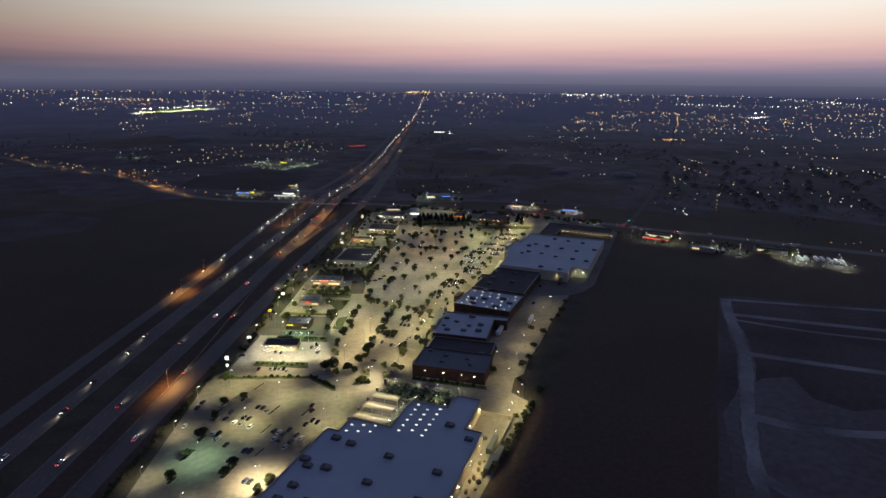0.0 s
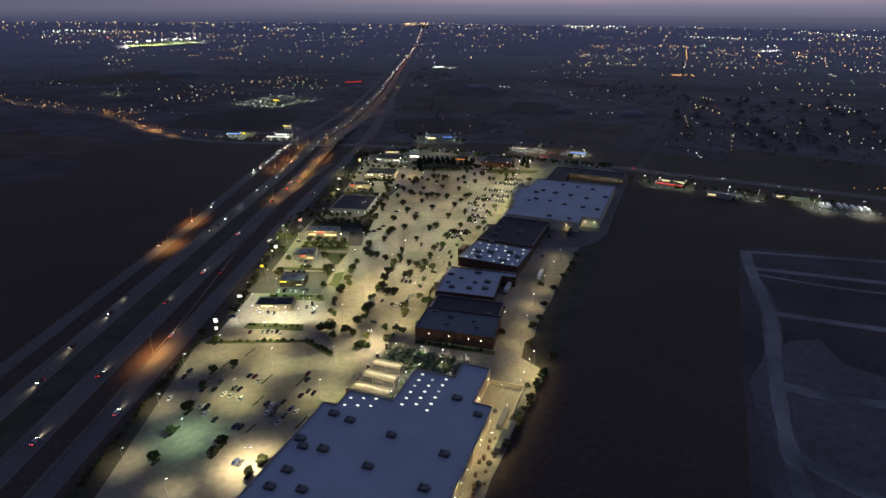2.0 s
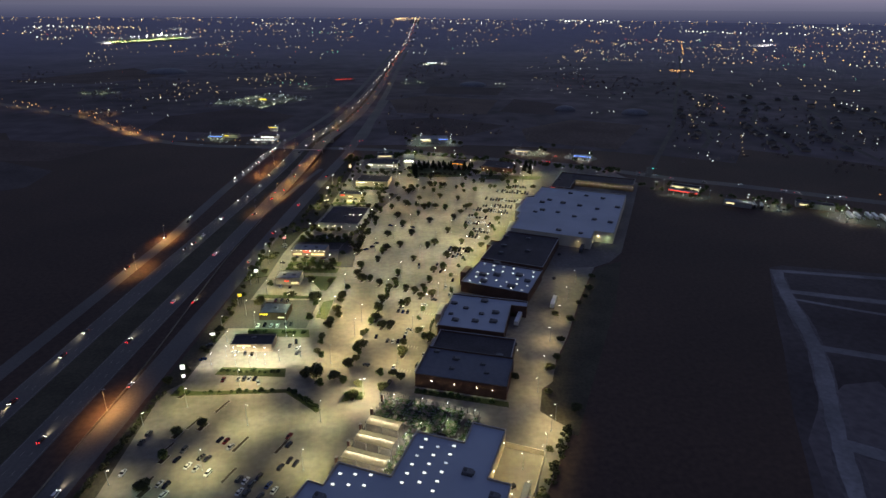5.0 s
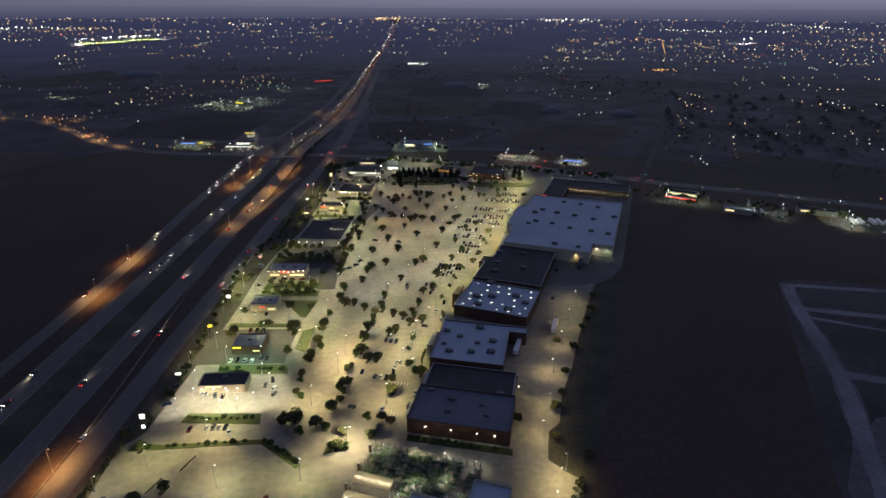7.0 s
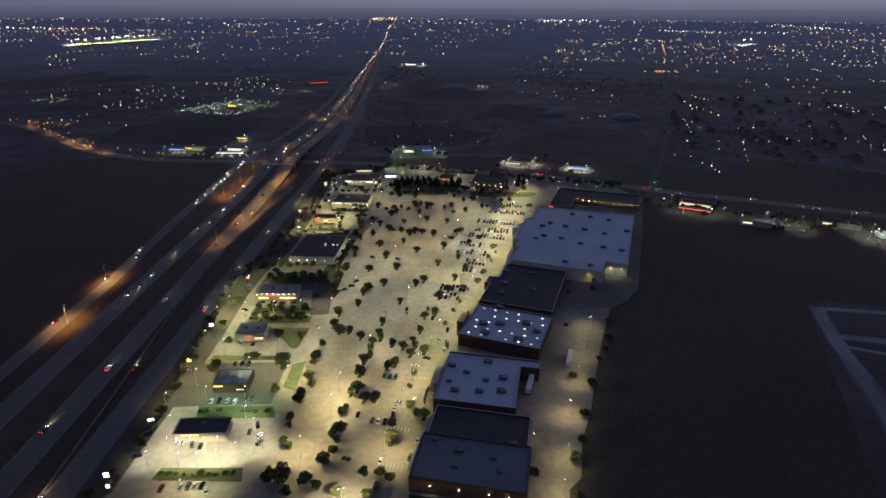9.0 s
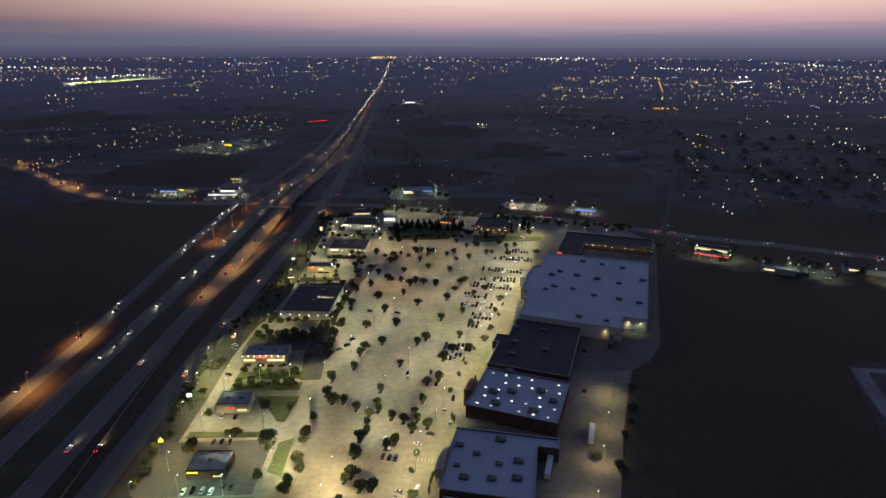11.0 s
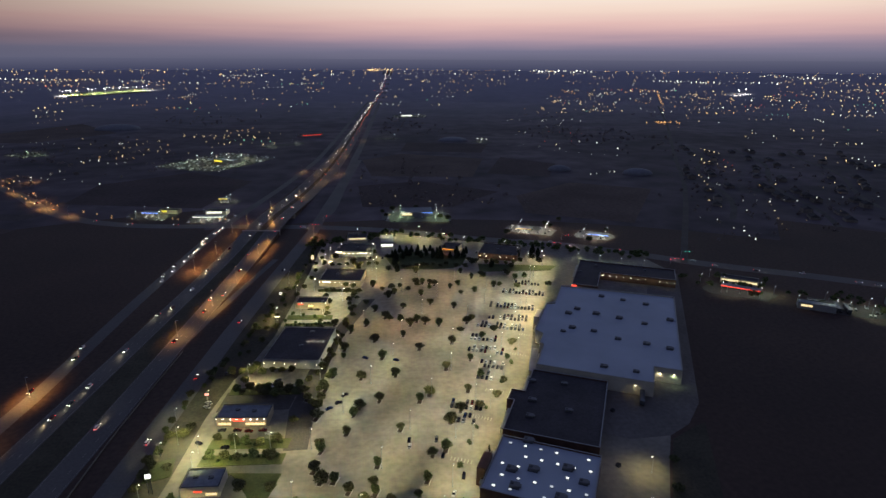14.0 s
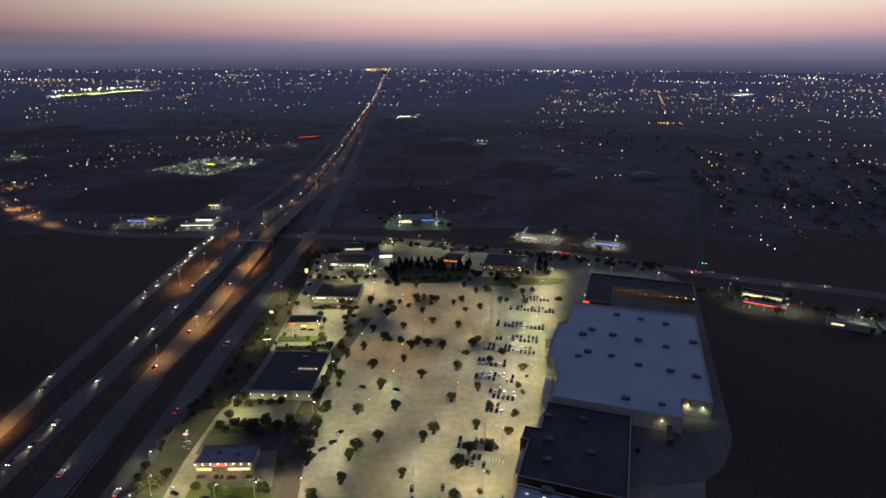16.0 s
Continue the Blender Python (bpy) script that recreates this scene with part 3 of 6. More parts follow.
place(pole_n, [(-33, 872), (-1, 848), (6, 856), (41, 850), (60, 862), (80, 830), (120, 812), (129, 790), (-48, 818), (150, 775), (60, 845), (100, 822), (76, 806), (34, 838), (135, 772), (118, 766), (92, 772)], rng, turn=20)
BRIGHT = [(-26, 336), (-71, 237)]
pole_b = light_pole(10, (1.0, 0.9, 0.55), 43000, G_COOL, 2, "steel light pole with two very bright lamp heads", 0.4)
place(pole_b, BRIGHT, rng, turn=10)
BACK_LAMPS = [(68, 312), (64, 334), (72, 354), (82, 384), (95, 412), (107, 438), (119, 464), (59, 292), (46, 280), (38, 258), (30, 236), (20, 214)]
pole_k = light_pole(9.5, (1.0, 0.84, 0.42), 5600, G_LAMP, 1, "steel light pole behind the shops", spread=156, blend=1.0, tilt=8)
place(pole_k, BACK_LAMPS, rng, turn=200)
pole_j = light_pole(9.5, (1.0, 0.88, 0.44), 8500, G_LAMP, 1, "steel light pole with a bright lamp behind the big store", spread=156, blend=1.0, tilt=8)
place(pole_j, [(64, 304), (56, 284), (46, 264), (36, 244)], rng, turn=200)
SODIUM_AT = [(-124, 845), (-172, 897), (-164, 935), (-131, 914), (-148, 1003), (-141, 1277), (-99, 1302), (-120, 1074), (-75, 1245), (-48, 1690), (-150, 635), (-100, 1180), (-96, 1400), (-75, 1450), (-117, 1240), (-90, 1540), (-76, 1780), (-58, 1960), (-68, 2130), (-80, 873)]
pole_s = light_pole(12, SODIUM, 11000, G_SOD, 1, "tall roadside pole with an orange sodium lamp", spread=130, blend=1.0, stretch=1.9, cutoff=True)
place(pole_s, SODIUM_AT, rng, turn=-5)
pole_t = light_pole(13, SODIUM, 27000, G_SOD, 1, "tall roadside pole with a strong orange sodium lamp", spread=130, blend=1.0, stretch=1.9, cutoff=True)
place(pole_t, [(-610, 1239), (-555, 1215), (-470, 1075), (-440, 1040), (-134, 744), (-140, 688), (-178, 774), (-171, 823), (-128, 812), (-150, 329), (-207, 500), (-209, 562)], rng, turn=-5)

# ---------------------------------------------------------------- trees


def leafy_crown(r, h0, h1, n, size, seed, lumps=7, cone=0.0):
    """A crown of many small leaf clumps round several lobes, with gaps."""
    g = random.Random(seed)
    cs = []
    for k in range(lumps):
        a = 2 * math.pi * k / lumps + g.uniform(-0.4, 0.4)
        f = g.uniform(0.2, 0.5) * r
        hh = h0 + (h1 - h0) * g.uniform(0.18, 0.66)
        cs.append((f * math.cos(a), f * math.sin(a), hh, g.uniform(0.46, 0.62) * r))
    cs.append((0, 0, h0 + (h1 - h0) * 0.62, 0.6 * r))
    vs, fs = [], []
    for _ in range(n):
        cx, cy, cz, cr = g.choice(cs)
        d = Vector((g.gauss(0, 1), g.gauss(0, 1), g.gauss(0, 1))).normalized() * cr * g.uniform(0.6, 1.05)
        p = Vector((cx, cy, cz)) + Vector((d.x, d.y, d.z * (h1 - h0) / (2.2 * r)))
        if p.z < h0:
            p.z = h0 + g.uniform(0, 0.3)
        if cone:
            k = 1 - cone * (p.z - h0) / (h1 - h0)
            p.x *= k
            p.y *= k
        u = Vector((g.gauss(0, 1), g.gauss(0, 1), g.gauss(0, 0.7))).normalized()
        w = u.cross(Vector((g.gauss(0, 1), g.gauss(0, 1), g.gauss(0, 1)))).normalized()
        s = size * g.uniform(0.6, 1.3)
        i = len(vs)
        vs += [p - u * s, p + w * s * 0.6, p + u * s, p - w * s * 0.6]
        fs.append((i, i + 1, i + 2, i + 3))
    me = bpy.data.meshes.new("crown")
    me.from_pydata(vs, [], fs)
    return me


def tree(name, label, r, h0, h1, leaf, seed, n=520, size=0.42, trunk_r=0.14, cone=0.0, group="trees in the car park", category="tree"):
    g = random.Random(seed)
    t = thing(name, label, category, group)
    bm = tubed((0, 0, -0.1), (0.05, 0.03, h0 + 0.3), trunk_r, trunk_r * 0.7, 8)
    for k in range(6):
        a = k * 1.05 + g.uniform(-0.3, 0.3)
        tube(bm, (0.05, 0.03, h0 * g.uniform(0.7, 1.1)), (math.cos(a) * r * 0.6, math.sin(a) * r * 0.6, h0 + (h1 - h0) * g.uniform(0.35, 0.7)), trunk_r * 0.5, trunk_r * 0.12, 5)
    tube(bm, (0.05, 0.03, h0), (0, 0, h0 + (h1 - h0) * 0.85), trunk_r * 0.65, 0.02, 5)
    part("trunk", bm, BARK, t)
    me = leafy_crown(r, h0, h1, n, size, seed, cone=cone)
    me.materials.append(leaf)
    part("crown", me, None, t)
    return t


oaks = [tree("oak_tree", "young live oak with a dense dark crown in a planting island", 3.3, 1.1, 6.0, LEAF, 1, 1000, 0.46), tree("oak_tree", "young live oak with a broad uneven crown in a planting island", 3.8, 1.2, 5.8, LEAF, 2, 1050, 0.46),
        tree("pear_tree", "rounded ornamental pear tree in a planting island", 2.9, 1.0, 6.2, LEAFP, 3, 900, 0.42)]
big_oak = tree("oak_tree", "large spreading live oak beside the drive", 6.0, 2.4, 9.0, LEAF, 5, 1100, 0.55, 0.28)
slim = tree("cypress", "tall slim evergreen against a shop front", 0.9, 0.6, 6.5, CEDAR, 6, 300, 0.3, 0.08, 0.7)
small = tree("crepe_myrtle", "small ornamental tree in a narrow bed", 1.7, 1.0, 4.0, LEAFP, 7, 300, 0.3, 0.07)
cedar = tree("cedar_tree", "tall dark cedar in a screen of evergreens", 3.4, 0.6, 10.5, CEDAR, 8, 1300, 0.6, 0.2, 0.72, "evergreens behind the car park")

LOT_N = [(-9, 538), (-20, 532), (-23, 525), (-26, 509), (-20, 564), (-7, 589), (-32, 602), (-12, 614), (-29, 629), (1, 565), (18, 599), (8, 620), (41, 606), (56, 637), (50, 581), (33, 571), (20, 542), (14, 536),
         (2, 510), (17, 487), (-10, 482), (43, 544), (29, 514), (24, 491), (36, 524), (47, 526), (26, 695), (32, 675), (10, 670), (19, 643), (14, 637), (25, 639), (35, 635), (50, 667), (23, 721), (29, 721), (35, 720),
         (39, 716), (52, 709), (66, 746), (83, 735), (74, 732), (25, 749), (107, 742), (112, 723), (90, 709)]
LOT_M = [(4, 700), (-1, 693), (-14, 718), (-12, 666), (-4, 652), (-18, 640), (-41, 642), (-39, 500), (-38, 495), (-40, 481), (-36, 473), (-30, 473), (-23, 465), (-16, 459), (-11, 463), (-4, 456), (2, 452), (9, 452),
         (14, 446), (6, 444), (-17, 445), (-20, 439), (-22, 427), (-7, 432), (-3, 435), (-23, 413), (-26, 410), (-19, 404), (-14, 404), (13, 469), (-48, 583), (-50, 544), (-37, 568), (-41, 552), (-43, 524)]
LOT_S = [(-36, 361), (-42, 350), (-37, 346), (-29, 343), (-16, 340), (-49, 344), (-58, 352), (-30, 381), (-31, 374), (-32, 367), (4, 397), (7, 389), (-6, 372), (10, 366), (10, 388), (-100, 315), (-110, 310), (-110, 294), (-111, 275),
         (-113, 259), (-113, 240), (-87, 250), (-89, 244), (-48, 215), (-70, 231), (-66, 238), (-118, 340), (-31, 334), (-11, 352), (-45, 458), (-47, 444), (-48, 439), (-64, 435), (-49, 425), (-47, 419), (-51, 410), (-52, 405)]
PARCEL_T = [(-109, 488), (-118, 484), (-100, 466), (-72, 471), (-82, 448), (-86, 448), (-101, 441), (-102, 437), (-65, 415), (-91, 509), (-83, 508), (-76, 504), (-69, 503), (-61, 506), (-91, 495), (-84, 494), (-78, 493), (-70, 493),
            (-62, 492), (-58, 470), (-92, 556), (-85, 557), (-79, 555), (-74, 555), (-68, 556), (-62, 553), (-56, 557), (-107, 520), (-109, 513)]
for pts in (LOT_N, LOT_M, LOT_S, PARCEL_T):
    for k in range(3):
        place(oaks[k], pts[k::3], rng, scale=(0.72, 1.1))
place(big_oak, [(-65, 440), (-52, 352)], rng, scale=(0.8, 1.0))
place(slim, [(13, 406), (12, 403), (11, 398), (27, 450), (28, 448), (45, 486)], rng, scale=(0.9, 1.1))
place(small, [(29, 476), (36, 493), (42, 506), (50, 523), (58, 538), (64, 550), (7, 424), (14, 409), (4, 412), (75, 572), (82, 590), (-62, 640), (-52, 643), (-70, 647), (-78, 650), (-57, 655), (-66, 660), (-74, 663)], rng, scale=(0.8, 1.2))
BACK_T = [(119, 439), (112, 429), (100, 406), (81, 364), (75, 353), (69, 332), (125, 450), (133, 470), (54, 346), (65, 416), (92, 414), (88, 382), (80, 318), (60, 290), (50, 262), (42, 245)]
place(oaks[1], BACK_T, rng, scale=(0.55, 0.9))
CEDARS = [(8 + 5.2 * k + rng.uniform(-2, 2), 795 - 0.6 * k + rng.uniform(-4, 6)) for k in range(14)] + [(4 + rng.uniform(-5, 5), 752 + 7 * k) for k in range(7)] + [(142, 785), (147, 778), (146, 794), (150, 788), (97, 757), (129, 784), (79, 800), (69, 797)]
place(cedar, CEDARS, rng, scale=(0.7, 1.1))
VERGE_LINE = smooth([(-126, 352), (-120, 372), (-117, 412), (-117, 470), (-118, 530), (-114, 561), (-108, 580), (-102, 602), (-96, 645), (-89, 686), (-80, 732), (-75, 784), (-72, 850)], 6.0)
FRONT_T = [(p.x + rng.uniform(-2.5, 2.5), p.y + rng.uniform(-2, 2)) for p in VERGE_LINE if rng.random() < 0.88]
for k in range(3):
    place(oaks[k], FRONT_T[k::3], rng, scale=(0.5, 0.9))
EDGE_T = [(p.x + 9 + rng.uniform(-2, 2), p.y + rng.uniform(-2, 2)) for p in VERGE_LINE[::3] if p.y > 590]
place(oaks[0], EDGE_T, rng, scale=(0.5, 0.85))
MORE_T = [(-19, 679), (-1, 647), (7, 644), (60, 641), (49, 622), (63, 612), (73, 620), (82, 600), (74, 579), (66, 551), (59, 536), (53, 559), (-88, 552), (-75, 550), (-69, 548), (-51, 563), (-53, 550), (-32, 591), (-43, 533), (-55, 522), (-100, 578),
          (-89, 565), (-86, 583), (-45, 578), (-6, 707), (2, 710), (9, 713), (16, 705), (24, 715), (34, 707), (-37, 718), (-46, 726), (59, 712), (84, 730), (108, 736), (121, 726), (95, 708), (109, 703), (71, 696), (59, 693), (137, 704)]
for k in range(3):
    place(oaks[k], MORE_T[k::3], rng, scale=(0.7, 1.05))
MORE_C = [(-14, 807), (0, 790), (7, 799), (-60, 780), (-51, 795), (-33, 778), (-28, 768), (0, 756), (141, 776), (145, 765), (115, 754), (104, 765), (72, 758), (80, 767), (-4, 974), (1, 955), (9, 987), (67, 941), (76, 933), (40, 989), (135, 866), (188, 898), (192, 889), (210, 915), (218, 828), (251, 866), (300, 664), (345, 642), (380, 622)]
place(big_oak, MORE_C, rng, scale=(0.5, 0.8))
SIDE_T = [(12 + 6 * k + rng.uniform(-2, 2), 806 + 2.0 * k * (k < 5) + rng.uniform(-4, 4)) for k in range(9)]
place(cedar, SIDE_T, rng, scale=(0.7, 1.0))
place(oaks[1], [(8 + 6 * k + rng.uniform(-2, 2), 763 + rng.uniform(-2, 5)) for k in range(10)], rng, scale=(0.5, 0.9))
place(oaks[0], [(85, 772), (94, 768), (103, 770), (112, 763), (120, 765), (78, 776), (127, 768)], rng, scale=(0.7, 1.0))
ROWS_T = [(-58 + 5.5 * k, 708 - 0.5 * k) for k in range(7)] + [(-95 + 6 * k, 640 + rng.uniform(-2, 2)) for k in range(3)] + [(-50 + rng.uniform(-3, 3), 600 + 12 * k) for k in range(10)] + [(-30 + rng.uniform(-6, 6), 690 + 9 * k) for k in range(9)] + [(-60 + 7 * k, 775 + rng.uniform(-3, 3)) for k in range(8)]
place(oaks[1], ROWS_T, rng, scale=(0.5, 0.85))
BAND_T = [(-47 + 0.12 * (y - 540) + rng.uniform(-4.5, 4.5), y + rng.uniform(-3, 3)) for y in range(538, 705, 7)] + [(-99 + 6 * k, 577 + rng.uniform(-1.5, 1.5)) for k in range(7)]
for k in range(2):
    place(oaks[k], BAND_T[k::2], rng, scale=(0.6, 0.95))
AISLE_T = [(-50, 429), (-52, 414), (-54, 392), (-54, 386), (-55, 376), (-52, 372), (-23, 431), (-28, 398), (-30, 395), (-33, 378), (-6, 383), (-18, 352), (-7, 348), (-58, 357), (-12, 469), (-17, 451), (8, 459)]
place(oaks[0], AISLE_T[::2], random.Random(31), scale=(0.65, 0.95))
place(oaks[2], AISLE_T[1::2], random.Random(32), scale=(0.6, 0.9))
pole_r = light_pole(7.0, (0.85, 1.0, 0.62), 1900, G_COOL, 1, "short light pole in a yard beside the street")
place(pole_r, [(276, 704), (290, 714), (321, 668), (328, 648), (352, 636), (360, 632), (412, 620), (409, 604), (417, 598), (432, 640), (186, 772), (204, 762), (222, 752), (240, 744)], rng, 0.06, 30)

# ---------------------------------------------------------------- roofs: units, skylights, wall lamps


def rooftop_unit(w=4.4, d=3.2, h=1.7):
    t = thing("rooftop_unit", "dark weathered rooftop air handling unit on a kerb", "rooftop unit", "rooftop units")
    part("curb", boxed(-w / 2 - 0.2, w / 2 + 0.2, -d / 2 - 0.2, d / 2 + 0.2, 0, 0.35), DARKM, t)
    part("cabinet", boxed(-w / 2, w / 2, -d / 2, d / 2, 0.35, h, 0.06), UNITM, t)
    part("hood", slab([(w / 2, -d * 0.35), (w / 2 + 0.9, -d * 0.3), (w / 2 + 0.9, d * 0.3), (w / 2, d * 0.35)], 0.6, h - 0.2), UNITM, t)
    part("fan_ring", tubed((-w / 4, 0, h), (-w / 4, 0, h + 0.3), d * 0.27, d * 0.25, 14), DARKM, t)
    return t


unit = rooftop_unit()
UNITS_A = [(-37.5, 260), (-29.5, 255), (-10, 244), (-39, 236), (-19, 225), (13, 231), (4, 212), (21, 270), (30, 257), (-52, 224), (-44, 213), (-57, 215), (-33, 205), (-14, 196), (-50, 243), (-48, 238)]
UNITS_K = [(166, 657), (180, 648), (194, 638), (150, 625), (139, 635), (164, 616), (178, 605), (138, 597), (150, 584), (166, 575), (178, 567), (199, 609), (117, 599), (125, 604), (130, 628), (127, 549), (144, 541)]
UNITS_D = [(34, 414), (24, 407), (43, 406), (47, 423), (38, 397), (26, 399), (52, 407), (49, 396), (27, 421)]
UNITS_E = [(51, 464), (61, 463), (77, 462), (50, 453), (68, 444), (81, 452), (64, 484)]
UNITS_C = [(13, 364), (23, 356), (37, 350), (20, 347), (38, 342), (47, 358)]
UNITS_F = [(75, 520), (92, 508), (98, 535), (80, 540), (70, 505)]
place(unit, UNITS_A, rng, 8.6, -AXA, (0.8, 1.0))
place(unit, UNITS_K, rng, 8.8, -24.5, (0.7, 1.0))
place(unit, UNITS_D, rng, 7.3, -16.3, (0.55, 0.95))
place(unit, UNITS_E, rng, 7.3, -26, (0.8, 1.1))
place(unit, UNITS_C, rng, 7.3, -17, (0.5, 0.8))
place(unit, UNITS_F, rng, 6.9, -24.5, (0.6, 0.9))
for x, y, z in [(-93, 388, 4.6), (-88, 425, 4.8), (-92, 476, 5.0), (-85, 475, 5.0), (-85, 529, 5.2), (-76, 527, 5.2), (-60, 600, 6.1), (-55, 620, 6.1), (-45, 738, 5.4), (-30, 815, 5.1), (-30, 862, 4.6), (110, 795, 5.6), (190, 735, 6.5), (230, 718, 6.5), (170, 720, 6.5)]:
    place(unit, [(x, y)], rng, z, 5, (0.4, 0.6))


def skylight(parent, u, v, z, w=1.5, d=1.1):
    s = part("skylight", boxed(u - w / 2, u + w / 2, v - d / 2, v + d / 2, z, z + 0.3), METAL, parent)
    part("dome", boxed(u - w / 2 + 0.08, u + w / 2 - 0.08, v - d / 2 + 0.08, v + d / 2 - 0.08, z + 0.3, z + 0.5, 0.08), G_SKY if (int(u * 3) + int(v * 2)) % 3 else G_SKYD, s, "lit milky dome")


for u in (-132.5, -126.5, -120.5):
    for v in (235.5, 241.5):
        skylight(store_a, u, v + 0.3 * (u + 126), 8.5)
for i, u in enumerate((-107, -100.5, -94)):
    for j in range(6):
        if (i, j) != (1, 5):
            skylight(store_a, u, 243.5 + 5.4 * j + (2.6 if i == 1 else 0), 8.5)
for i in range(6):
    for j in range(5):
        if (i * 5 + j) % 7 != 3:
            skylight(store_e, 5.0 + 7.5 * i + (1.8 if j % 2 else 0), 4.0 + 8.0 * j, 7.2, 1.5, 1.3)


def wall_lamp(x, y, z, face, col=WARM, power=350, lens=G_LAMP, spread=165, lean=0.0):
    """A small lamp on a wall that washes it; face is the way it looks, in degrees from +x."""
    t = thing("wall_lamp", "small lit wall lamp fixed to a shop wall", "wall lamp", "wall lamps", at=pose(x, y, z, 0, 0, face))
    part("bracket", boxed(0, 0.35, -0.06, 0.06, 0.0, 0.1), DARKM, t)
    part("lens", boxed(0.3, 0.62, -0.2, 0.2, -0.12, 0.14, 0.05), lens, t)
    spot("lamp", col, power, pose(0.75, 0, -0.2, 0, -lean, 0), t, spread, 0.6, 0.12)


def on(frame, u, v):
    p = frame @ Vector((u, v, 0))
    return p.x, p.y


for u in (9, 21, 33, 41):
    wall_lamp(*on(FC, u, -0.1), 5.2, -107, (0.9, 1.0, 0.6), 160, G_LAMP, 100, 22)
for k in range(11):
    wall_lamp(*on(FM, 23 + 6 * k, 41.9), 4.5, -114, WARM, 4)
for u in (4, 10, 16):
    wall_lamp(*on(FM, u, 4.9), 4.5, -114, WARM, 12)
for v in (8, 21):
    wall_lamp(*on(FM, -0.1, v), 4.5, 155, WARM, 250)
for v in (265, 283):
    wall_lamp(*on(FA, -75.2, v), 6, -22, (1.0, 0.86, 0.45), 950)
for v in (250, 236, 216, 200, 185):
    wall_lamp(*on(FA, -65.4, v), 6, -22, (1.0, 0.88, 0.52), 600)
wall_lamp(*on(FK, 58, -0.1), 6, -114, WARM, 200)
wall_lamp(*on(FK, 72, 19.9), 6, -114, (1.0, 0.95, 0.7), 380)
wall_lamp(*on(FK, 80, 19.9), 6, -114, (0.7, 1.0, 0.6), 400)
wall_lamp(*on(FC, 48.1, 40), 5, -17, (1.0, 0.85, 0.3), 150)

# shop fronts that face the car park: windows, doors, canopy


def shopfront(parent, u, v0, v1, h=3.2, n=5, canopy=True, canopy_mat=None):
    """A glazed front on the side that faces the car park, with posts, panes and a canopy."""
    w = (v1 - v0) / n
    fr = part("shop_front", boxed(u - 0.12, u - 0.02, v0, v1, 0.2, h), DARKM, parent, "dark aluminium shop front")
    for k in range(n):
        part("pane", boxed(u - 0.16, u - 0.125, v0 + w * k + 0.12, v0 + w * (k + 1) - 0.12, 0.35, h - 0.2), G_WIN, fr, "lit shop window")
    if canopy:
        part("canopy", boxed(u - 2.6, u - 0.02, v0 - 0.6, v1 + 0.6, h + 0.4, h + 0.85, 0.06), canopy_mat or GREY, parent)
        for k in (0, 1):
            part("post", tubed((u - 2.3, v0 + (v1 - v0) * k, 0), (u - 2.3, v0 + (v1 - v0) * k, h + 0.4), 0.12, 0.12, 8), GREY, parent)


shopfront(store_k, -9.02, 56, 88, 3.6, 8, True, CREAM)
shopfront(store_k, -3.02, 104, 116, 3.2, 3)
shopfront(store_k, -0.02, 3, 24, 3.2, 5, True, CREAM)
shopfront(store_f, -0.02, 6, 24, 3.2, 5)
shopfront(store_f, 3.98, 44, 62, 3.2, 5)
shopfront(store_e, -0.02, 8, 32, 3.2, 6)
shopfront(store_d, -0.02, 6, 18, 3.2, 3)
shopfront(store_d, -0.02, 24, 36, 3.2, 3)
shopfront(store_c, -0.02, 8, 20, 3.2, 3)
shopfront(store_c2, -0.02, 4, 16, 3.2, 3)
shopfront(store_a, -143.02, 150, 175, 3.6, 6)
shopfront(store_a, -143.02, 205, 222, 3.6, 4)
shopfront(store_m, -0.02, 30, 64, 3.2, 8)
part("entrance_tower", boxed(-13.5, -9.2, 66, 80, 0, 11.0, 0.1), CREAM, store_k, "raised cream entrance portal")
part("side_canopy", slab([(-4.5, -2), (-0.4, -2), (-3.4, 28), (-8.0, 28)], 5.0, 5.5), CREAM, store_k, "pale sloping canopy")
part("entrance_gable", boxed(-4.5, -0.4, 10, 22, 0, 10.2, 0.1), BRICK, store_e)
part("entrance_gable", boxed(-4.0, -0.4, 10, 26, 0, 9.6, 0.1), TAN, store_d)

# outparcel signs and eave lamps


def pylon_sign(x, y, h, w, face, label, turn=0.0, depth=0.6, ph=3.0):
    t = thing("pylon_sign", label, "sign", "roadside signs", at=pose(x, y, 0.1, 0, 0, turn))
    for s in (-1, 1):
        part("post", boxed(s * w * 0.3 - 0.12, s * w * 0.3 + 0.12, -0.12, 0.12, 0, h), DARKM, t)
    c = part("cabinet", boxed(-w / 2, w / 2, -depth / 2, depth / 2, h, h + ph, 0.06), DARKM, t)
    for s in (-1, 1):
        part("face", boxed(-w / 2 + 0.12, w / 2 - 0.12, s * depth / 2 - 0.02, s * depth / 2 + 0.02, h + 0.12, h + ph - 0.12), face, c, "lit sign face")


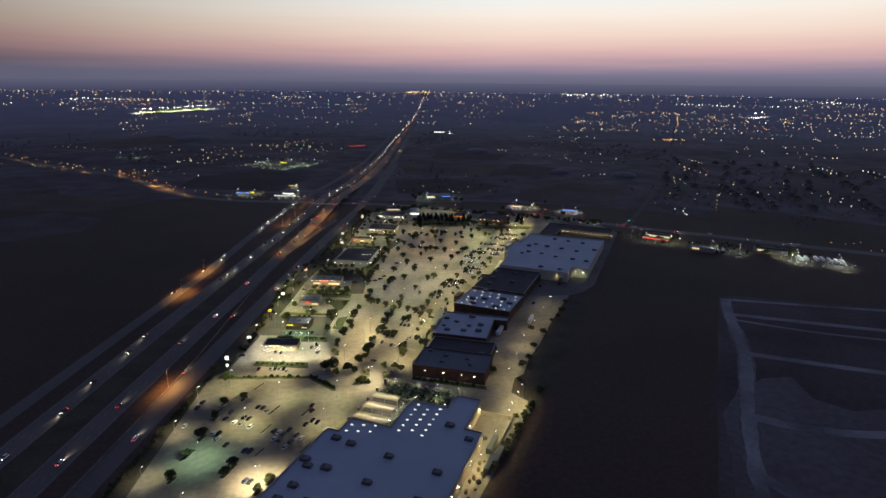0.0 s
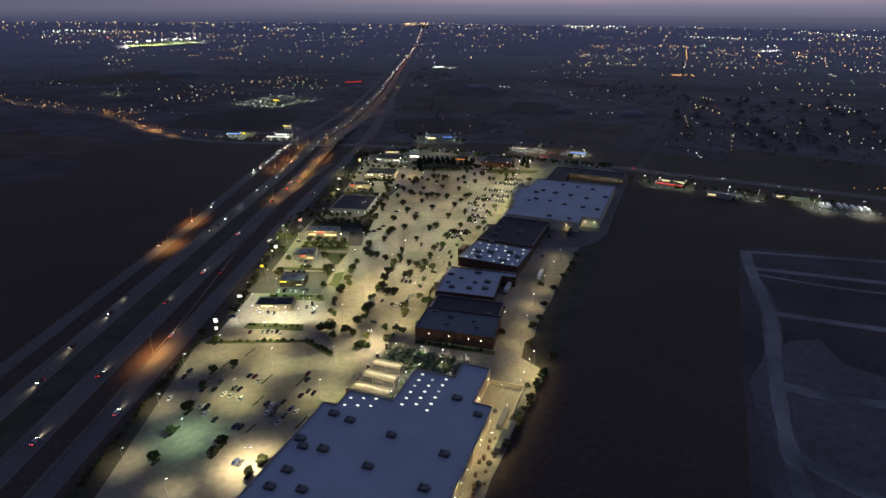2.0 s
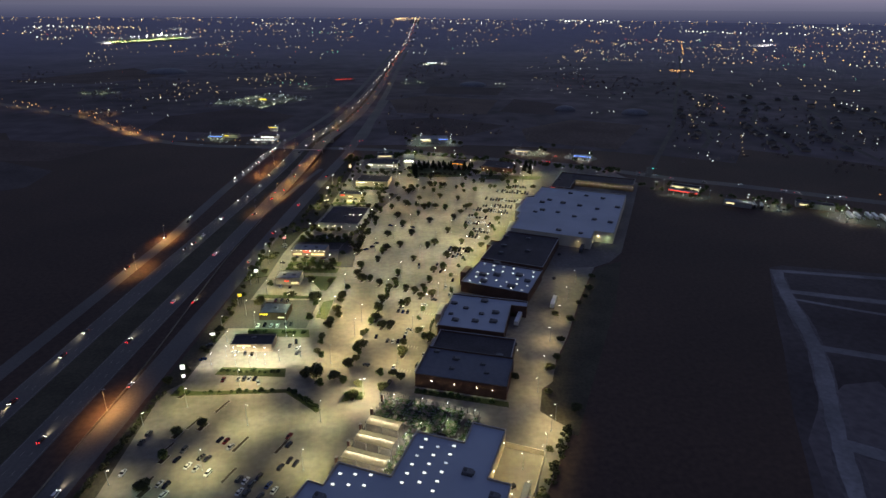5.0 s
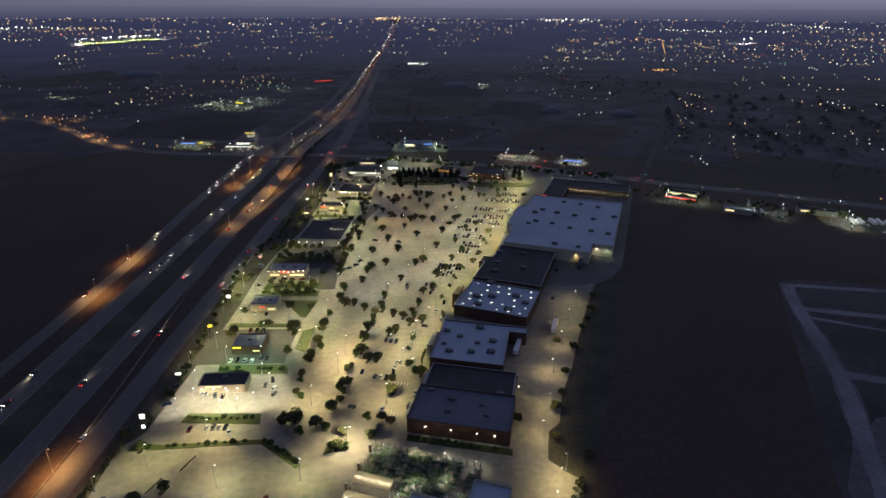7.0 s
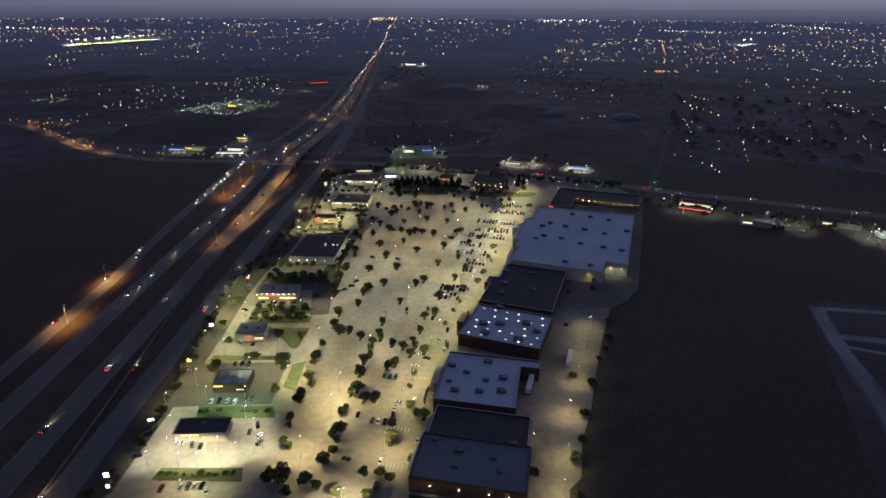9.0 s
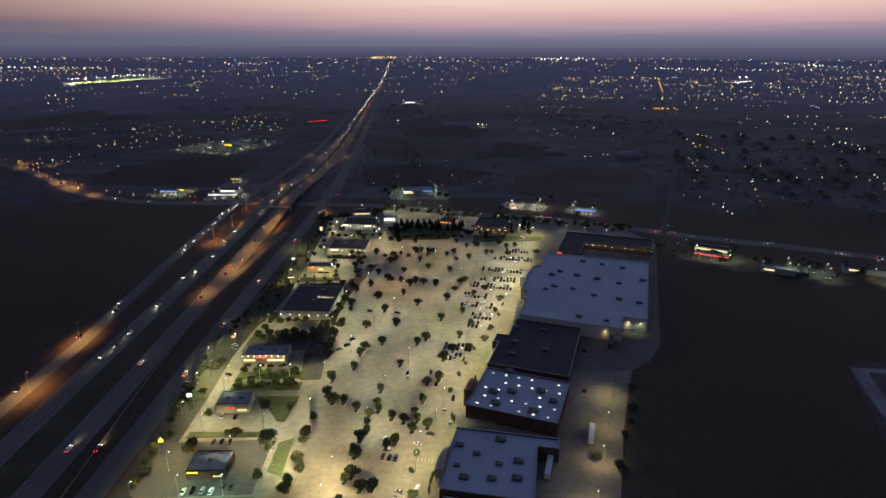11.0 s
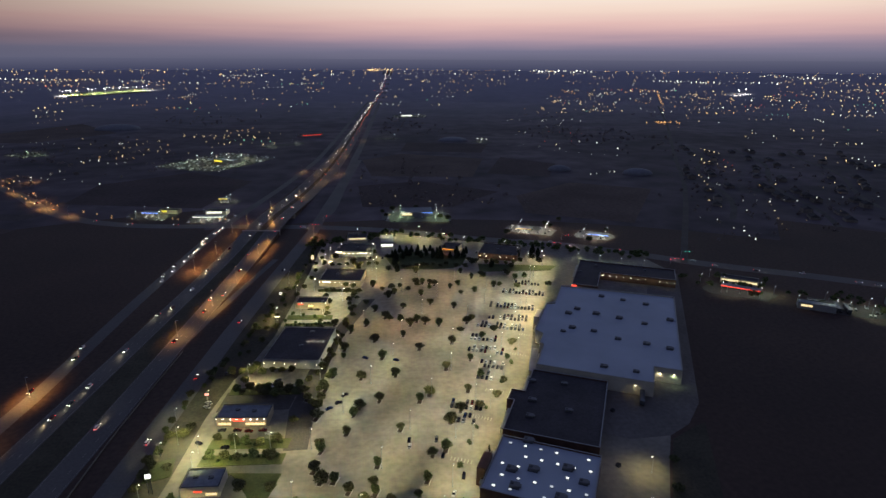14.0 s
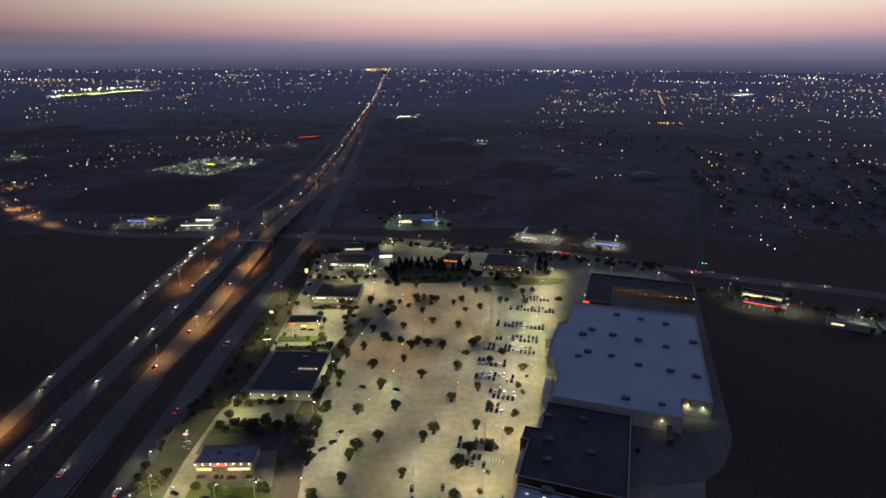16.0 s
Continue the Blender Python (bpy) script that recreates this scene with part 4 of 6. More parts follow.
pylon_sign(-121.5, 354, 6.8, 2.4, G_SIGNW, "tall white-lit filling station price sign", 8, ph=2.8)
pylon_sign(-121.2, 352.6, 2.6, 1.8, G_SIGNW, "white-lit lower price sign", 8, ph=2.0)
pylon_sign(-111, 473, 8.5, 2.6, G_SIGNW, "white-lit pylon sign by the frontage road", 8, ph=2.4)
pylon_sign(-117, 390, 6.0, 3.0, G_SIGNW, "small white-lit pylon sign", 8, ph=1.6)
pylon_sign(-113, 436, 8.0, 2.4, G_YEL, "small yellow-lit pylon sign", 8, ph=1.8)
pylon_sign(-104, 541, 8.0, 2.4, glow("lit pink sign", (1.0, 0.4, 0.33), 2.5), "pink and white lit pylon sign", 8, ph=1.4)
pylon_sign(-82, 643, 8.5, 4.5, G_LAMP, "lit wide sign beside the shop", 8, ph=0.4)
pylon_sign(-70, 770, 9.0, 2.6, G_WIN, "warm-lit pylon sign beside the road", 8, ph=4.0)
pylon_sign(-87, 690, 7.0, 2.4, G_SIGNW, "small white-lit pylon sign", 8, ph=1.8)


def wall_sign(frame, u0, u1, v, z0, z1, face, label):
    t = thing("wall_sign", label, "sign", "shop signs", at=frame)
    part("backing", boxed(u0, u1, v - 0.25, v - 0.07, z0, z1), DARKM, t)
    n = max(2, int((u1 - u0) / 2.2))
    w = (u1 - u0) / n
    for k in range(n):
        part("bar", boxed(u0 + w * k + 0.1, u0 + w * (k + 1) - 0.1, v - 0.32, v - 0.25, z0 + 0.12, z1 - 0.12), face, t)


P1, P2, P3, P4, P5 = frame_at(-105, 381, 2), frame_at(-97, 418, 4), frame_at(-97, 469, 2), frame_at(-95, 522, 5), frame_at(-82, 584, 9)
P6, P7, P8 = frame_at(-74, 677, 6), frame_at(-60, 723, 8), frame_at(-52, 804, 8)
wall_sign(P1, 4, 12, 0, 3.4, 4.6, G_WIN, "warm-lit band over the filling station shop's door")
wall_sign(P2, 0.5, 5.5, 0, 3.6, 4.6, G_YEL, "yellow-lit sign on the bank's wall")
wall_sign(P2, 12, 16, 0, 1.6, 2.4, G_WIN, "warm-lit window band of the bank")
wall_sign(P4, 9, 15, 0, 3.6, 5.0, G_RED, "red-lit sign on the restaurant's front")
wall_sign(P4, 1, 8, 0, 1.2, 2.8, G_WIN, "warm-lit band of restaurant windows")
wall_sign(P4, 15.5, 26, 0, 1.2, 2.8, G_WIN, "warm-lit band of restaurant windows")
wall_sign(P3, 6, 9.5, 0, 2.6, 3.6, G_RED, "small red-lit sign of the drive-in")
wall_sign(P3, 11, 16, 0, 1.0, 2.4, G_WIN, "warm-lit band of drive-in windows")
wall_sign(P6, 2, 6, 0, 3.0, 4.2, G_RED, "red-lit sign of the coffee shop")
wall_sign(P6, 10, 14, 0, 1.6, 3.0, G_WIN, "warm-lit band of coffee shop windows")
wall_sign(P7, 3, 10, 0, 3.8, 4.8, G_SIGNW, "white-lit sign on the shop's front")
wall_sign(P8, 1, 7, 0, 3.6, 4.8, G_SIGNW, "white-lit sign on the pharmacy's front")
wall_sign(P8, 24, 32, 0, 3.4, 4.3, G_SIGNW, "white-lit sign at the end of the front")
wall_sign(frame_at(-42, 850, 0), 2, 19, 0, 3.0, 4.6, G_WIN, "warm-lit upper wall of the restaurant")
wall_sign(frame_at(-7, 829, 0), 1, 13, 0, 1.0, 3.4, G_SIGNW, "bright white open bays of the car wash")
wall_sign(FM, -0.2, 4, 5, 5.0, 6.4, G_RED, "red-lit sign on the corner of the row")
for k in range(8):
    wall_lamp(*on(P4, 0.5 + 3.6 * k, -0.1), 5.0, -95, WARM, 110)
for k in range(6):
    wall_lamp(*on(P5, 0.8 + 6.7 * k, -0.1), 3.6, -99, WARM, 90)
for k in range(4):
    wall_lamp(*on(P5, 22 + 3.4 * k, 26), 6.2, -99, WARM, 1.5)
for k in range(9):
    wall_lamp(*on(P7, 0.8 + 4.3 * k, -0.1), 4.0, -98, WARM, 90)
for k in range(9):
    wall_lamp(*on(P8, 1 + 4.3 * k, -0.1), 3.6, -98, (1.0, 0.97, 0.9), 120)
for k in range(4):
    wall_lamp(*on(P1, 2 + 6 * k, -0.1), 3.2, -92, (1.0, 0.92, 0.65), 900)
for k in range(6):
    wall_lamp(*on(frame_at(89, 785, 20), 2 + 6.5 * k, -0.1), 3.4, -110, (1.0, 0.6, 0.25), 50)
wall_sign(frame_at(52, 806, 24), 1, 17, 0, 4.4, 4.9, glow("lit orange sign", (1.0, 0.3, 0.03), 4), "orange-lit roof edge of the restaurant")

# filling station canopy with its flood of light


def fuel_canopy(x, y, a, w, d, power, label, edge=None, h=5.2, posts=3, col=(1.0, 0.97, 0.82)):
    t = thing("fuel_canopy", label, "canopy", "filling station canopies", at=frame_at(x, y, a))
    part("roof", boxed(0, w, 0, d, h, h + 0.7, 0.08), ROOFM, t)
    for k in range(posts):
        xx = w * (k + 0.5) / posts
        for yy in (d * 0.28, d * 0.72):
            part("post", boxed(xx - 0.18, xx + 0.18, yy - 0.18, yy + 0.18, 0, h), GREY, t)
        part("pump_island", boxed(xx - 0.6, xx + 0.6, d * 0.2, d * 0.8, 0, 0.18, 0.04), KERB, t)
        part("fuel_pump", boxed(xx - 0.35, xx + 0.35, d * 0.45, d * 0.55, 0.18, 2.0, 0.06), GREY, t)
        ln = part("light_panel", boxed(xx - 0.7, xx + 0.7, d * 0.3, d * 0.7, h - 0.06, h - 0.005), G_COOL, t)
        spot("lamp", col, power / posts, pose(xx, d / 2, h - 0.3), t, 165, 0.4, 0.4)
    if edge:
        part("fascia", boxed(0.05, w - 0.05, -0.06, -0.004, h + 0.08, h + 0.62), edge, t, "lit fascia band")


setting("parcel_drive", slab([(-57, 498), (-59, 534), (-57, 547), (-53, 576), (-40, 640), (-22, 690), (-12, 690), (-22, 660), (-34, 624), (-41, 584), (-44, 551), (-45, 498)], 0.0, 0.116), ASPH, "dark asphalt drive between the car park and the restaurants", "road")
setting("restaurant_asphalt", slab([(-99, 536), (-59.2, 535), (-57.2, 548), (-55, 553), (-97, 556)], 0.0, 0.112), ASPH, "dark asphalt behind the restaurant", "pavement")
setting("service_yard", slab([(173, 519), (200, 579), (264, 722), (236, 722), (176, 600), (152, 578), (107, 545), (100, 500), (120, 490), (142, 491), (157, 500)], 0.0, 0.108), YARD, "grey asphalt service yard behind the shops", "pavement")
setting("parcel_asphalt", slab([(-117, 408), (-66, 406), (-63, 444), (-116, 446)], 0.0, 0.112), ASPH, "dark asphalt round the bank", "pavement")

# floodlights of the bright forecourt
FLOODS = [(-112, 368), (-110, 392), (-64, 374), (-98, 366), (-90, 365), (-82, 366), (-75, 370), (-106, 376), (-70, 386), (-76, 396), (-88, 372)]
pole_f = light_pole(6.5, (1.0, 0.97, 0.7), 9200, G_COOL, 1, "steel pole with bright floodlights over the forecourt", 0.2)
place(pole_f, FLOODS, rng, turn=80)

# ---------------------------------------------------------------- lawns, planting islands, kerbs
for k, (pts, nm) in enumerate([([(-100, 398), (-62, 395), (-64, 404), (-101, 407)], "hedge strip"), ([(-107, 358), (-69, 354), (-70, 362), (-105, 365)], "strip"), ([(-124, 340), (-66, 340), (-48, 323), (-46, 325), (-64, 343), (-110, 343), (-123, 345)], "strip"),
                               ([(-62, 420), (-55, 416), (-53, 444), (-60, 441)], "strip"), ([(-82, 484), (-55, 481), (-60, 458), (-64, 459), (-70, 470), (-78, 482)], "lawn"), ([(-96, 490), (-56, 488), (-55, 496), (-95, 498)], "strip"),
                               ([(-95, 503), (-55, 500), (-54, 508), (-94, 511)], "strip"), ([(-107, 449), (-66, 446), (-66, 450), (-106, 454)], "strip"), ([(-118, 480), (-106, 484), (-108, 498), (-118, 494)], "lawn"), ([(-96, 553), (-55, 550), (-54, 559), (-96, 560)], "strip"),
                               ([(-78, 643), (-40, 641), (-40, 647), (-78, 649)], "strip"), ([(-78, 656), (-44, 653), (-44, 661), (-78, 664)], "strip"), ([(0, 336.5), (47, 322.5), (47.6, 326.5), (0.6, 340.5)], "strip"), ([(-58, 710), (-25, 706), (-25, 712), (-58, 716)], "strip"),
                               ([(6, 762), (24, 758), (44, 757), (62, 759), (70, 766), (78, 790), (52, 798), (30, 812), (10, 806), (-2, 796), (2, 776)], "lawn"), ([(84, 746), (150, 744), (160, 756), (86, 768)], "lawn"), ([(-37, 331), (-26, 333), (-25, 338), (-34, 340)], "island")]):
    setting("lawn_%d" % (k + 1), slab(pts, 0.0, 0.24), LAWN, "kerbed lawn strip with trimmed green grass", "lawn")
setting("frontage_verge", slab([(-145, 60), (-141, 240), (-135, 313), (-132, 350), (-126, 420), (-121, 500), (-117, 560), (-110, 620), (-102, 700), (-86, 846), (-60, 846), (-70, 690), (-75, 630), (-95, 560), (-100, 480), (-118, 342), (-124, 60)], -0.1, 0.07), VERGE, "grassy verge between frontage road and car park", "verge")


def island(w, d):
    """A kerbed planting bed, with its soil."""
    t = thing("planting_island", "kerbed planting island with dark mulch", "planting island", "planting islands")
    bm = boxed(-w / 2, w / 2, -d / 2, d / 2, 0, 0.16, 0.04)
    part("kerb", bm, KERB, t)
    part("mulch", boxed(-w / 2 + 0.2, w / 2 - 0.2, -d / 2 + 0.2, d / 2 - 0.2, 0.16, 0.2), MULCH, t)
    return t


MULCH = mat("dark mulch", (0.06, 0.045, 0.03), 0.95, 0.35, 3.0, 0.4)
isl = island(2.6, 5.4)
for pts, a in ((LOT_N, -15), (LOT_M, -20), (LOT_S[12:28], -22)):
    place(isl, pts, rng, 0.1, a, (0.9, 1.2))
# long dark mulch beds; they also stand in for tree shadows on the paving
shade_strip_isl = island(2.4, 15)
place(shade_strip_isl, [(-95, 330), (-105, 318), (-111, 301), (-112, 280), (-113, 260), (-79, 302), (-79, 283), (-77, 262), (-60, 300), (-54, 265)], rng, 0.1, -24, (0.5, 0.8))



def shrub():
    me = leafy_crown(0.9, 0.0, 1.3, 220, 0.22, 77, 5)
    me.materials.append(SHRUB)
    return tagged(new("shrub", me), "low clipped evergreen shrub in a lawn strip", "shrub", "shrubs in the lawn strips")


hedge = [(-99 + 3.0 * k, 402.5 - 0.25 * k + rng.uniform(-0.5, 0.5)) for k in range(12)] + [(-104 + 3.4 * k, 361 - 0.3 * k + rng.uniform(-0.8, 0.8)) for k in range(10)] + [(-120 + 4.2 * k + rng.uniform(-1, 1), 341.6) for k in range(14)] + [(-63 + 1.6 * k, 341 - 1.6 * k) for k in range(10)]
hedge += [(-92 + 3.0 * k, 507 - 0.2 * k + rng.uniform(-1.5, 1.5)) for k in range(12)] + [(-93 + 3.1 * k, 494 + rng.uniform(-1.5, 1.5)) for k in range(12)] + [(-76 + 3.0 * k, 645 + rng.uniform(-1, 1)) for k in range(12)] + [(2 + 3.4 * k, 338 - 1.02 * k) for k in range(12)]
hedge += [(-31 + rng.uniform(-4, 4), 335.5 + rng.uniform(-2.5, 2.5)) for k in range(12)]
place(shrub(), [h for h in hedge if rng.random() < 0.85], rng, 0.24, None, (0.9, 2.1))

# ---------------------------------------------------------------- painted lines
bm = bmesh.new()


def stall_row(bm, x, y, a, n, pitch=2.75, length=5.2):
    for k in range(n + 1):
        m = pose(x, y, 0.105, 0, 0, a) @ Matrix.Translation((pitch * k, 0, 0))
        vs = [bm.verts.new(m @ Vector(p)) for p in ((-0.06, -length, 0), (0.06, -length, 0), (0.06, length, 0), (-0.06, length, 0))]
        bm.faces.new(vs)


ROWS_N = [(95, 698, -18, 13), (79, 670, -18, 13), (74, 648, -17, 11), (63, 635, -19, 13), (55, 614, -16, 7), (51, 598, -20, 9), (55, 576, -20, 6), (51, 562, -19, 4), (31, 532, -16, 7), (33, 518, -18, 4), (110, 716, -15, 8)]
for x, y, a, n in ROWS_N:
    stall_row(bm, x, y, a, n)
tagged(part("stall_lines", bm, PAINT), "thin worn white parking stall lines on the concrete", "road marking", kind="stuff")
bm = bmesh.new()
for cx, cy, a in [(88, 583, -24), (64, 540, -24), (52, 514, -24), (36, 480, -22), (15, 420, -16), (3, 380, -16), (-1, 356, -16), (101, 611, -24), (113, 641, -24)]:
    for k in range(7):
        m = pose(cx, cy, 0.107, 0, 0, a) @ Matrix.Translation((-11 + 1.7 * k, 0, 0))
        bm.faces.new([bm.verts.new(m @ Vector(p)) for p in ((-0.25, -1.5, 0), (0.25, -1.5, 0), (0.25, 1.5, 0), (-0.25, 1.5, 0))])
tagged(part("crosswalks", bm, PAINT), "white painted crosswalk bars before the shop doors", "road marking", kind="stuff")
bm = bmesh.new()
hc = smooth(HW, 12.0)
for i in range(0, len(hc) - 1):
    p, q = hc[i], hc[i + 1]
    if not 150 < p.y < 1600:
        continue
    d = (q - p).normalized()
    r = Vector((d.y, -d.x))
    g0 = half_gap(p)
    for o in (-g0 - 2, -g0 + 2, g0 - 2, g0 + 2):
        a, b = p + r * o, p + r * o + d * 3.2
        w = r * 0.09
        h = 0.135
        bm.faces.new([bm.verts.new((v.x, v.y, h + hump(v.y))) for v in (a - w, a + w, b + w, b - w)])
tagged(part("lane_dashes", bm, PAINT), "white dashed lane lines on the motorway", "road marking", kind="stuff")
for k, o in enumerate((lambda p: -half_gap(p) - narrow(p) * 0.44, lambda p: -half_gap(p) + narrow(p) * 0.44, lambda p: half_gap(p) - narrow(p) * 0.44, lambda p: half_gap(p) + narrow(p) * 0.44)):
    setting("edge_line_%d" % (k + 1), strip([p for p in HW if -1 < p[1] < 2400], 0.13, 0.15, o, rise=hump), PAINT, "painted edge line of the motorway", "road marking")
setting("ramp", strip([(-167, 430), (-160, 520), (-146, 620), (-128, 720), (-112, 800)], 5.5, 0.14, 3), HWY, "slip road leading off to the frontage road", "road")
setting("ramp_rail", strip([(-158, 200), (-152, 300), (-148, 366), (-147, 444), (-146, 506), (-144, 546), (-139, 610)], 0.3, 0.9, 0.0, thick=0.9), CONC, "long low concrete rail beside the carriageway", "barrier")

# ---------------------------------------------------------------- garden centre
CANVAS = mat("cream shade fabric", (0.5, 0.45, 0.32), 0.9, 0.12, 1.0, 0.2)
n, l = CANVAS.node_tree.nodes, CANVAS.node_tree.links
tr = n.new("ShaderNodeBsdfTranslucent")
tr.inputs[0].default_value = (0.7, 0.62, 0.44, 1)
mixs = n.new("ShaderNodeMixShader")
mixs.inputs[0].default_value = 0.6
l.new(n["Principled BSDF"].outputs[0], mixs.inputs[1])
l.new(tr.outputs[0], mixs.inputs[2])
see = n.new("ShaderNodeBsdfTransparent")
net = n.new("ShaderNodeMixShader")
net.inputs[0].default_value = 0.5
l.new(mixs.outputs[0], net.inputs[1])
l.new(see.outputs[0], net.inputs[2])
l.new(net.outputs[0], n["Material Output"].inputs[0])
PLANT = [mat("potted foliage", (0.07, 0.15, 0.035), 0.8, 0.4, 3.0, 0.5), mat("pale potted foliage", (0.2, 0.28, 0.1), 0.8, 0.4, 3.0, 0.5), mat("flowering plants", (0.5, 0.4, 0.34), 0.8, 0.4, 5.0, 0.8)]


def shade_house(u0, u1, v0, v1, lamps):
    t = thing("shade_house", "cream fabric shade roof of the garden centre, lit from beneath", "shade house", "garden centre shade roofs", at=FA)
    bm = bmesh.new()
    z0, z1 = 4.2, 4.9
    m = (v0 + v1) / 2
    a = [bm.verts.new(p) for p in ((u0, v0, z0), (u1, v0, z0), (u1, m, z1), (u0, m, z1), (u1, v1, z0), (u0, v1, z0))]
    bm.faces.new((a[0], a[1], a[2], a[3]))
    bm.faces.new((a[3], a[2], a[4], a[5]))
    r = bmesh.ops.solidify(bm, geom=bm.faces[:], thickness=0.04)
    part("fabric_roof", bm, CANVAS, t)
    k = int((u1 - u0) / 6)
    for i in range(k + 1):
        for v in (v0, v1):
            part("post", boxed(u0 + (u1 - u0) * i / k - 0.07, u0 + (u1 - u0) * i / k + 0.07, v - 0.07, v + 0.07, 0, z0), METAL, t)
    part("ridge_beam", boxed(u0, u1, m - 0.06, m + 0.06, z1 - 0.14, z1 - 0.02), METAL, t)
    for i in range(lamps):
        uu = u0 + (u1 - u0) * (i + 0.5) / lamps
        d = bpy.data.lights.new("lamp", "POINT")
        d.color, d.energy, d.shadow_soft_size = (1.0, 0.93, 0.62), 260, 0.3
        o = new("lamp", d)
        o.parent = t
        o.matrix_basis = pose(uu, m, 3.4)
        part("lamp_globe", tubed((uu, m, 3.7), (uu, m, 4.4), 0.14, 0.2, 8), G_LAMP, t)


shade_house(-139.5, -113, 245.6, 250.5, 6)
shade_house(-139.5, -119, 253, 260, 6)
shade_house(-139.5, -121, 264.5, 272, 6)
shade_house(-139.5, -123, 276.5, 283, 5)


def plant_bench(seed):
    g = random.Random(seed)
    t = thing("plant_bench", "garden centre bench crowded with potted plants", "plant bench", "plant benches")
    bm = boxed(-3, 3, -0.7, 0.7, 0.6, 0.7)
    for x in (-2.6, 2.6):
        box(bm, x - 0.05, x + 0.05, -0.6, 0.6, 0, 0.6)
    part("bench_top", bm, GREY, t)
    for j in range(3):
        vs, fs = [], []
        for _ in range(130):
            p = Vector((g.uniform(-0.98, 0.98) - 1.95 + 1.95 * j, g.uniform(-0.95, 0.95), 0.7 + g.uniform(0.0, 1.3) * g.random()))
            u = Vector((g.gauss(0, 1), g.gauss(0, 1), g.gauss(0, 1))).normalized() * g.uniform(0.1, 0.24)
            w = u.cross(Vector((g.gauss(0, 1), g.gauss(0, 1), g.gauss(0, 1)))).normalized() * 0.13
            i = len(vs)
            vs += [p - u, p + w, p + u, p - w]
            fs.append((i, i + 1, i + 2, i + 3))
        me = bpy.data.meshes.new("foliage")
        me.from_pydata(vs, [], fs)
        me.materials.append(g.choice(PLANT))
        tagged(part("foliage", me, None, t), kind="stuff")
    return t


benches = [plant_bench(k) for k in range(4)]
spots_b = []
for i in range(4):
    for j in range(10):
        u, v = -118 + 8.2 * i, 277.0 + 2.6 * j
        if not (u > -112 and v < 276) and not (u < -112 and v < 252):
            spots_b.append(on(FA, u + rng.uniform(-0.6, 0.6), v + rng.uniform(-0.4, 0.4)))
for j in range(8):
    spots_b.append(on(FA, -117, 252 + 3.0 * j))
for i in range(6):
    for j in range(9):
        spots_b.append(on(FA, -136.5 + 6.8 * i + rng.uniform(-0.5, 0.5), 286.5 + 2.0 * j + rng.uniform(-0.3, 0.3)))
setting("garden_floor", slab([on(FA, -141, 245.3), on(FA, -112.8, 245.3), on(FA, -112.8, 274.2), on(FA, -90.8, 274.2), on(FA, -90.8, 304.2), on(FA, -141, 304.2)], 0.0, 0.13), ASPH, "dark asphalt floor of the garden centre", "floor")
for k in range(4):
    place(benches[k], spots_b[k::4], rng, 0.1, -AXA + 90 * (k == 3), (0.9, 1.1))
pole_n = light_pole(4.6, (1.0, 0.98, 0.82), 4200, G_COOL, 1, "short light pole among the garden centre benches", 0.2, spread=136)
place(pole_n, [on(FA, u, v) for u, v in [(-119, 256), (-119, 266), (-119, 275), (-115, 284), (-113.5, 262), (-113.5, 271), (-121, 302), (-108, 303), (-94, 302), (-104, 290), (-96, 282), (-136, 300)]], rng, turn=60)


def fence(pts, h=2.4, step=3.0):
    t = thing("garden_fence", "dark steel fence round the garden centre", "fence", at=FA)
    for (a, b) in zip(pts, pts[1:]):
        a, b = Vector(a), Vector(b)
        n_ = max(1, int((b - a).length / step))
        for k in range(n_ + 1):
            p = a + (b - a) * k / n_
            part("post", boxed(p.x - 0.08, p.x + 0.08, p.y - 0.08, p.y + 0.08, 0, h + 0.2), DARKM, t)
        for z in (0.3, h * 0.5, h):
            part("rail", tubed((a.x, a.y, z), (b.x, b.y, z), 0.04, 0.04, 5), DARKM, t)


fence([(-141, 245), (-141, 304.5), (-92, 304.5), (-90.7, 288.2)])
# brick piers along the outer fence
for v in (252, 263, 275, 287, 299):
    t = thing("brick_pier", "square brick pier with a cap in the garden fence", "pier", "garden fence piers", at=FA @ pose(-141.3, v, 0))
    part("shaft", boxed(-0.5, 0.5, -0.5, 0.5, 0, 4.2), BRICK, t)
    part("cap", boxed(-0.65, 0.65, -0.65, 0.65, 4.2, 4.5, 0.08), KERB, t)

# loading yard beside the big store


def yard_wall(u0, u1, v0, v1, h=2.6):
    return boxed(u0, u1, v0, v1, 0, h)


t = thing("loading_yard_wall", "low tan wall round the loading yard", "wall", at=FA)
part("wall", yard_wall(-75.2, -57, 287.7, 288.2), TAN, t)
part("wall", yard_wall(-57.3, -56.8, 262, 287.6), TAN, t)


def trailer(label, body):
    t = thing("semi_trailer", label, "trailer", "trailers behind the shops")
    part("box", boxed(-1.3, 1.3, -7, 7, 1.2, 4.0, 0.05), body, t)
    part("chassis", boxed(-0.5, 0.5, -6.8, 6.8, 0.85, 1.2), DARKM, t)
    for y in (-5.8, -4.5):
        for x in (-1.0, 1.0):
            w = part("wheel", tubed((x - 0.25, y, 0.5), (x + 0.25, y, 0.5), 0.5, 0.5, 14), TYRE, t)
    for x in (-0.8, 0.8):
        part("landing_leg", boxed(x - 0.08, x + 0.08, 4.4, 4.6, 0, 0.9), METAL, t)
    return t


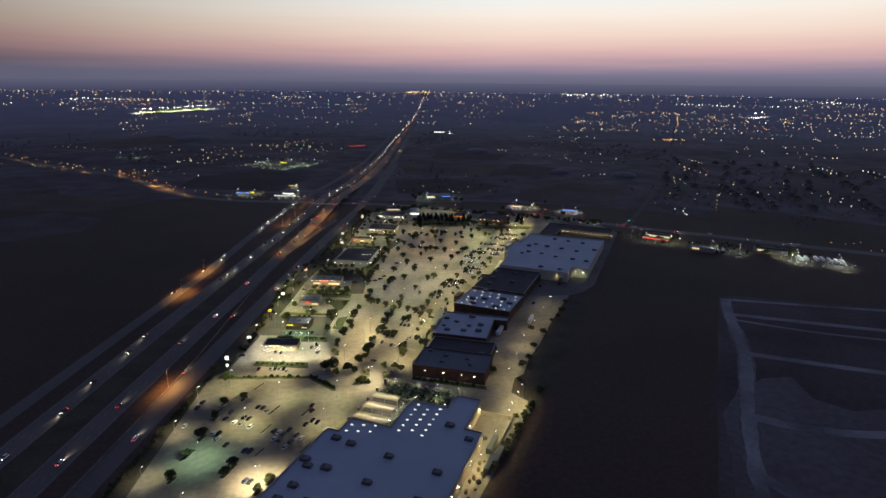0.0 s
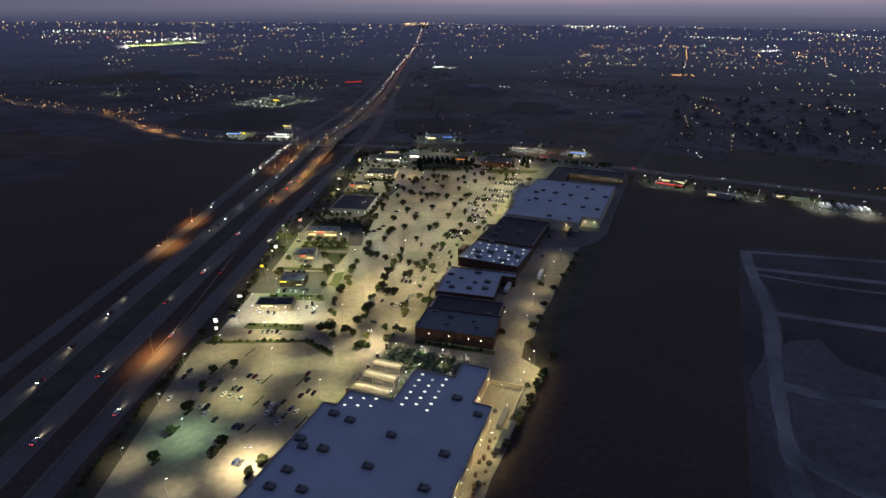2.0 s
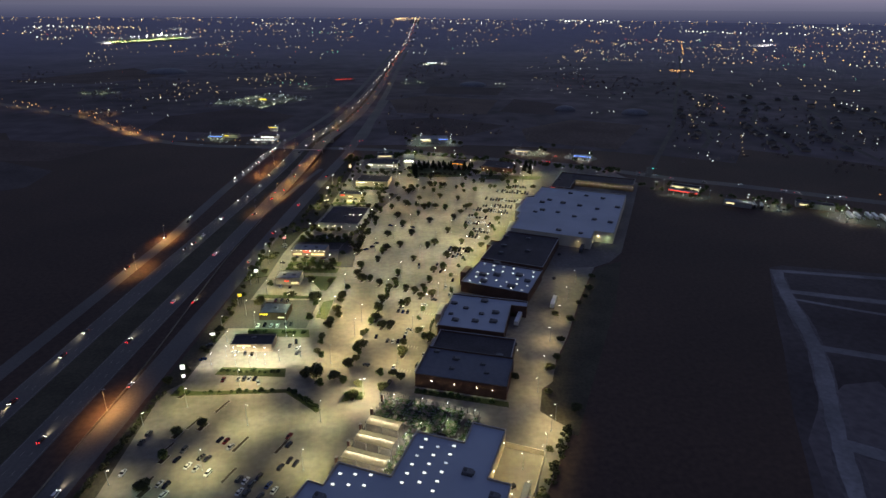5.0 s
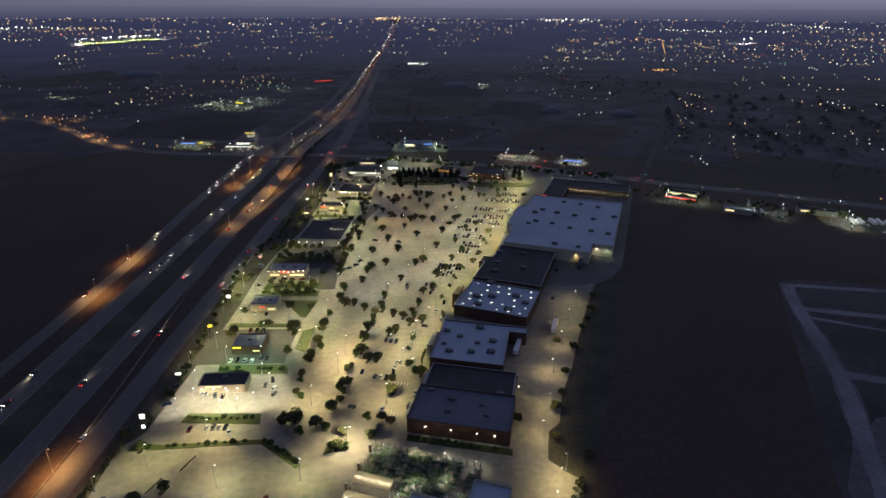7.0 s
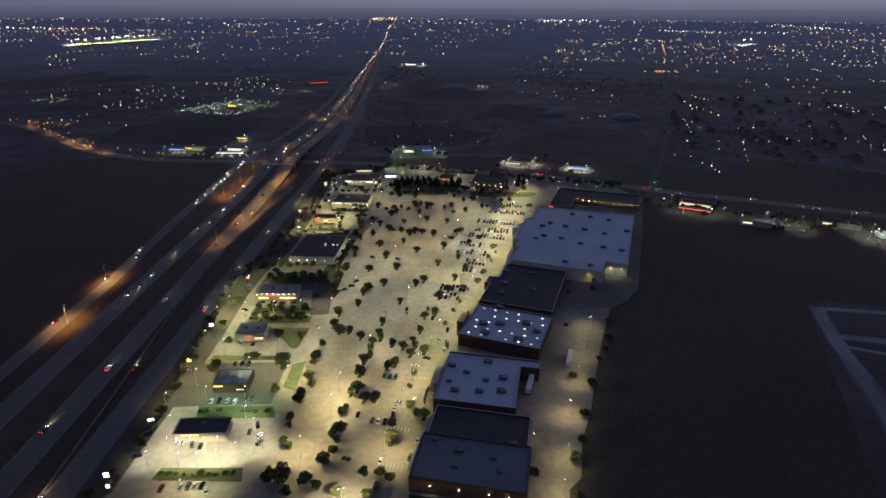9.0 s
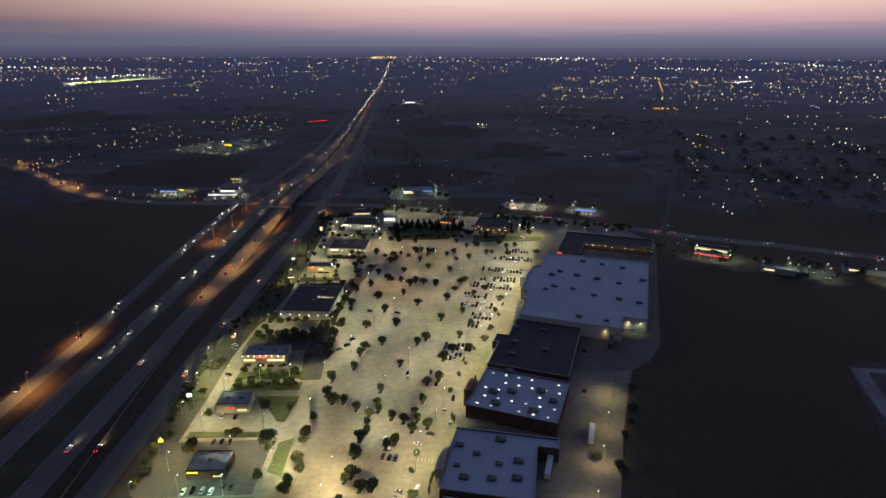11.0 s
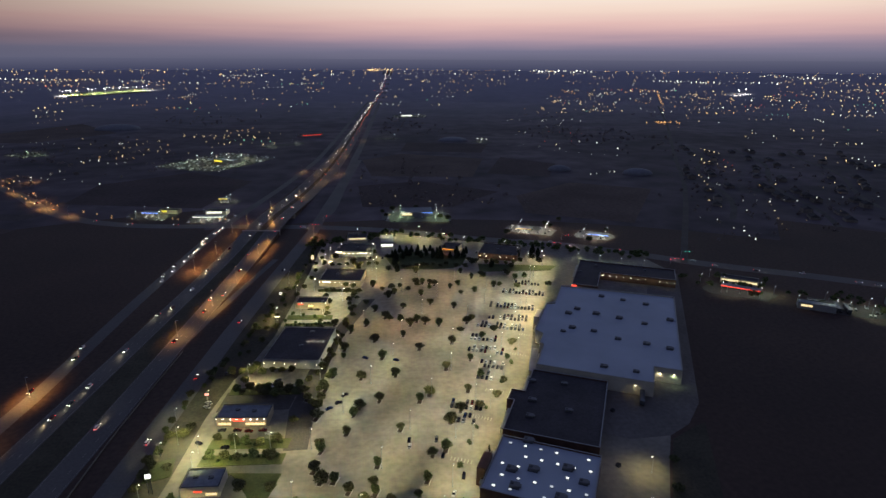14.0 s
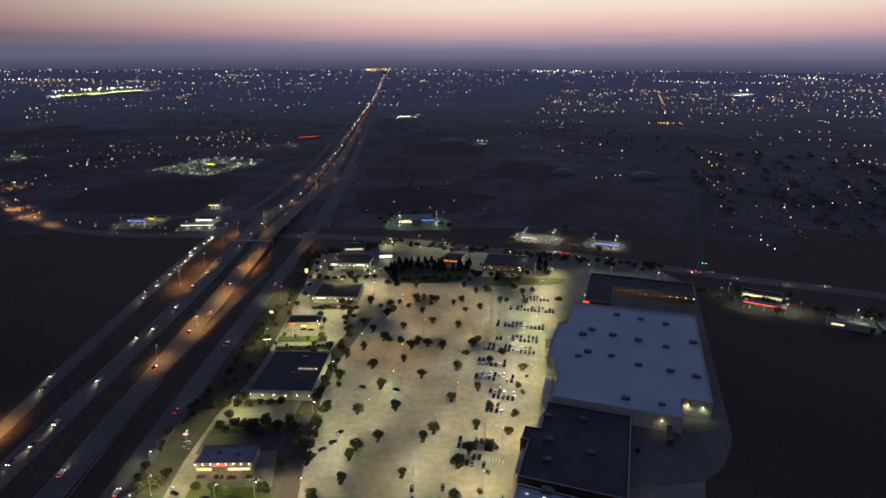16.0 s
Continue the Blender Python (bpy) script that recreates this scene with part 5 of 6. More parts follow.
tw = trailer("white box semi-trailer parked behind the shops", CARPAINT["white"])
place(tw, [(67, 408), (95, 430)], rng, 0.1, -22)
td = trailer("dark grey semi-trailer parked at the loading dock", CARPAINT["dark grey"])
place(td, [(43, 262), (45, 252), (40, 246), (141, 524)], rng, 0.1, -24)


def dumpster():
    t = thing("dumpster", "dark green steel dumpster behind the shops", "dumpster", "dumpsters")
    part("bin", slab([(-1, -0.9), (1, -0.9), (1, 0.9), (-1, 0.9)], 0.15, 1.5), DARKM, t)
    part("lid", boxed(-1.05, 1.05, -0.95, 0.95, 1.5, 1.6, 0.03), TYRE, t)
    for x in (-0.8, 0.8):
        part("foot", boxed(x - 0.1, x + 0.1, -0.7, 0.7, 0, 0.15), METAL, t)
    return t


place(dumpster(), [(40, 270), (36, 240), (33, 234), (27, 222), (60, 380), (72, 425), (105, 470), (120, 515)], rng, 0.1, 30)



def pallet_stack(n, label):
    """A stack of wooden pallets: three bearers and five boards each."""
    t = thing("pallet_stack", label, "pallets", "pallet stacks")
    bm = bmesh.new()
    for y in (-0.5, 0.0, 0.5):
        box(bm, -0.6, 0.6, y - 0.05, y + 0.05, 0, 0.1)
    for k in range(5):
        box(bm, -0.6 + 0.27 * k, -0.48 + 0.27 * k, -0.55, 0.55, 0.1, 0.13)
    me = mesh("pallet", bm, WOOD)
    for k in range(n):
        p = new("pallet", me)
        p.parent = t
        p.matrix_basis = pose(0.03 * (k % 3), 0.02 * (k % 2), 0.135 * k, 0, 0, 2 * (k % 3))
    return t


WOOD = mat("weathered pallet wood", (0.2, 0.14, 0.09), 0.85, 0.3, 3.0, 0.5)
stack = pallet_stack(12, "tall stack of weathered wooden pallets behind the store")
place(stack, [on(FA, -63.5 + rng.uniform(0, 4), v) for v in (192, 195, 201, 206, 212, 214, 220, 228, 231, 238, 243)], rng, 0.1, -20, (1.0, 1.5))
low_stack = pallet_stack(5, "low stack of weathered wooden pallets behind the store")
place(low_stack, [on(FA, -62 + rng.uniform(0, 5), v) for v in (189, 198, 204, 209, 217, 224, 234, 246, 252)], rng, 0.1, 10, (1.0, 1.5))

# ---------------------------------------------------------------- cars


def loft(sections, m=Matrix.Identity(4)):
    """A closed body through rings of points."""
    bm = bmesh.new()
    rings = [[bm.verts.new(m @ Vector(p)) for p in s] for s in sections]
    for a, b in zip(rings, rings[1:]):
        k = len(a)
        for i in range(k):
            bm.faces.new((a[i], a[(i + 1) % k], b[(i + 1) % k], b[i]))
    bm.faces.new(rings[0][::-1])
    bm.faces.new(rings[-1])
    bmesh.ops.recalc_face_normals(bm, faces=bm.faces)
    return bm


def ring(y, w, z0, z1, inset=0.12):
    return [(-w, y, z0), (w, y, z0), (w, y, z0 + (z1 - z0) * 0.6), (w - inset, y, z1), (-w + inset, y, z1), (-w, y, z0 + (z1 - z0) * 0.6)]


def car(colour, kind="saloon", lit=False, where="parked in the car park"):
    name = {"saloon": "car", "suv": "suv", "pickup": "pickup_truck"}[kind]
    words = {"saloon": "saloon car", "suv": "sport utility vehicle", "pickup": "pickup truck"}[kind]
    t = thing(name, "%s %s %s" % (colour, words, where), "car", "vehicles " + where)
    up = 0.0 if kind == "saloon" else 0.18
    z0 = 0.25 + up * 0.6
    shell = loft([ring(-2.35, 0.72, z0 + 0.15, 0.8 + up), ring(-2.2, 0.86, z0, 0.92 + up), ring(-1.2, 0.92, z0, 0.98 + up), ring(0.6, 0.92, z0, 0.98 + up), ring(1.8, 0.88, z0, 0.86 + up), ring(2.3, 0.78, z0 + 0.1, 0.7 + up)])
    top = 1.45 if kind == "saloon" else 1.78
    ys = {"saloon": (-1.75, -1.1, 0.35, 1.15), "suv": (-2.2, -1.9, 0.4, 1.15), "pickup": (-0.55, -0.4, 0.7, 1.3)}[kind]
    b = 0.94 + up
    roof = loft([ring(ys[1] + 0.02, 0.64, top - 0.09, top, 0.1), ring(ys[2] - 0.02, 0.64, top - 0.09, top, 0.1)])
    roof_me = mesh("roof", roof, CARPAINT[colour])
    shell.from_mesh(roof_me)
    part("body", shell, CARPAINT[colour], t)
    part("cabin_glass", loft([ring(ys[0], 0.8, b, b + 0.06, 0.05), ring(ys[1], 0.78, b, top - 0.06, 0.16), ring(ys[2], 0.78, b, top - 0.06, 0.16), ring(ys[3], 0.8, b - 0.04, b + 0.04, 0.05)]), GLASS, t)
    if kind == "pickup":
        part("bed", boxed(-0.75, 0.75, -2.2, -0.7, 1.1, 1.17), TYRE, t)
    for x in (-0.82, 0.82):
        for y in (-1.4, 1.45):
            part("wheel", tubed((x - 0.11, y, 0.34), (x + 0.11, y, 0.34), 0.34, 0.34, 12), TYRE, t)
    k = 1.1
    for x in (-0.6, 0.6) if lit else ():
        part("headlight", boxed(x - 0.17 * k, x + 0.17 * k, 2.2, 2.36, 0.58 + up, 0.58 + up + 0.16 * k, 0.03), G_HEAD, t)
        part("tail_light", boxed(x - 0.17 * k, x + 0.17 * k, -2.42, -2.3, 0.62 + up, 0.62 + up + 0.18 * k, 0.03), G_TAIL, t)
    if lit:
        spot("beam", (1.0, 0.88, 0.62), 3600, pose(0, 2.5, 0.75, 82, 0, 0), t, 50, 1.0, 0.1)
    return t


fleet = [car("white"), car("black"), car("silver"), car("dark grey", "suv"), car("dark red"), car("white", "suv"), car("dark blue"), car("black", "suv"), car("silver", "pickup"), car("dark grey", "pickup")]
parked = {k: [] for k in range(len(fleet))}


def park(x, y, a):
    parked[rng.choices(range(10), (10, 16, 12, 14, 5, 7, 7, 14, 6, 9))[0]].append((x, y, a + (180 if rng.random() < 0.4 else 0) + rng.uniform(-2, 2)))


for x, y, a, n in ROWS_N:
    d = Vector((math.cos(radians(a)), math.sin(radians(a))))
    p = Vector((-d.y, d.x))
    for k in range(n):
        for s in (-1, 1):
            if rng.random() < (0.9 if s < 0 else 0.72):
                q = Vector((x, y)) + d * (2.75 * (k + 0.5)) + p * s * 2.7
                park(q.x, q.y, a)
SOUTH = [(-89, 305), (-86, 304), (-83, 300), (-94, 294), (-91, 293), (-94, 287), (-98, 289), (-104, 293), (-88, 284), (-103, 299), (-106, 279), (-103, 278), (-102, 273), (-96, 268), (-85, 263), (-82, 262),
         (-74, 280), (-71, 279), (-68, 277), (-69, 272), (-63, 270), (-61, 276), (-58, 273), (-58, 286), (-55, 290), (-52, 288), (-58, 306), (-57, 300), (-78, 239), (-75.5, 238), (-66, 281), (-72, 273), (-65, 265)]
for x, y in SOUTH:
    park(x, y, -22)
for x in (-93, -90.2, -87.4, -84.6, -101):
    park(x, 352.5, -5)
for x, y, a in [(-91, 518, 85), (-83, 517, 85), (-77, 516, 85), (-70, 516, 85), (-66, 513, 85), (-105, 541, 60), (-105, 545, 60), (-102, 577, -80), (-70, 566, -40), (-72, 561, 0), (-75, 561, 0), (-78, 561, 0), (-81, 562, 0), (-84, 562, 0),
                (-29, 546, -50), (-32, 538, -60), (-37, 533, -60), (-18, 590, 60), (2, 585, 60), (-82, 349, 20), (-102, 380, 80), (-96, 378, 10), (-92, 377, 0), (-119, 388, -70), (-118, 373, -70), (-67, 382, -25), (-66, 377, -25), (-69, 389, 10),
                (-72, 385, 0), (6, 372, -10), (2, 361, 160), (-26, 363, 60), (-32, 384, 60), (-2, 401, 60), (-5, 392, 0), (6, 402, -20), (15, 440, 70), (26, 448, -14), (30, 470, -14), (24, 459, -20), (8, 433, 70), (-6, 430, 0), (20, 499, -10),
                (6, 500, -8), (6, 495, -8), (22, 486, -14), (-86, 503, 80), (-100, 508, 60), (-62, 673, 85), (-57, 672, 85), (-92, 444, 0), (-88, 444, 0), (-84, 443, 0), (-79, 412, -4), (-76, 411, -4), (-84, 409, -4), (-92, 410, -4), (-96, 410, -4),
                (-88, 410, -4), (-93, 465, -2), (-86, 464, -2), (-30, 710, 8), (-40, 712, 8), (-50, 714, 8), (-123, 311, -10), (-124, 305, -10), (-124, 286, -10)]:
    park(x, y, a)
AISLE_CARS = [(-15, 388), (-12, 387), (-9, 386), (-21, 408), (-18, 407), (-4, 396), (-8, 438), (-5, 437), (-9, 425), (-6, 424), (-3, 423), (-11, 360), (-13, 346), (-47, 422), (-22, 393)]
for k, (x, y) in enumerate(AISLE_CARS):
    parked[(7 * k + 3) % 10].append((x, y, 168 if k % 3 else -14))
for x in range(-50, 10, 3):
    if rng.random() < 0.45:
        park(x, 792 - 0.15 * x, -8)
for x in range(60, 96, 3):
    if rng.random() < 0.5:
        park(x + 30, 828 - 0.45 * x, -24)
for k, lst in parked.items():
    for i, (x, y, a) in enumerate(lst):
        m = pose(x, y, 0.1, 0, 0, a)
        if i == 0:
            fleet[k].matrix_basis = m @ Matrix.Scale(0.94, 4)
        else:
            copy_thing(fleet[k], m)

# traffic on the motorway and the frontage roads
HC = smooth(HW, 10.0)


def road_at(y, off):
    for p, q in zip(HC, HC[1:]):
        if p.y <= y <= q.y:
            d = (q - p).normalized()
            c = p + (q - p) * ((y - p.y) / (q.y - p.y))
            return c + Vector((d.y, -d.x)) * off, math.degrees(math.atan2(-d.x, d.y))


lit = [car("silver", "saloon", True, "driving on the motorway"), car("white", "suv", True, "driving on the motorway"), car("black", "saloon", True, "driving on the motorway"), car("dark red", "suv", True, "driving on the motorway")]
traffic = {k: [] for k in range(len(lit))}


def drive(x, y, to_camera, z=0.13, turn=None):
    c = road_at(y, 0)
    a = c[1] if c and turn is None else (turn or 0)
    traffic[rng.randrange(len(lit))].append(pose(x, y, z, 0, 0, a + (180 if to_camera else 0)))


for x, y in [(-198.4, 303), (-200, 338), (-197.7, 380), (-198.6, 407), (-185, 538), (-203, 260), (-182, 552), (-180, 570), (-177, 615), (-176, 673)]:
    drive(x, y, True)
for x, y in [(-214.8, 502), (-211, 567), (-208, 623), (-205, 607)]:
    drive(x, y, True)
for x, y in [(-170, 309), (-173, 255), (-168, 395), (-157, 527), (-149, 626), (-143, 676), (-160, 445), (-145, 701)]:
    drive(x, y, False)
for x, y in [(-145.5, 275), (-148, 350), (-146, 444), (-126, 511), (-120, 575), (-112, 655), (-97, 766), (-82, 869), (-77, 873)]:
    drive(x, y, False)
for k in range(12):
    y = 690 + 36 * k + rng.uniform(-8, 8)
    c, a = road_at(y, -half_gap(Vector((0, y))) + rng.choice((-4, 0, 4)))
    traffic[rng.randrange(4)].append(pose(c.x, c.y, 0.13 + hump(y), 0, 0, a + 180))
for k in range(7):
    y = 700 + 58 * k + rng.uniform(-12, 12)
    c, a = road_at(y, half_gap(Vector((0, y))) + rng.choice((-4, 0, 4)))
    traffic[rng.randrange(4)].append(pose(c.x, c.y, 0.13 + hump(y), 0, 0, a))
for k in range(14):
    y = 745 + 13 * k + rng.uniform(-3, 3)
    c, a = road_at(y, -side(Vector((0, y))) + rng.choice((-2, 2)))
    traffic[rng.randrange(4)].append(pose(c.x, c.y, 0.12, 0, 0, a + 180))
CC = smooth(CROSS, 9.0)
for k, p in enumerate(CC[:-1]):
    if -520 < p.x < 500 and rng.random() < (0.3 if p.x > 0 else 0.12):
        d = (CC[k + 1] - p).normalized()
        s = rng.choice((-1, 1))
        q = p + Vector((d.y, -d.x)) * (-s * 3.6)
        traffic[rng.randrange(4)].append(pose(q.x, q.y, 0.07, 0, 0, math.degrees(math.atan2(-d.x, d.y)) + (0 if s < 0 else 180)))
for k, lst in traffic.items():
    for i, m in enumerate(lst):
        if i == 0:
            lit[k].matrix_basis = m
        else:
            copy_thing(lit[k], m)

# ---------------------------------------------------------------- the town beyond
far_rng = random.Random(21)


def specks(name, items, material, label, category="lights"):
    """Many small far lamps, each a little eight-sided globe on its own, as one object."""
    vs, fs = [], []
    for x, y, z, r in items:
        i = len(vs)
        vs += [(x + r, y, z), (x - r, y, z), (x, y + r, z), (x, y - r, z), (x, y, z + r), (x, y, z - r)]
        fs += [(i, i + 2, i + 4), (i + 2, i + 1, i + 4), (i + 1, i + 3, i + 4), (i + 3, i, i + 4), (i + 2, i, i + 5), (i + 1, i + 2, i + 5), (i + 3, i + 1, i + 5), (i, i + 3, i + 5)]
    me = bpy.data.meshes.new(name)
    me.from_pydata(vs, [], fs)
    me.materials.append(material)
    return tagged(new(name, me), label, category, kind="stuff")


S_WHITE, S_WARM, S_ORANGE = twinkle("far white lamps", (1.0, 0.98, 0.8), 0.3, 2.7), twinkle("far warm lamps", (1.0, 0.7, 0.33), 0.3, 2.5), twinkle("far sodium lamps", (1.0, 0.5, 0.16), 0.3, 2.4)
S_RED, S_GREEN = twinkle("far red lamps", (1.0, 0.1, 0.06), 0.2, 1.2), twinkle("far green lamps", (0.35, 1.0, 0.6), 0.2, 1.2)
pools = {"white": [], "warm": [], "orange": [], "red": [], "green": [], "head": [], "tail": []}


def speck(kind, x, y, z=6.0, k=1.0):
    x, y = far(x, y)
    d = math.hypot(x, y - 140)
    pools[kind].append((x, y, z + gz(x, y), k * max(0.9, 1.1 * d / 1000)))


def district(n, a, b, c, d, weights=(0.2, 0.62, 0.12, 0.03, 0.03), size=(0.45, 0.85), runs=0.3):
    """n lamps inside the four corners a, b (near) and c, d (far), some of them strung along streets."""
    done = 0
    while done < n:
        u, v = far_rng.random(), far_rng.random()
        x = (a[0] * (1 - u) + b[0] * u) * (1 - v) + (d[0] * (1 - u) + c[0] * u) * v
        y = (a[1] * (1 - u) + b[1] * u) * (1 - v) + (d[1] * (1 - u) + c[1] * u) * v
        kind = far_rng.choices(("white", "warm", "orange", "red", "green"), weights)[0]
        m = far_rng.randrange(3, 7) if far_rng.random() < runs else 1
        t = far_rng.choice((0.43, 0.43 + math.pi / 2, 0.1, 1.7)) + far_rng.uniform(-0.12, 0.12)
        st = far_rng.uniform(16, 40) * max(1, y / 2200)
        for k in range(m):
            speck(kind, x + st * k * math.sin(t), y + st * k * math.cos(t), far_rng.uniform(3, 8), far_rng.uniform(*size))
        done += m


WARMER = (0.1, 0.72, 0.16, 0.01, 0.01)
district(36, (-558, 1361), (-452, 1341), (-508, 1722), (-720, 1737), WARMER, (0.5, 0.95), 0.2)
district(22, (-466, 1431), (-416, 1441), (-320, 1709), (-508, 1722), WARMER, (0.5, 0.95), 0.3)
district(26, (-508, 1722), (-320, 1709), (-359, 1902), (-560, 1850), WARMER, (0.5, 0.95), 0.4)
district(10, (-590, 1190), (-530, 1180), (-525, 1260), (-600, 1270), (0.7, 0.25, 0.05, 0, 0), (0.5, 1.0), 0.2)
district(26, (-1000, 1560), (-733, 1650), (-850, 2400), (-1376, 2576), (0.3, 0.5, 0.15, 0.03, 0.02), (0.35, 0.8))
district(10, (-1000, 1250), (-760, 1290), (-800, 1520), (-1100, 1500), (0.3, 0.5, 0.15, 0.03, 0.02), (0.35, 0.8))
district(270, (-1376, 2576), (-200, 2400), (-500, 6025), (-3600, 5904))
district(60, (-200, 2700), (330, 2600), (1000, 6100), (-100, 6100))
district(40, (264, 1481), (380, 1433), (671, 2358), (453, 2369), (0.5, 0.45, 0.03, 0.01, 0.01), (0.3, 0.7), 0.5)
district(130, (453, 2369), (671, 2358), (1912, 4346), (1293, 4343))
district(170, (671, 2358), (1155, 2460), (3300, 4340), (1912, 4346))
district(190, (1155, 2460), (2005, 2421), (4300, 4340), (3300, 4340))
district(90, (2005, 2421), (3400, 2400), (6000, 4340), (4300, 4340))
district(84, (567, 1312), (976, 1280), (2005, 2421), (1155, 2460), (0.35, 0.55, 0.06, 0.02, 0.02), (0.5, 0.95), 0.3)
district(70, (976, 1280), (1600, 1250), (3000, 2421), (2005, 2421), (0.35, 0.55, 0.06, 0.02, 0.02), (0.5, 0.95), 0.3)
district(66, (310, 810), (540, 760), (976, 1280), (567, 1312), (0.4, 0.54, 0.04, 0.02, 0.0), (0.55, 1.05), 0.2)
district(76, (540, 760), (1000, 640), (1600, 1250), (976, 1280), (0.4, 0.54, 0.04, 0.02, 0.0), (0.55, 1.05), 0.2)
for lo_, hi_, n_, sz in ((0.0095, 0.02, 360, (0.4, 0.7)), (0.02, 0.034, 260, (0.45, 0.75))):
    for _ in range(n_):
        az_, d_ = radians(far_rng.uniform(-46, 50)), 183.0 / far_rng.uniform(lo_, hi_)
        speck(far_rng.choices(("white", "warm", "orange"), (0.3, 0.55, 0.15))[0], d_ * math.sin(az_), d_ * math.cos(az_), far_rng.uniform(3, 9), far_rng.uniform(*sz))
# long bright lines of lamps on the skyline
for (x0, y0), (x1, y1), n, kind, k in [((-3368, 5780), (-2791, 5987), 20, "white", 1.0), ((-2780, 5900), (-2400, 5800), 12, "warm", 1.0), ((-1622, 6926), (-1369, 7647), 12, "white", 1.0), ((2555, 5691), (2916, 5476), 14, "white", 1.0),
                                       ((2916, 5476), (3500, 5250), 16, "white", 0.9), ((1665, 3730), (1184, 2648), 20, "orange", 0.9), ((5139, 8100), (4642, 5866), 26, "white", 1.0), ((291, 13381), (1469, 9548), 16, "warm", 0.8), ((300, 9500), (1400, 8200), 16, "white", 0.8),
                                       ((2789, 11204), (3634, 10531), 18, "white", 1.3), ((-200, 12000), (260, 12500), 16, "warm", 1.5), ((-6000, 9000), (-3000, 9800), 24, "warm", 1.0), ((3600, 5200), (5200, 4700), 30, "warm", 0.9), ((1500, 2500), (2300, 2250), 14, "orange", 0.9),
                                       ((2150, 3000), (2900, 2700), 16, "warm", 0.9)]:
    for j in range(n):
        f = (j + far_rng.uniform(-0.4, 0.4)) / (n - 1)
        speck(kind, x0 + (x1 - x0) * f, y0 + (y1 - y0) * f, far_rng.uniform(8, 20), 0.95 * k * far_rng.uniform(0.6, 1.3))
for j in range(26):
    speck("orange", 895 + far_rng.gauss(0, 22), 2046 + far_rng.gauss(0, 35), 6, 0.8)
for j in range(7):
    speck("orange", 504 + far_rng.gauss(0, 16) if j % 2 else 526 + far_rng.gauss(0, 12), 645 + far_rng.gauss(0, 18), 4, 0.9)
for x, y in [(350, 1193), (362, 1198), (391, 1213), (399, 1212), (236, 1681), (256, 1668), (246, 1675), (471, 1611), (388, 1497), (517, 1488), (353, 1537), (506, 1587)]:
    speck("white", x, y, 5, 0.9)
for x, y in [(-36, 1183), (15, 1047), (53, 1130), (102, 1172), (96, 1047), (-20, 1005), (5, 943), (60, 1010), (130, 1000), (75, 985)]:
    speck("warm", x, y, 6, 0.8)
# street lamps of the winding arterial
CW = smooth(CROSS[:6], 24.0)
for i, p in enumerate(CW):
    if far_rng.random() < 0.85:
        speck("orange", p.x + far_rng.choice((-10, 10)), p.y, 9, 0.8)
sod2 = [(-956, 1446), (-900, 1395), (-840, 1345), (-770, 1300), (-690, 1245), (-592, 1196), (-530, 1130), (-480, 1075), (-430, 1025), (-1100, 1560), (-1250, 1690), (-390, 990)]
place(pole_s, sod2, rng, turn=40)
# the stream of headlights and tail lights up the motorway
y = 1130.0
while y < 4690:
    c, a = road_at(y, far_rng.choice((-5, -8, -11)) if y < 2500 else far_rng.choice((-4, -7)))
    speck_z = 1.3 + gz(c.x, c.y)
    pools["head"].append((c.x, c.y, speck_z, max(0.5, 0.5 * y / 1000) * far_rng.uniform(0.4, 1.2)))
    y += far_rng.uniform(20, 80) * max(1, y / 2200)
y = 1130.0
while y < 4500:
    c, a = road_at(y, far_rng.choice((5, 8, 11)) if y < 2500 else far_rng.choice((4, 7)))
    pools["tail"].append((c.x, c.y, 1.3 + gz(c.x, c.y), max(0.4, 0.45 * y / 1000) * far_rng.uniform(0.7, 1.1)))
    y += far_rng.uniform(25, 75) * max(1, y / 2200)
for kind, material, lb in (("white", S_WHITE, "scattered white lamps of the distant town"), ("warm", S_WARM, "scattered warm house and street lamps of the distant town"), ("orange", S_ORANGE, "orange sodium street lamps of the distant town"),
                           ("red", S_RED, "red lamps of the distant town"), ("head", glow("far headlights", (1.0, 0.95, 0.82), 4.5), "stream of headlights far up the motorway"), ("tail", glow("far tail lights", (1.0, 0.16, 0.06), 1.6), "tail lights far up the motorway"), ("green", S_GREEN, "greenish lamps of the distant town")):
    specks("town_lights", pools[kind], material, lb)


# lit lots and filling stations along the far roads
G_REDD = glow("dim red roof edge", (1.0, 0.07, 0.04), 0.9)


def ragged(w, d):
    """The outline of a lot with cut corners and uneven sides."""
    g = random.Random(int(w * 7 + d))
    pts = []
    for k in range(14):
        a = 2 * math.pi * k / 14
        c, s = math.cos(a), math.sin(a)
        m = max(abs(c), abs(s)) ** 0.75
        f = g.uniform(0.82, 1.08)
        pts.append((w / 2 * c / m * f, d / 2 * s / m * f))
    return pts


def lit_lot(cx, cy, w, d, a, n, power, label, col=(0.82, 1.0, 0.62), surf=ASPH):
    tagged(part("far_lot", slab(ragged(w, d), -0.2, 0.06), surf), label, "car park", kind="structure").matrix_basis = frame_at(cx, cy, a, gz(cx, cy))
    f = frame_at(cx, cy, a, 0)
    n *= 2
    p = light_pole(9, col, power * 1.1, G_COOL, 1, "far light pole over a lit lot", 0.4)
    k = max(1, int(math.sqrt(n)))
    pts = [on(f, (i % k + 0.5) * w / k - w / 2, (i // k + 0.5) * d / math.ceil(n / k) - d / 2) for i in range(n)]
    place(p, pts, rng, 0.06, 0)


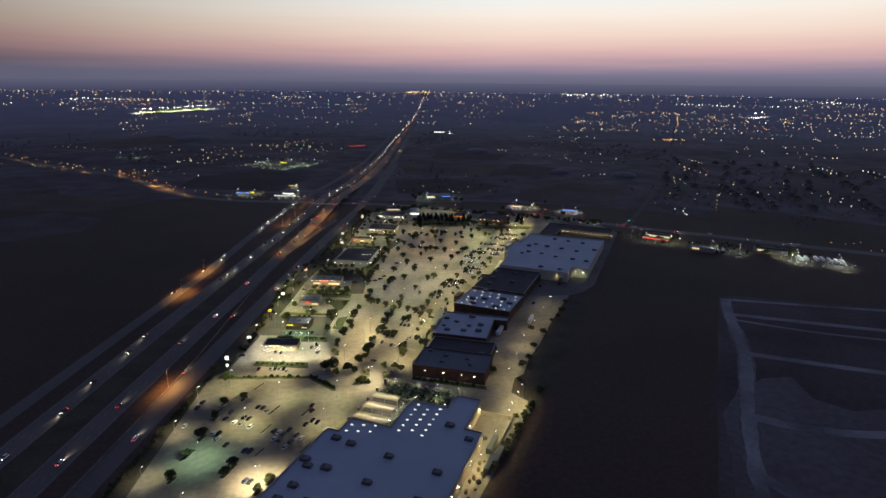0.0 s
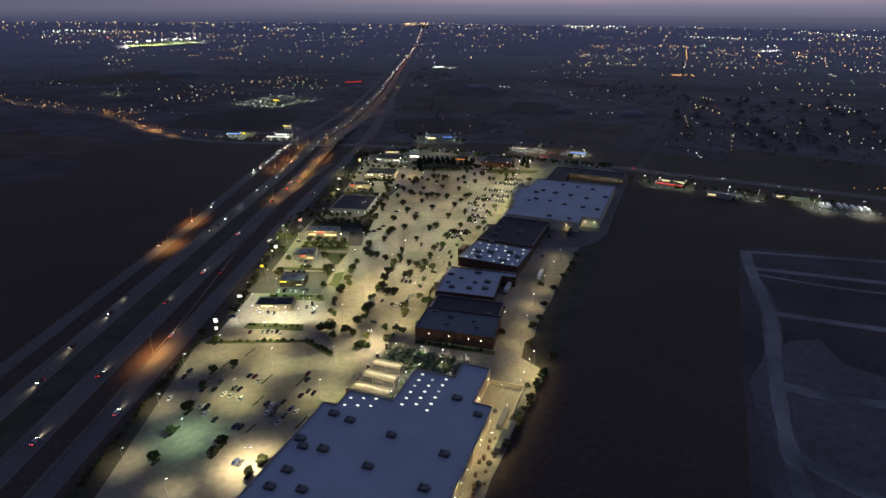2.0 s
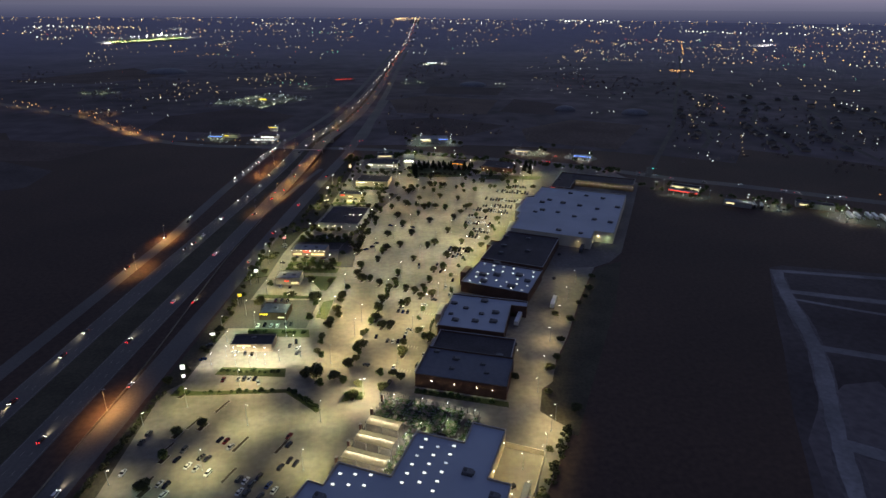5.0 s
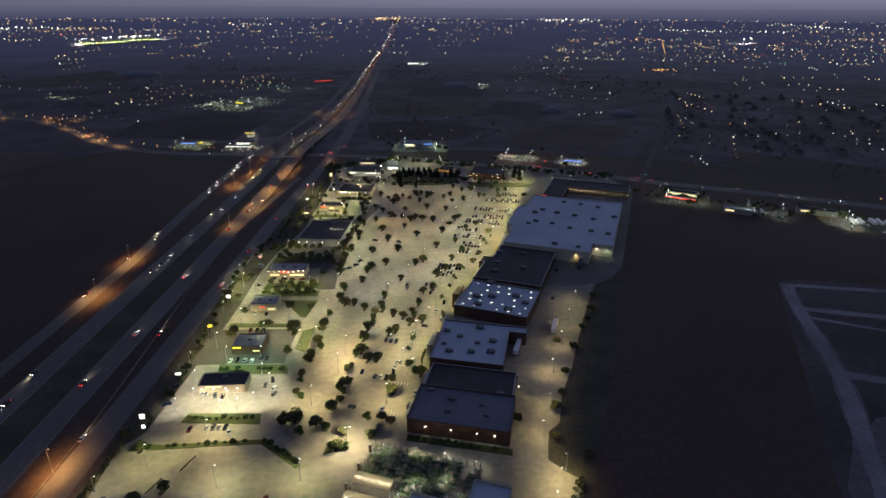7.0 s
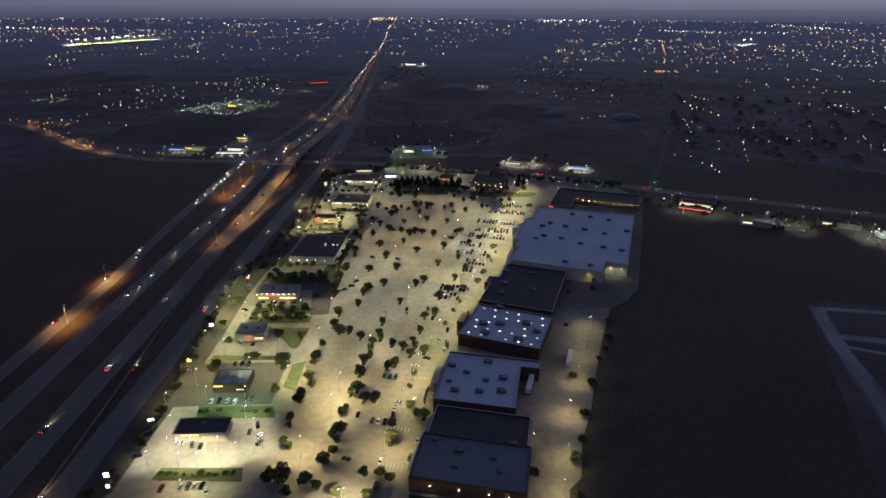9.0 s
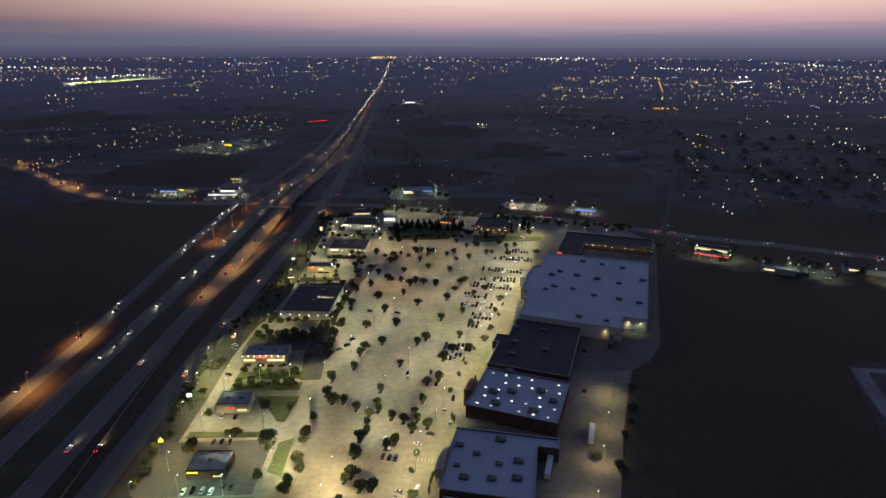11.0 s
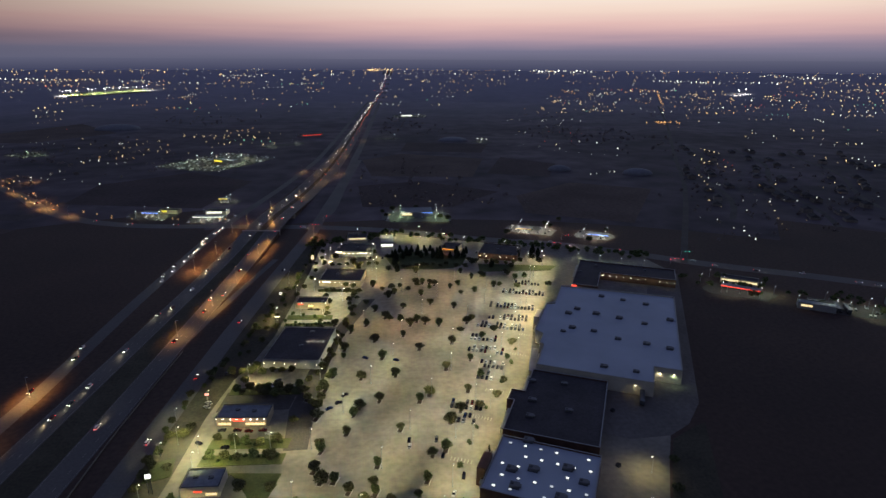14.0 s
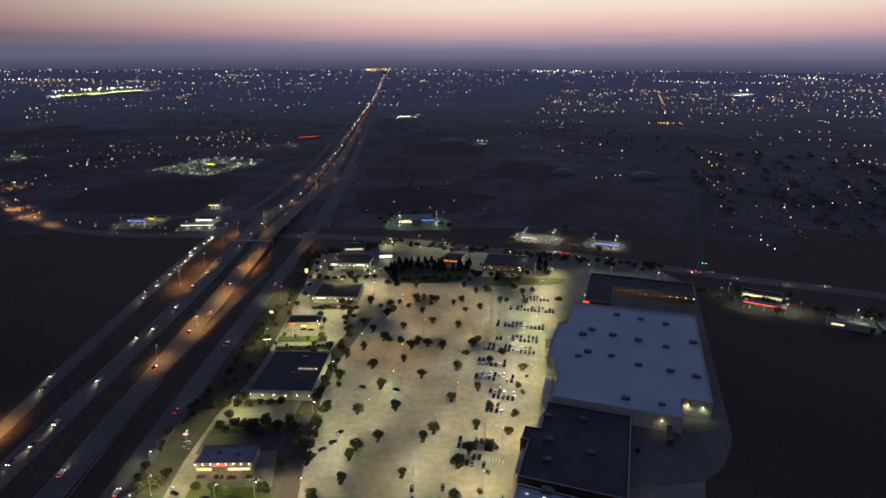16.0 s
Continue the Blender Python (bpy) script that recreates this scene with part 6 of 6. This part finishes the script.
lit_lot(-310, 1400, 150, 190, 28, 9, 20000, "lit dealership lot with rows of parked cars", (0.85, 1.0, 0.72))
lit_lot(-720, 1520, 90, 60, 30, 2, 14000, "small lit lot beside the arterial")
lit_lot(105, 2380, 130, 160, 5, 4, 30000, "lit works yard", (0.95, 1.0, 0.9))
lit_lot(-228, 1630, 130, 40, -40, 2, 9000, "long lit lot beside the dealership", (0.85, 1.0, 0.7))
lit_lot(-214, 1056, 34, 24, 10, 1, 4200, "small lit forecourt above the ramp", (0.9, 1.0, 0.8))
lit_lot(240, 1655, 56, 30, 0, 1, 7000, "small lit yard beside the storage dome", (0.8, 1.0, 0.8))
lit_lot(15, 1735, 70, 40, 0, 2, 9000, "small lit yard beside the motorway")
lit_lot(-290, 985, 60, 40, 12, 2, 4200, "lit filling station forecourt beyond the motorway")
lit_lot(-212, 966, 56, 40, 5, 2, 6000, "lit filling station forecourt beside the ramp", (0.95, 1.0, 0.95))
lit_lot(40, 955, 90, 60, 3, 4, 4800, "lit forecourt round the blue-lit shop", (0.7, 1.0, 0.6), HWY)
lit_lot(168, 880, 62, 36, 24, 3, 8500, "lit filling station lot at the crossing", (1.0, 0.98, 0.7), HWY)
lit_lot(232, 852, 46, 34, 28, 2, 5200, "small lit lot at the crossing", (0.9, 1.0, 0.8), HWY)
lit_lot(296, 676, 58, 30, 33, 2, 4200, "lit forecourt of the red-trimmed shop", (0.85, 1.0, 0.7))
lit_lot(360, 634, 60, 30, 32, 2, 3800, "lit yard beside the street", (0.85, 1.0, 0.75))
lit_lot(440, 588, 80, 40, 28, 3, 9500, "lit yard full of parked trucks", (0.95, 1.0, 0.85))
fuel_canopy(-300, 980, 12, 22, 10, 4000, "white-lit filling station canopy beyond the motorway", G_BLUE)
fuel_canopy(-226, 1050, 10, 14, 8, 1500, "small yellow-lit filling station canopy above the ramp", G_YEL)
fuel_canopy(-231, 952, 4, 36, 10, 9000, "long white-lit filling station canopy", G_SIGNW)
fuel_canopy(146, 870, 24, 18, 10, 6000, "yellow-white lit filling station canopy", G_WIN)
fuel_canopy(220, 840, 28, 22, 10, 4200, "white and blue lit filling station canopy", G_BLUE)
fuel_canopy(280, 679, 35, 30, 7, 1500, "filling station canopy with a glowing red fascia", G_RED)
fb = [("red_trimmed_shop", "shop with a bright white front and red roof edge", (292, 700, 33), 30, 11, 5.2, CREAM, ROOFD, (1, 29, G_WIN)), ("blue_lit_shop", "shop outlined with blue and white light", (19, 950, 0), 40, 28, 6.0, GREY, ROOFM, (1, 14, G_WIN)),
      ("far_filling_shop", "small lit shop of a filling station", (-285, 998, 12), 24, 10, 4.6, TAN, ROOFD, (2, 10, G_YEL)), ("ramp_shop", "small lit shop beside the ramp", (-225, 985, 5), 26, 12, 4.8, TAN, ROOFD, (2, 20, G_SIGNW)),
      ("red_roofed_depot", "long depot with a glowing red roof edge", (-205, 1780, -28), 64, 26, 5.0, GREY, ROOFD, (6, 56, G_REDD)), ("yard_shed", "low metal shed beside the lit yard", (322, 640, 32), 26, 9, 5.0, GREY, ROOFM, (2, 10, G_WIN)),
      ("truck_depot", "low depot behind the parked trucks", (394, 632, 28), 34, 12, 5.0, GREY, ROOFD, (3, 12, G_WIN)), ("dealership", "dealership showroom with lit windows", (-320, 1392, 28), 46, 22, 6.0, GREY, ROOFM, (2, 20, G_YEL)),
      ("warehouse", "pale-roofed warehouse in the works yard", (70, 2330, 5), 60, 40, 8.0, GREY, ROOFM, (5, 40, G_SIGNW))]
for nm, lb, (x, y, a), w, d, h, wm, rm, (s0, s1, sg) in fb:
    f = frame_at(x, y, a)
    shop(nm, lb, f, rect(w, d), h, wm, rm, DARKM, 0.5)
    wall_sign(f, s0, s1, 0, h * 0.45, h * 0.8, sg, "lit front band of the " + nm.replace("_", " "))
for u0, u1, v in ((0, 12, 0), (26, 40, 0)):
    wall_sign(frame_at(19, 950, 0), u0 + 0.2, u1 - 0.2, v, 5.0, 5.8, G_BLUE if u0 else G_SIGNW, "blue and white lit edge of the shop")
place(tw, [(427, 599), (433, 597), (444, 596), (449, 594), (454, 589), (459, 585), (464, 583)], rng, 0.06, -20)
place(td, [(338 + 6 * k, 640 - 3.4 * k) for k in range(4)], rng, 0.06, -24)


DUSTY = mat("dusty grey dome shell", (0.2, 0.2, 0.21), 0.7, 0.2, 0.3, 0.05)


def dome(x, y, r, h, label):
    t = thing("storage_dome", label, "dome", "far domes", at=pose(x, y, gz(x, y)))
    bm = bmesh.new()
    bmesh.ops.create_uvsphere(bm, u_segments=32, v_segments=14, radius=1)
    bmesh.ops.delete(bm, geom=[v for v in bm.verts if v.co.z < -0.01], context="VERTS")
    bmesh.ops.scale(bm, vec=(r, r * 0.8, h), verts=bm.verts)
    part("shell", bm, DUSTY, t)
    part("ring_beam", tubed((0, 0, 0), (0, 0, 1.0), r * 0.99, r * 0.99, 32), GREY, t).scale = (1, 0.8, 1)


dome(316, 1262, 21, 9, "pale low storage dome on open land")
dome(444, 1218, 26, 9, "pale wide storage dome on open land")
dome(175, 1684, 36, 9, "pale storage dome beside lit sheds")
dome(-735, 1995, 60, 14, "very wide pale dome among dark fields")


def flood_mast(k, x, y, h, power):
    t = thing("floodlight_mast", "sports ground floodlight mast, lit", "floodlight", "sports ground floodlights", at=pose(x, y, gz(x, y)))
    part("pole", tubed((0, 0, 0), (0, 0, h), 0.5, 0.3, 8), METAL, t)
    b = part("lamp_bank", boxed(-3.4, 3.4, -0.4, 0.4, h, h + 3.6), DARKM, t)
    part("lens", boxed(-3.2 * k, 3.2 * k, -0.8, -0.42, h + 0.2, h + 3.2 * k), G_STAD, b)
    if power:
        spot("lamp", (0.95, 1.0, 0.85), power, pose(0, -1.2, h, 25, 0, 0), t, 150, 0.6, 1.0)


G_STAD = glow("floodlight bank", (1.0, 1.0, 0.92), 26)
fx0, fy0 = far(-1690, 3700)
fx1, fy1 = far(-1480, 4290)
for j in range(20):
    f = j / 19
    flood_mast(0.42, fx0 + (fx1 - fx0) * f + far_rng.uniform(-15, 15), fy0 + (fy1 - fy0) * f + far_rng.uniform(-30, 30), 22 + (j % 3), 450000 if j % 2 == 0 else 0)
fcx, fcy = (fx0 + fx1) / 2, (fy0 + fy1) / 2
fm = pose(fcx, fcy, 0, 0, 0, math.degrees(math.atan2(fy1 - fy0, fx1 - fx0)))
bm = bmesh.new()
bmesh.ops.create_grid(bm, x_segments=16, y_segments=6, size=1)
for v in bm.verts:
    p = fm @ Vector((v.co.x * 190, v.co.y * 60, 0))
    v.co = (p.x, p.y, gz(p.x, p.y) + 2.0)
r = bmesh.ops.extrude_face_region(bm, geom=bm.faces[:])
bmesh.ops.translate(bm, verts=[v for v in r["geom"] if isinstance(v, bmesh.types.BMVert)], vec=(0, 0, 0.5))
bmesh.ops.recalc_face_normals(bm, faces=bm.faces)
setting("sports_field", bm, LAWN, "floodlit green sports field in the distance", "sports field")
px, py = far(2203, 3735)
flood_mast(0.8, px - 22, py - 12, 24, 150000)
flood_mast(0.8, px + 30, py + 16, 24, 150000)


# signals at the crossings
def signal(x, y, a, lens, n=3):
    t = thing("traffic_signal", "traffic signal on a mast arm, lit", "traffic signal", "traffic signals", at=pose(x, y, 0.05, 0, 0, a))
    part("pole", tubed((0, 0, 0), (0, 0, 7), 0.16, 0.12, 8), METAL, t)
    part("arm", tubed((0, 0, 6.4), (11, 0, 6.8), 0.1, 0.06, 6), METAL, t)
    for k in range(n):
        h = part("signal_head", boxed(3.4 + 3.4 * k, 3.9 + 3.4 * k, -0.2, 0.15, 5.7, 7.0, 0.04), DARKM, t)
        part("lens", boxed(3.45 + 3.4 * k, 3.85 + 3.4 * k, -0.3, -0.2, 5.8, 6.2, 0.04), lens, h)


signal(-88, 905, 0, G_TAIL, 3)
signal(-75, 940, 0, G_TAIL, 3)
signal(170, 812, -24, G_TAIL, 3)
signal(190, 838, -24, G_TAIL, 2)
signal(272, 752, -30, G_TAIL, 3)
signal(292, 770, -30, G_GREEN, 2)

# ---------------------------------------------------------------- suburb: streets, houses, woods
SHINGLE = mat("dark roof shingles", (0.075, 0.07, 0.068), 0.9, 0.25, 1.5, 0.15, per_object=0.35)
SIDING = mat("pale house brick", (0.3, 0.26, 0.22), 0.85, 0.2, 1.5, 0.2, per_object=0.3)


def house(w, d, h, label):
    t = thing("house", label, "house", "suburban houses")
    part("wall", boxed(-w / 2, w / 2, -d / 2, d / 2, 0, h), SIDING, t)
    bm = bmesh.new()
    e = 0.5
    a = [bm.verts.new(p) for p in ((-w / 2 - e, -d / 2 - e, h), (w / 2 + e, -d / 2 - e, h), (w / 2 + e, d / 2 + e, h), (-w / 2 - e, d / 2 + e, h), (-w / 2 + d * 0.32, 0, h + d * 0.3), (w / 2 - d * 0.32, 0, h + d * 0.3))]
    for f in ((0, 1, 5, 4), (2, 3, 4, 5), (1, 2, 5), (3, 0, 4), (3, 2, 1, 0)):
        bm.faces.new([a[i] for i in f])
    r = part("roof", bm, SHINGLE, t)
    return t


houses = [house(16, 12, 3.2, "single-storey suburban house with a dark hipped roof"), house(14, 11, 5.6, "two-storey suburban house with a dark hipped roof"), house(19, 11, 3.1, "long low suburban house with a dark hipped roof")]
homes = []
B = radians(24)
for i in range(5):
    base = Vector((430 + 95 * i, 905 - 45 * i))
    pts = [tuple(base + Vector((math.sin(B + 0.25 * math.sin(j * 0.9 + i)) * 1, math.cos(B)) ) + Vector((math.sin(B), math.cos(B))) * 70 * j + Vector((14 * math.sin(j + i), 0))) for j in range(11)]
    setting("suburb_street_%d" % (i + 1), strip(pts, 8, 0.05), ASPH, "narrow suburban street", "street")
    sm = smooth(pts, 24)
    for k in range(1, len(sm) - 1):
        d = (sm[k + 1] - sm[k - 1]).normalized()
        for s in (-1, 1):
            if far_rng.random() < 0.4:
                q = sm[k] + Vector((d.y, -d.x)) * s * (19 + far_rng.uniform(-1, 2))
                homes.append((q.x, q.y, math.degrees(math.atan2(d.y, d.x)) + (0 if s < 0 else 180) + 0))
for k, (x, y, a) in enumerate(homes):
    hs = houses[k % 3]
    if k < 3:
        hs.matrix_basis = pose(x, y, 0, 0, 0, a)
    else:
        copy_thing(hs, pose(x, y, 0, 0, 0, a))


SCRUB = mat("dry scrub foliage", (0.23, 0.185, 0.17), 0.9, 0.3, 0.5, 0.05)


def woods(name, n, where, label, lo=2.2, hi=4.2, leaf=SCRUB, tufts=26):
    """Far tree tops as tufts of leaves, uneven and with gaps."""
    vs, fs = [], []
    g = random.Random(len(name) + n)
    for _ in range(n):
        x, y = where(g)
        r = g.uniform(lo, hi)
        h = r * g.uniform(1.5, 2.4)
        for _q in range(tufts):
            d = Vector((g.gauss(0, 1), g.gauss(0, 1), g.gauss(0, 0.8))).normalized()
            p = Vector((x, y, gz(x, y) + h * 0.62)) + Vector((d.x * r, d.y * r, d.z * h * 0.4)) * g.uniform(0.55, 1.05)
            u = Vector((g.gauss(0, 1), g.gauss(0, 1), g.gauss(0, 0.6))).normalized() * g.uniform(0.5, 1.0) * r * 0.42
            w = u.cross(Vector((g.gauss(0, 1), g.gauss(0, 1), g.gauss(0, 1)))).normalized() * r * 0.3
            i = len(vs)
            vs += [p - u, p + w, p + u, p - w]
            fs.append((i, i + 1, i + 2, i + 3))
    me = bpy.data.meshes.new(name)
    me.from_pydata(vs, [], fs)
    me.materials.append(leaf)
    return tagged(new(name, me), label, "trees", kind="stuff")


def in_suburb(g):
    """Gardens between the streets east of the country road."""
    u, v = g.random(), g.random()
    x = (340 + 620 * u) * (1 - v) + (580 + 1000 * u) * v
    y = (815 - 170 * u) * (1 - v) + (1330 - 60 * u) * v
    return x + g.gauss(0, 8), y + g.gauss(0, 8)


def in_belt(g):
    while True:
        y = g.uniform(985, 2400)
        x = g.uniform(-60, 0.45 * y) if g.random() < 0.5 else g.uniform(-1300, -170 - 0.02 * y)
        hx = -137 + 0.06 * (y - 900)
        if abs(x - hx) > 75 and math.sin(x * 0.011 + 1.7) + math.sin(y * 0.007 + x * 0.004) > 0.35 and not (-410 < x < -210 and 1290 < y < 1510):
            return x, y


def in_field_edge(g):
    f = g.random()
    return (88 + 12 * g.random() + f * 170, 300 + f * 395) if g.random() < 0.5 else (g.uniform(300, 620) , 640 + g.uniform(-6, 6) - 0.42 * (g.uniform(300, 620) - 420))


def in_north_belt(g):
    """Trees between the northern shops and the street."""
    f = g.random()
    x, y = (-80 + 95 * f, 842 + 34 * f) if g.random() < 0.4 else (15 + 235 * f, 872 - 96 * f)
    return x + g.gauss(0, 4), y + g.gauss(0, 5)


def in_yards(g):
    f = g.random()
    return 262 + 190 * f + g.gauss(0, 6), 712 - 100 * f + g.gauss(0, 9)


def along_back(g):
    f = g.random()
    return 74 - 30 * f + g.gauss(0, 0.8), 308 - 62 * f + g.gauss(0, 2)


def by_frontage(g):
    """A low hedge between the frontage road and the car park."""
    f = g.random()
    return -140.5 + 9.5 * f + 2.5 * f * f * f + g.gauss(0, 0.7), 190 + 152 * f


woods("frontage_hedge", 150, by_frontage, "low dark hedge beside the frontage road", 0.7, 1.3, LEAF, 40)
woods("edge_shrubs", 46, along_back, "dark shrubs along the edge of the service drive", 0.8, 1.6, LEAF, 60)
woods("street_trees", 120, in_north_belt, "leafy street trees along the northern edge", 1.6, 3.0, LEAFP, 90)
woods("yard_trees", 60, in_yards, "bushy trees round the yards beside the street", 1.4, 2.8, LEAFP, 70)
woods("suburb_trees", 420, in_suburb, "dark garden trees among the suburban houses", 1.8, 3.6, SCRUB, 22)
woods("woodland_belt", 460, in_belt, "dark belts of scrub woodland beyond the street", 2.0, 4.4, SCRUB, 22)

# cars and crates on the far lots
CLUTTER = mat("mixed far car paint", (0.3, 0.3, 0.3), 0.4, 0.2)
cn, cl = CLUTTER.node_tree.nodes, CLUTTER.node_tree.links
cg = cn.new("ShaderNodeNewGeometry")
cr = cn.new("ShaderNodeValToRGB")
cr.color_ramp.interpolation = "CONSTANT"
for pos, c in ((0.0, 0.02), (0.35, 0.1), (0.6, 0.3), (0.8, 0.65)):
    e = cr.color_ramp.elements.new(pos) if pos else cr.color_ramp.elements[0]
    e.color = (c, c, c, 1)
cr.color_ramp.elements[-1].color = (0.7, 0.7, 0.68, 1)
cl.new(cg.outputs["Random Per Island"], cr.inputs[0])
cl.new(cr.outputs[0], cn["Principled BSDF"].inputs["Base Color"])
bm = bmesh.new()
for cx, cy, w, d, a, n in [(-310, 1400, 150, 190, 28, 260), (-720, 1520, 90, 60, 30, 30), (105, 2380, 130, 160, 5, 60), (-290, 985, 60, 40, 12, 12), (-212, 966, 56, 40, 5, 12), (40, 955, 90, 60, 3, 26), (168, 880, 62, 36, 24, 16), (232, 852, 46, 34, 28, 12), (360, 634, 60, 30, 32, 22), (440, 580, 80, 34, 28, 14)]:
    f = frame_at(cx, cy, a, 0.06 + gz(cx, cy))
    for _ in range(n):
        u = round(far_rng.uniform(-w / 2 + 4, w / 2 - 4) / 2.8) * 2.8
        v = round(far_rng.uniform(-d / 2 + 4, d / 2 - 4) / 9.0) * 9.0
        m = f @ pose(u, v, 0.0)
        for z0, z1, w2, y0, y1, t in ((0.25, 0.95, 0.9, -2.3, 2.3, 0.9), (0.95, 1.45, 0.8, -1.6, 1.0, 0.75)):
            vv = [bm.verts.new(m @ Vector(p)) for p in ((-w2, y0, z0), (w2, y0, z0), (w2, y1, z0), (-w2, y1, z0), (-w2 * t, y0 * t, z1), (w2 * t, y0 * t, z1), (w2 * t, y1 * t, z1), (-w2 * t, y1 * t, z1))]
            for q in ((0, 1, 5, 4), (1, 2, 6, 5), (2, 3, 7, 6), (3, 0, 4, 7), (4, 5, 6, 7)):
                bm.faces.new([vv[i] for i in q])
tagged(part("far_parked_cars", bm, CLUTTER), "rows of small parked cars on the far lit lots", "cars", kind="stuff")

# pale bare pads beyond the far field
for k, pts in enumerate([[(-560, 690), (-480, 680), (-420, 730), (-430, 800), (-520, 850), (-570, 800)], [(-505, 985), (-440, 975), (-425, 1000), (-490, 1012)]]):
    setting("bare_pad_%d" % (k + 1), slab(pts, -0.2, 0.04), DIRT, "bare graded pad at the edge of the field", "ground")

# open fields of different stubble between the street and the town
STUBBLE = mat("pale stubble", (0.125, 0.09, 0.075), 0.95, 0.3, 0.2, 0.012, second=(0.085, 0.06, 0.052), spec=0.2)
FALLOW = mat("dark fallow ground", (0.085, 0.06, 0.058), 0.95, 0.3, 0.2, 0.012, second=(0.06, 0.043, 0.043), spec=0.2)
for k, (pts, m) in enumerate([([(-30, 1010), (90, 1000), (170, 1090), (60, 1180), (-40, 1150)], FALLOW), ([(180, 960), (300, 900), (410, 1090), (300, 1150), (190, 1060)], STUBBLE), ([(-20, 1230), (150, 1210), (200, 1400), (40, 1480), (-40, 1400)], STUBBLE),
                              ([(180, 1240), (280, 1200), (330, 1330), (240, 1420)], FALLOW), ([(-700, 1010), (-480, 960), (-420, 930), (-460, 850), (-640, 860)], STUBBLE), ([(-430, 1060), (-240, 1020), (-210, 1200), (-330, 1290), (-440, 1190)], FALLOW),
                              ([(40, 1520), (210, 1480), (250, 1620), (60, 1660)], FALLOW), ([(-1050, 1750), (-820, 1700), (-700, 1900), (-900, 2150)], STUBBLE)]):
    setting("field_%d" % (k + 1), slab(pts, -0.2, 0.03), m, "open field with short dry growth", "field")
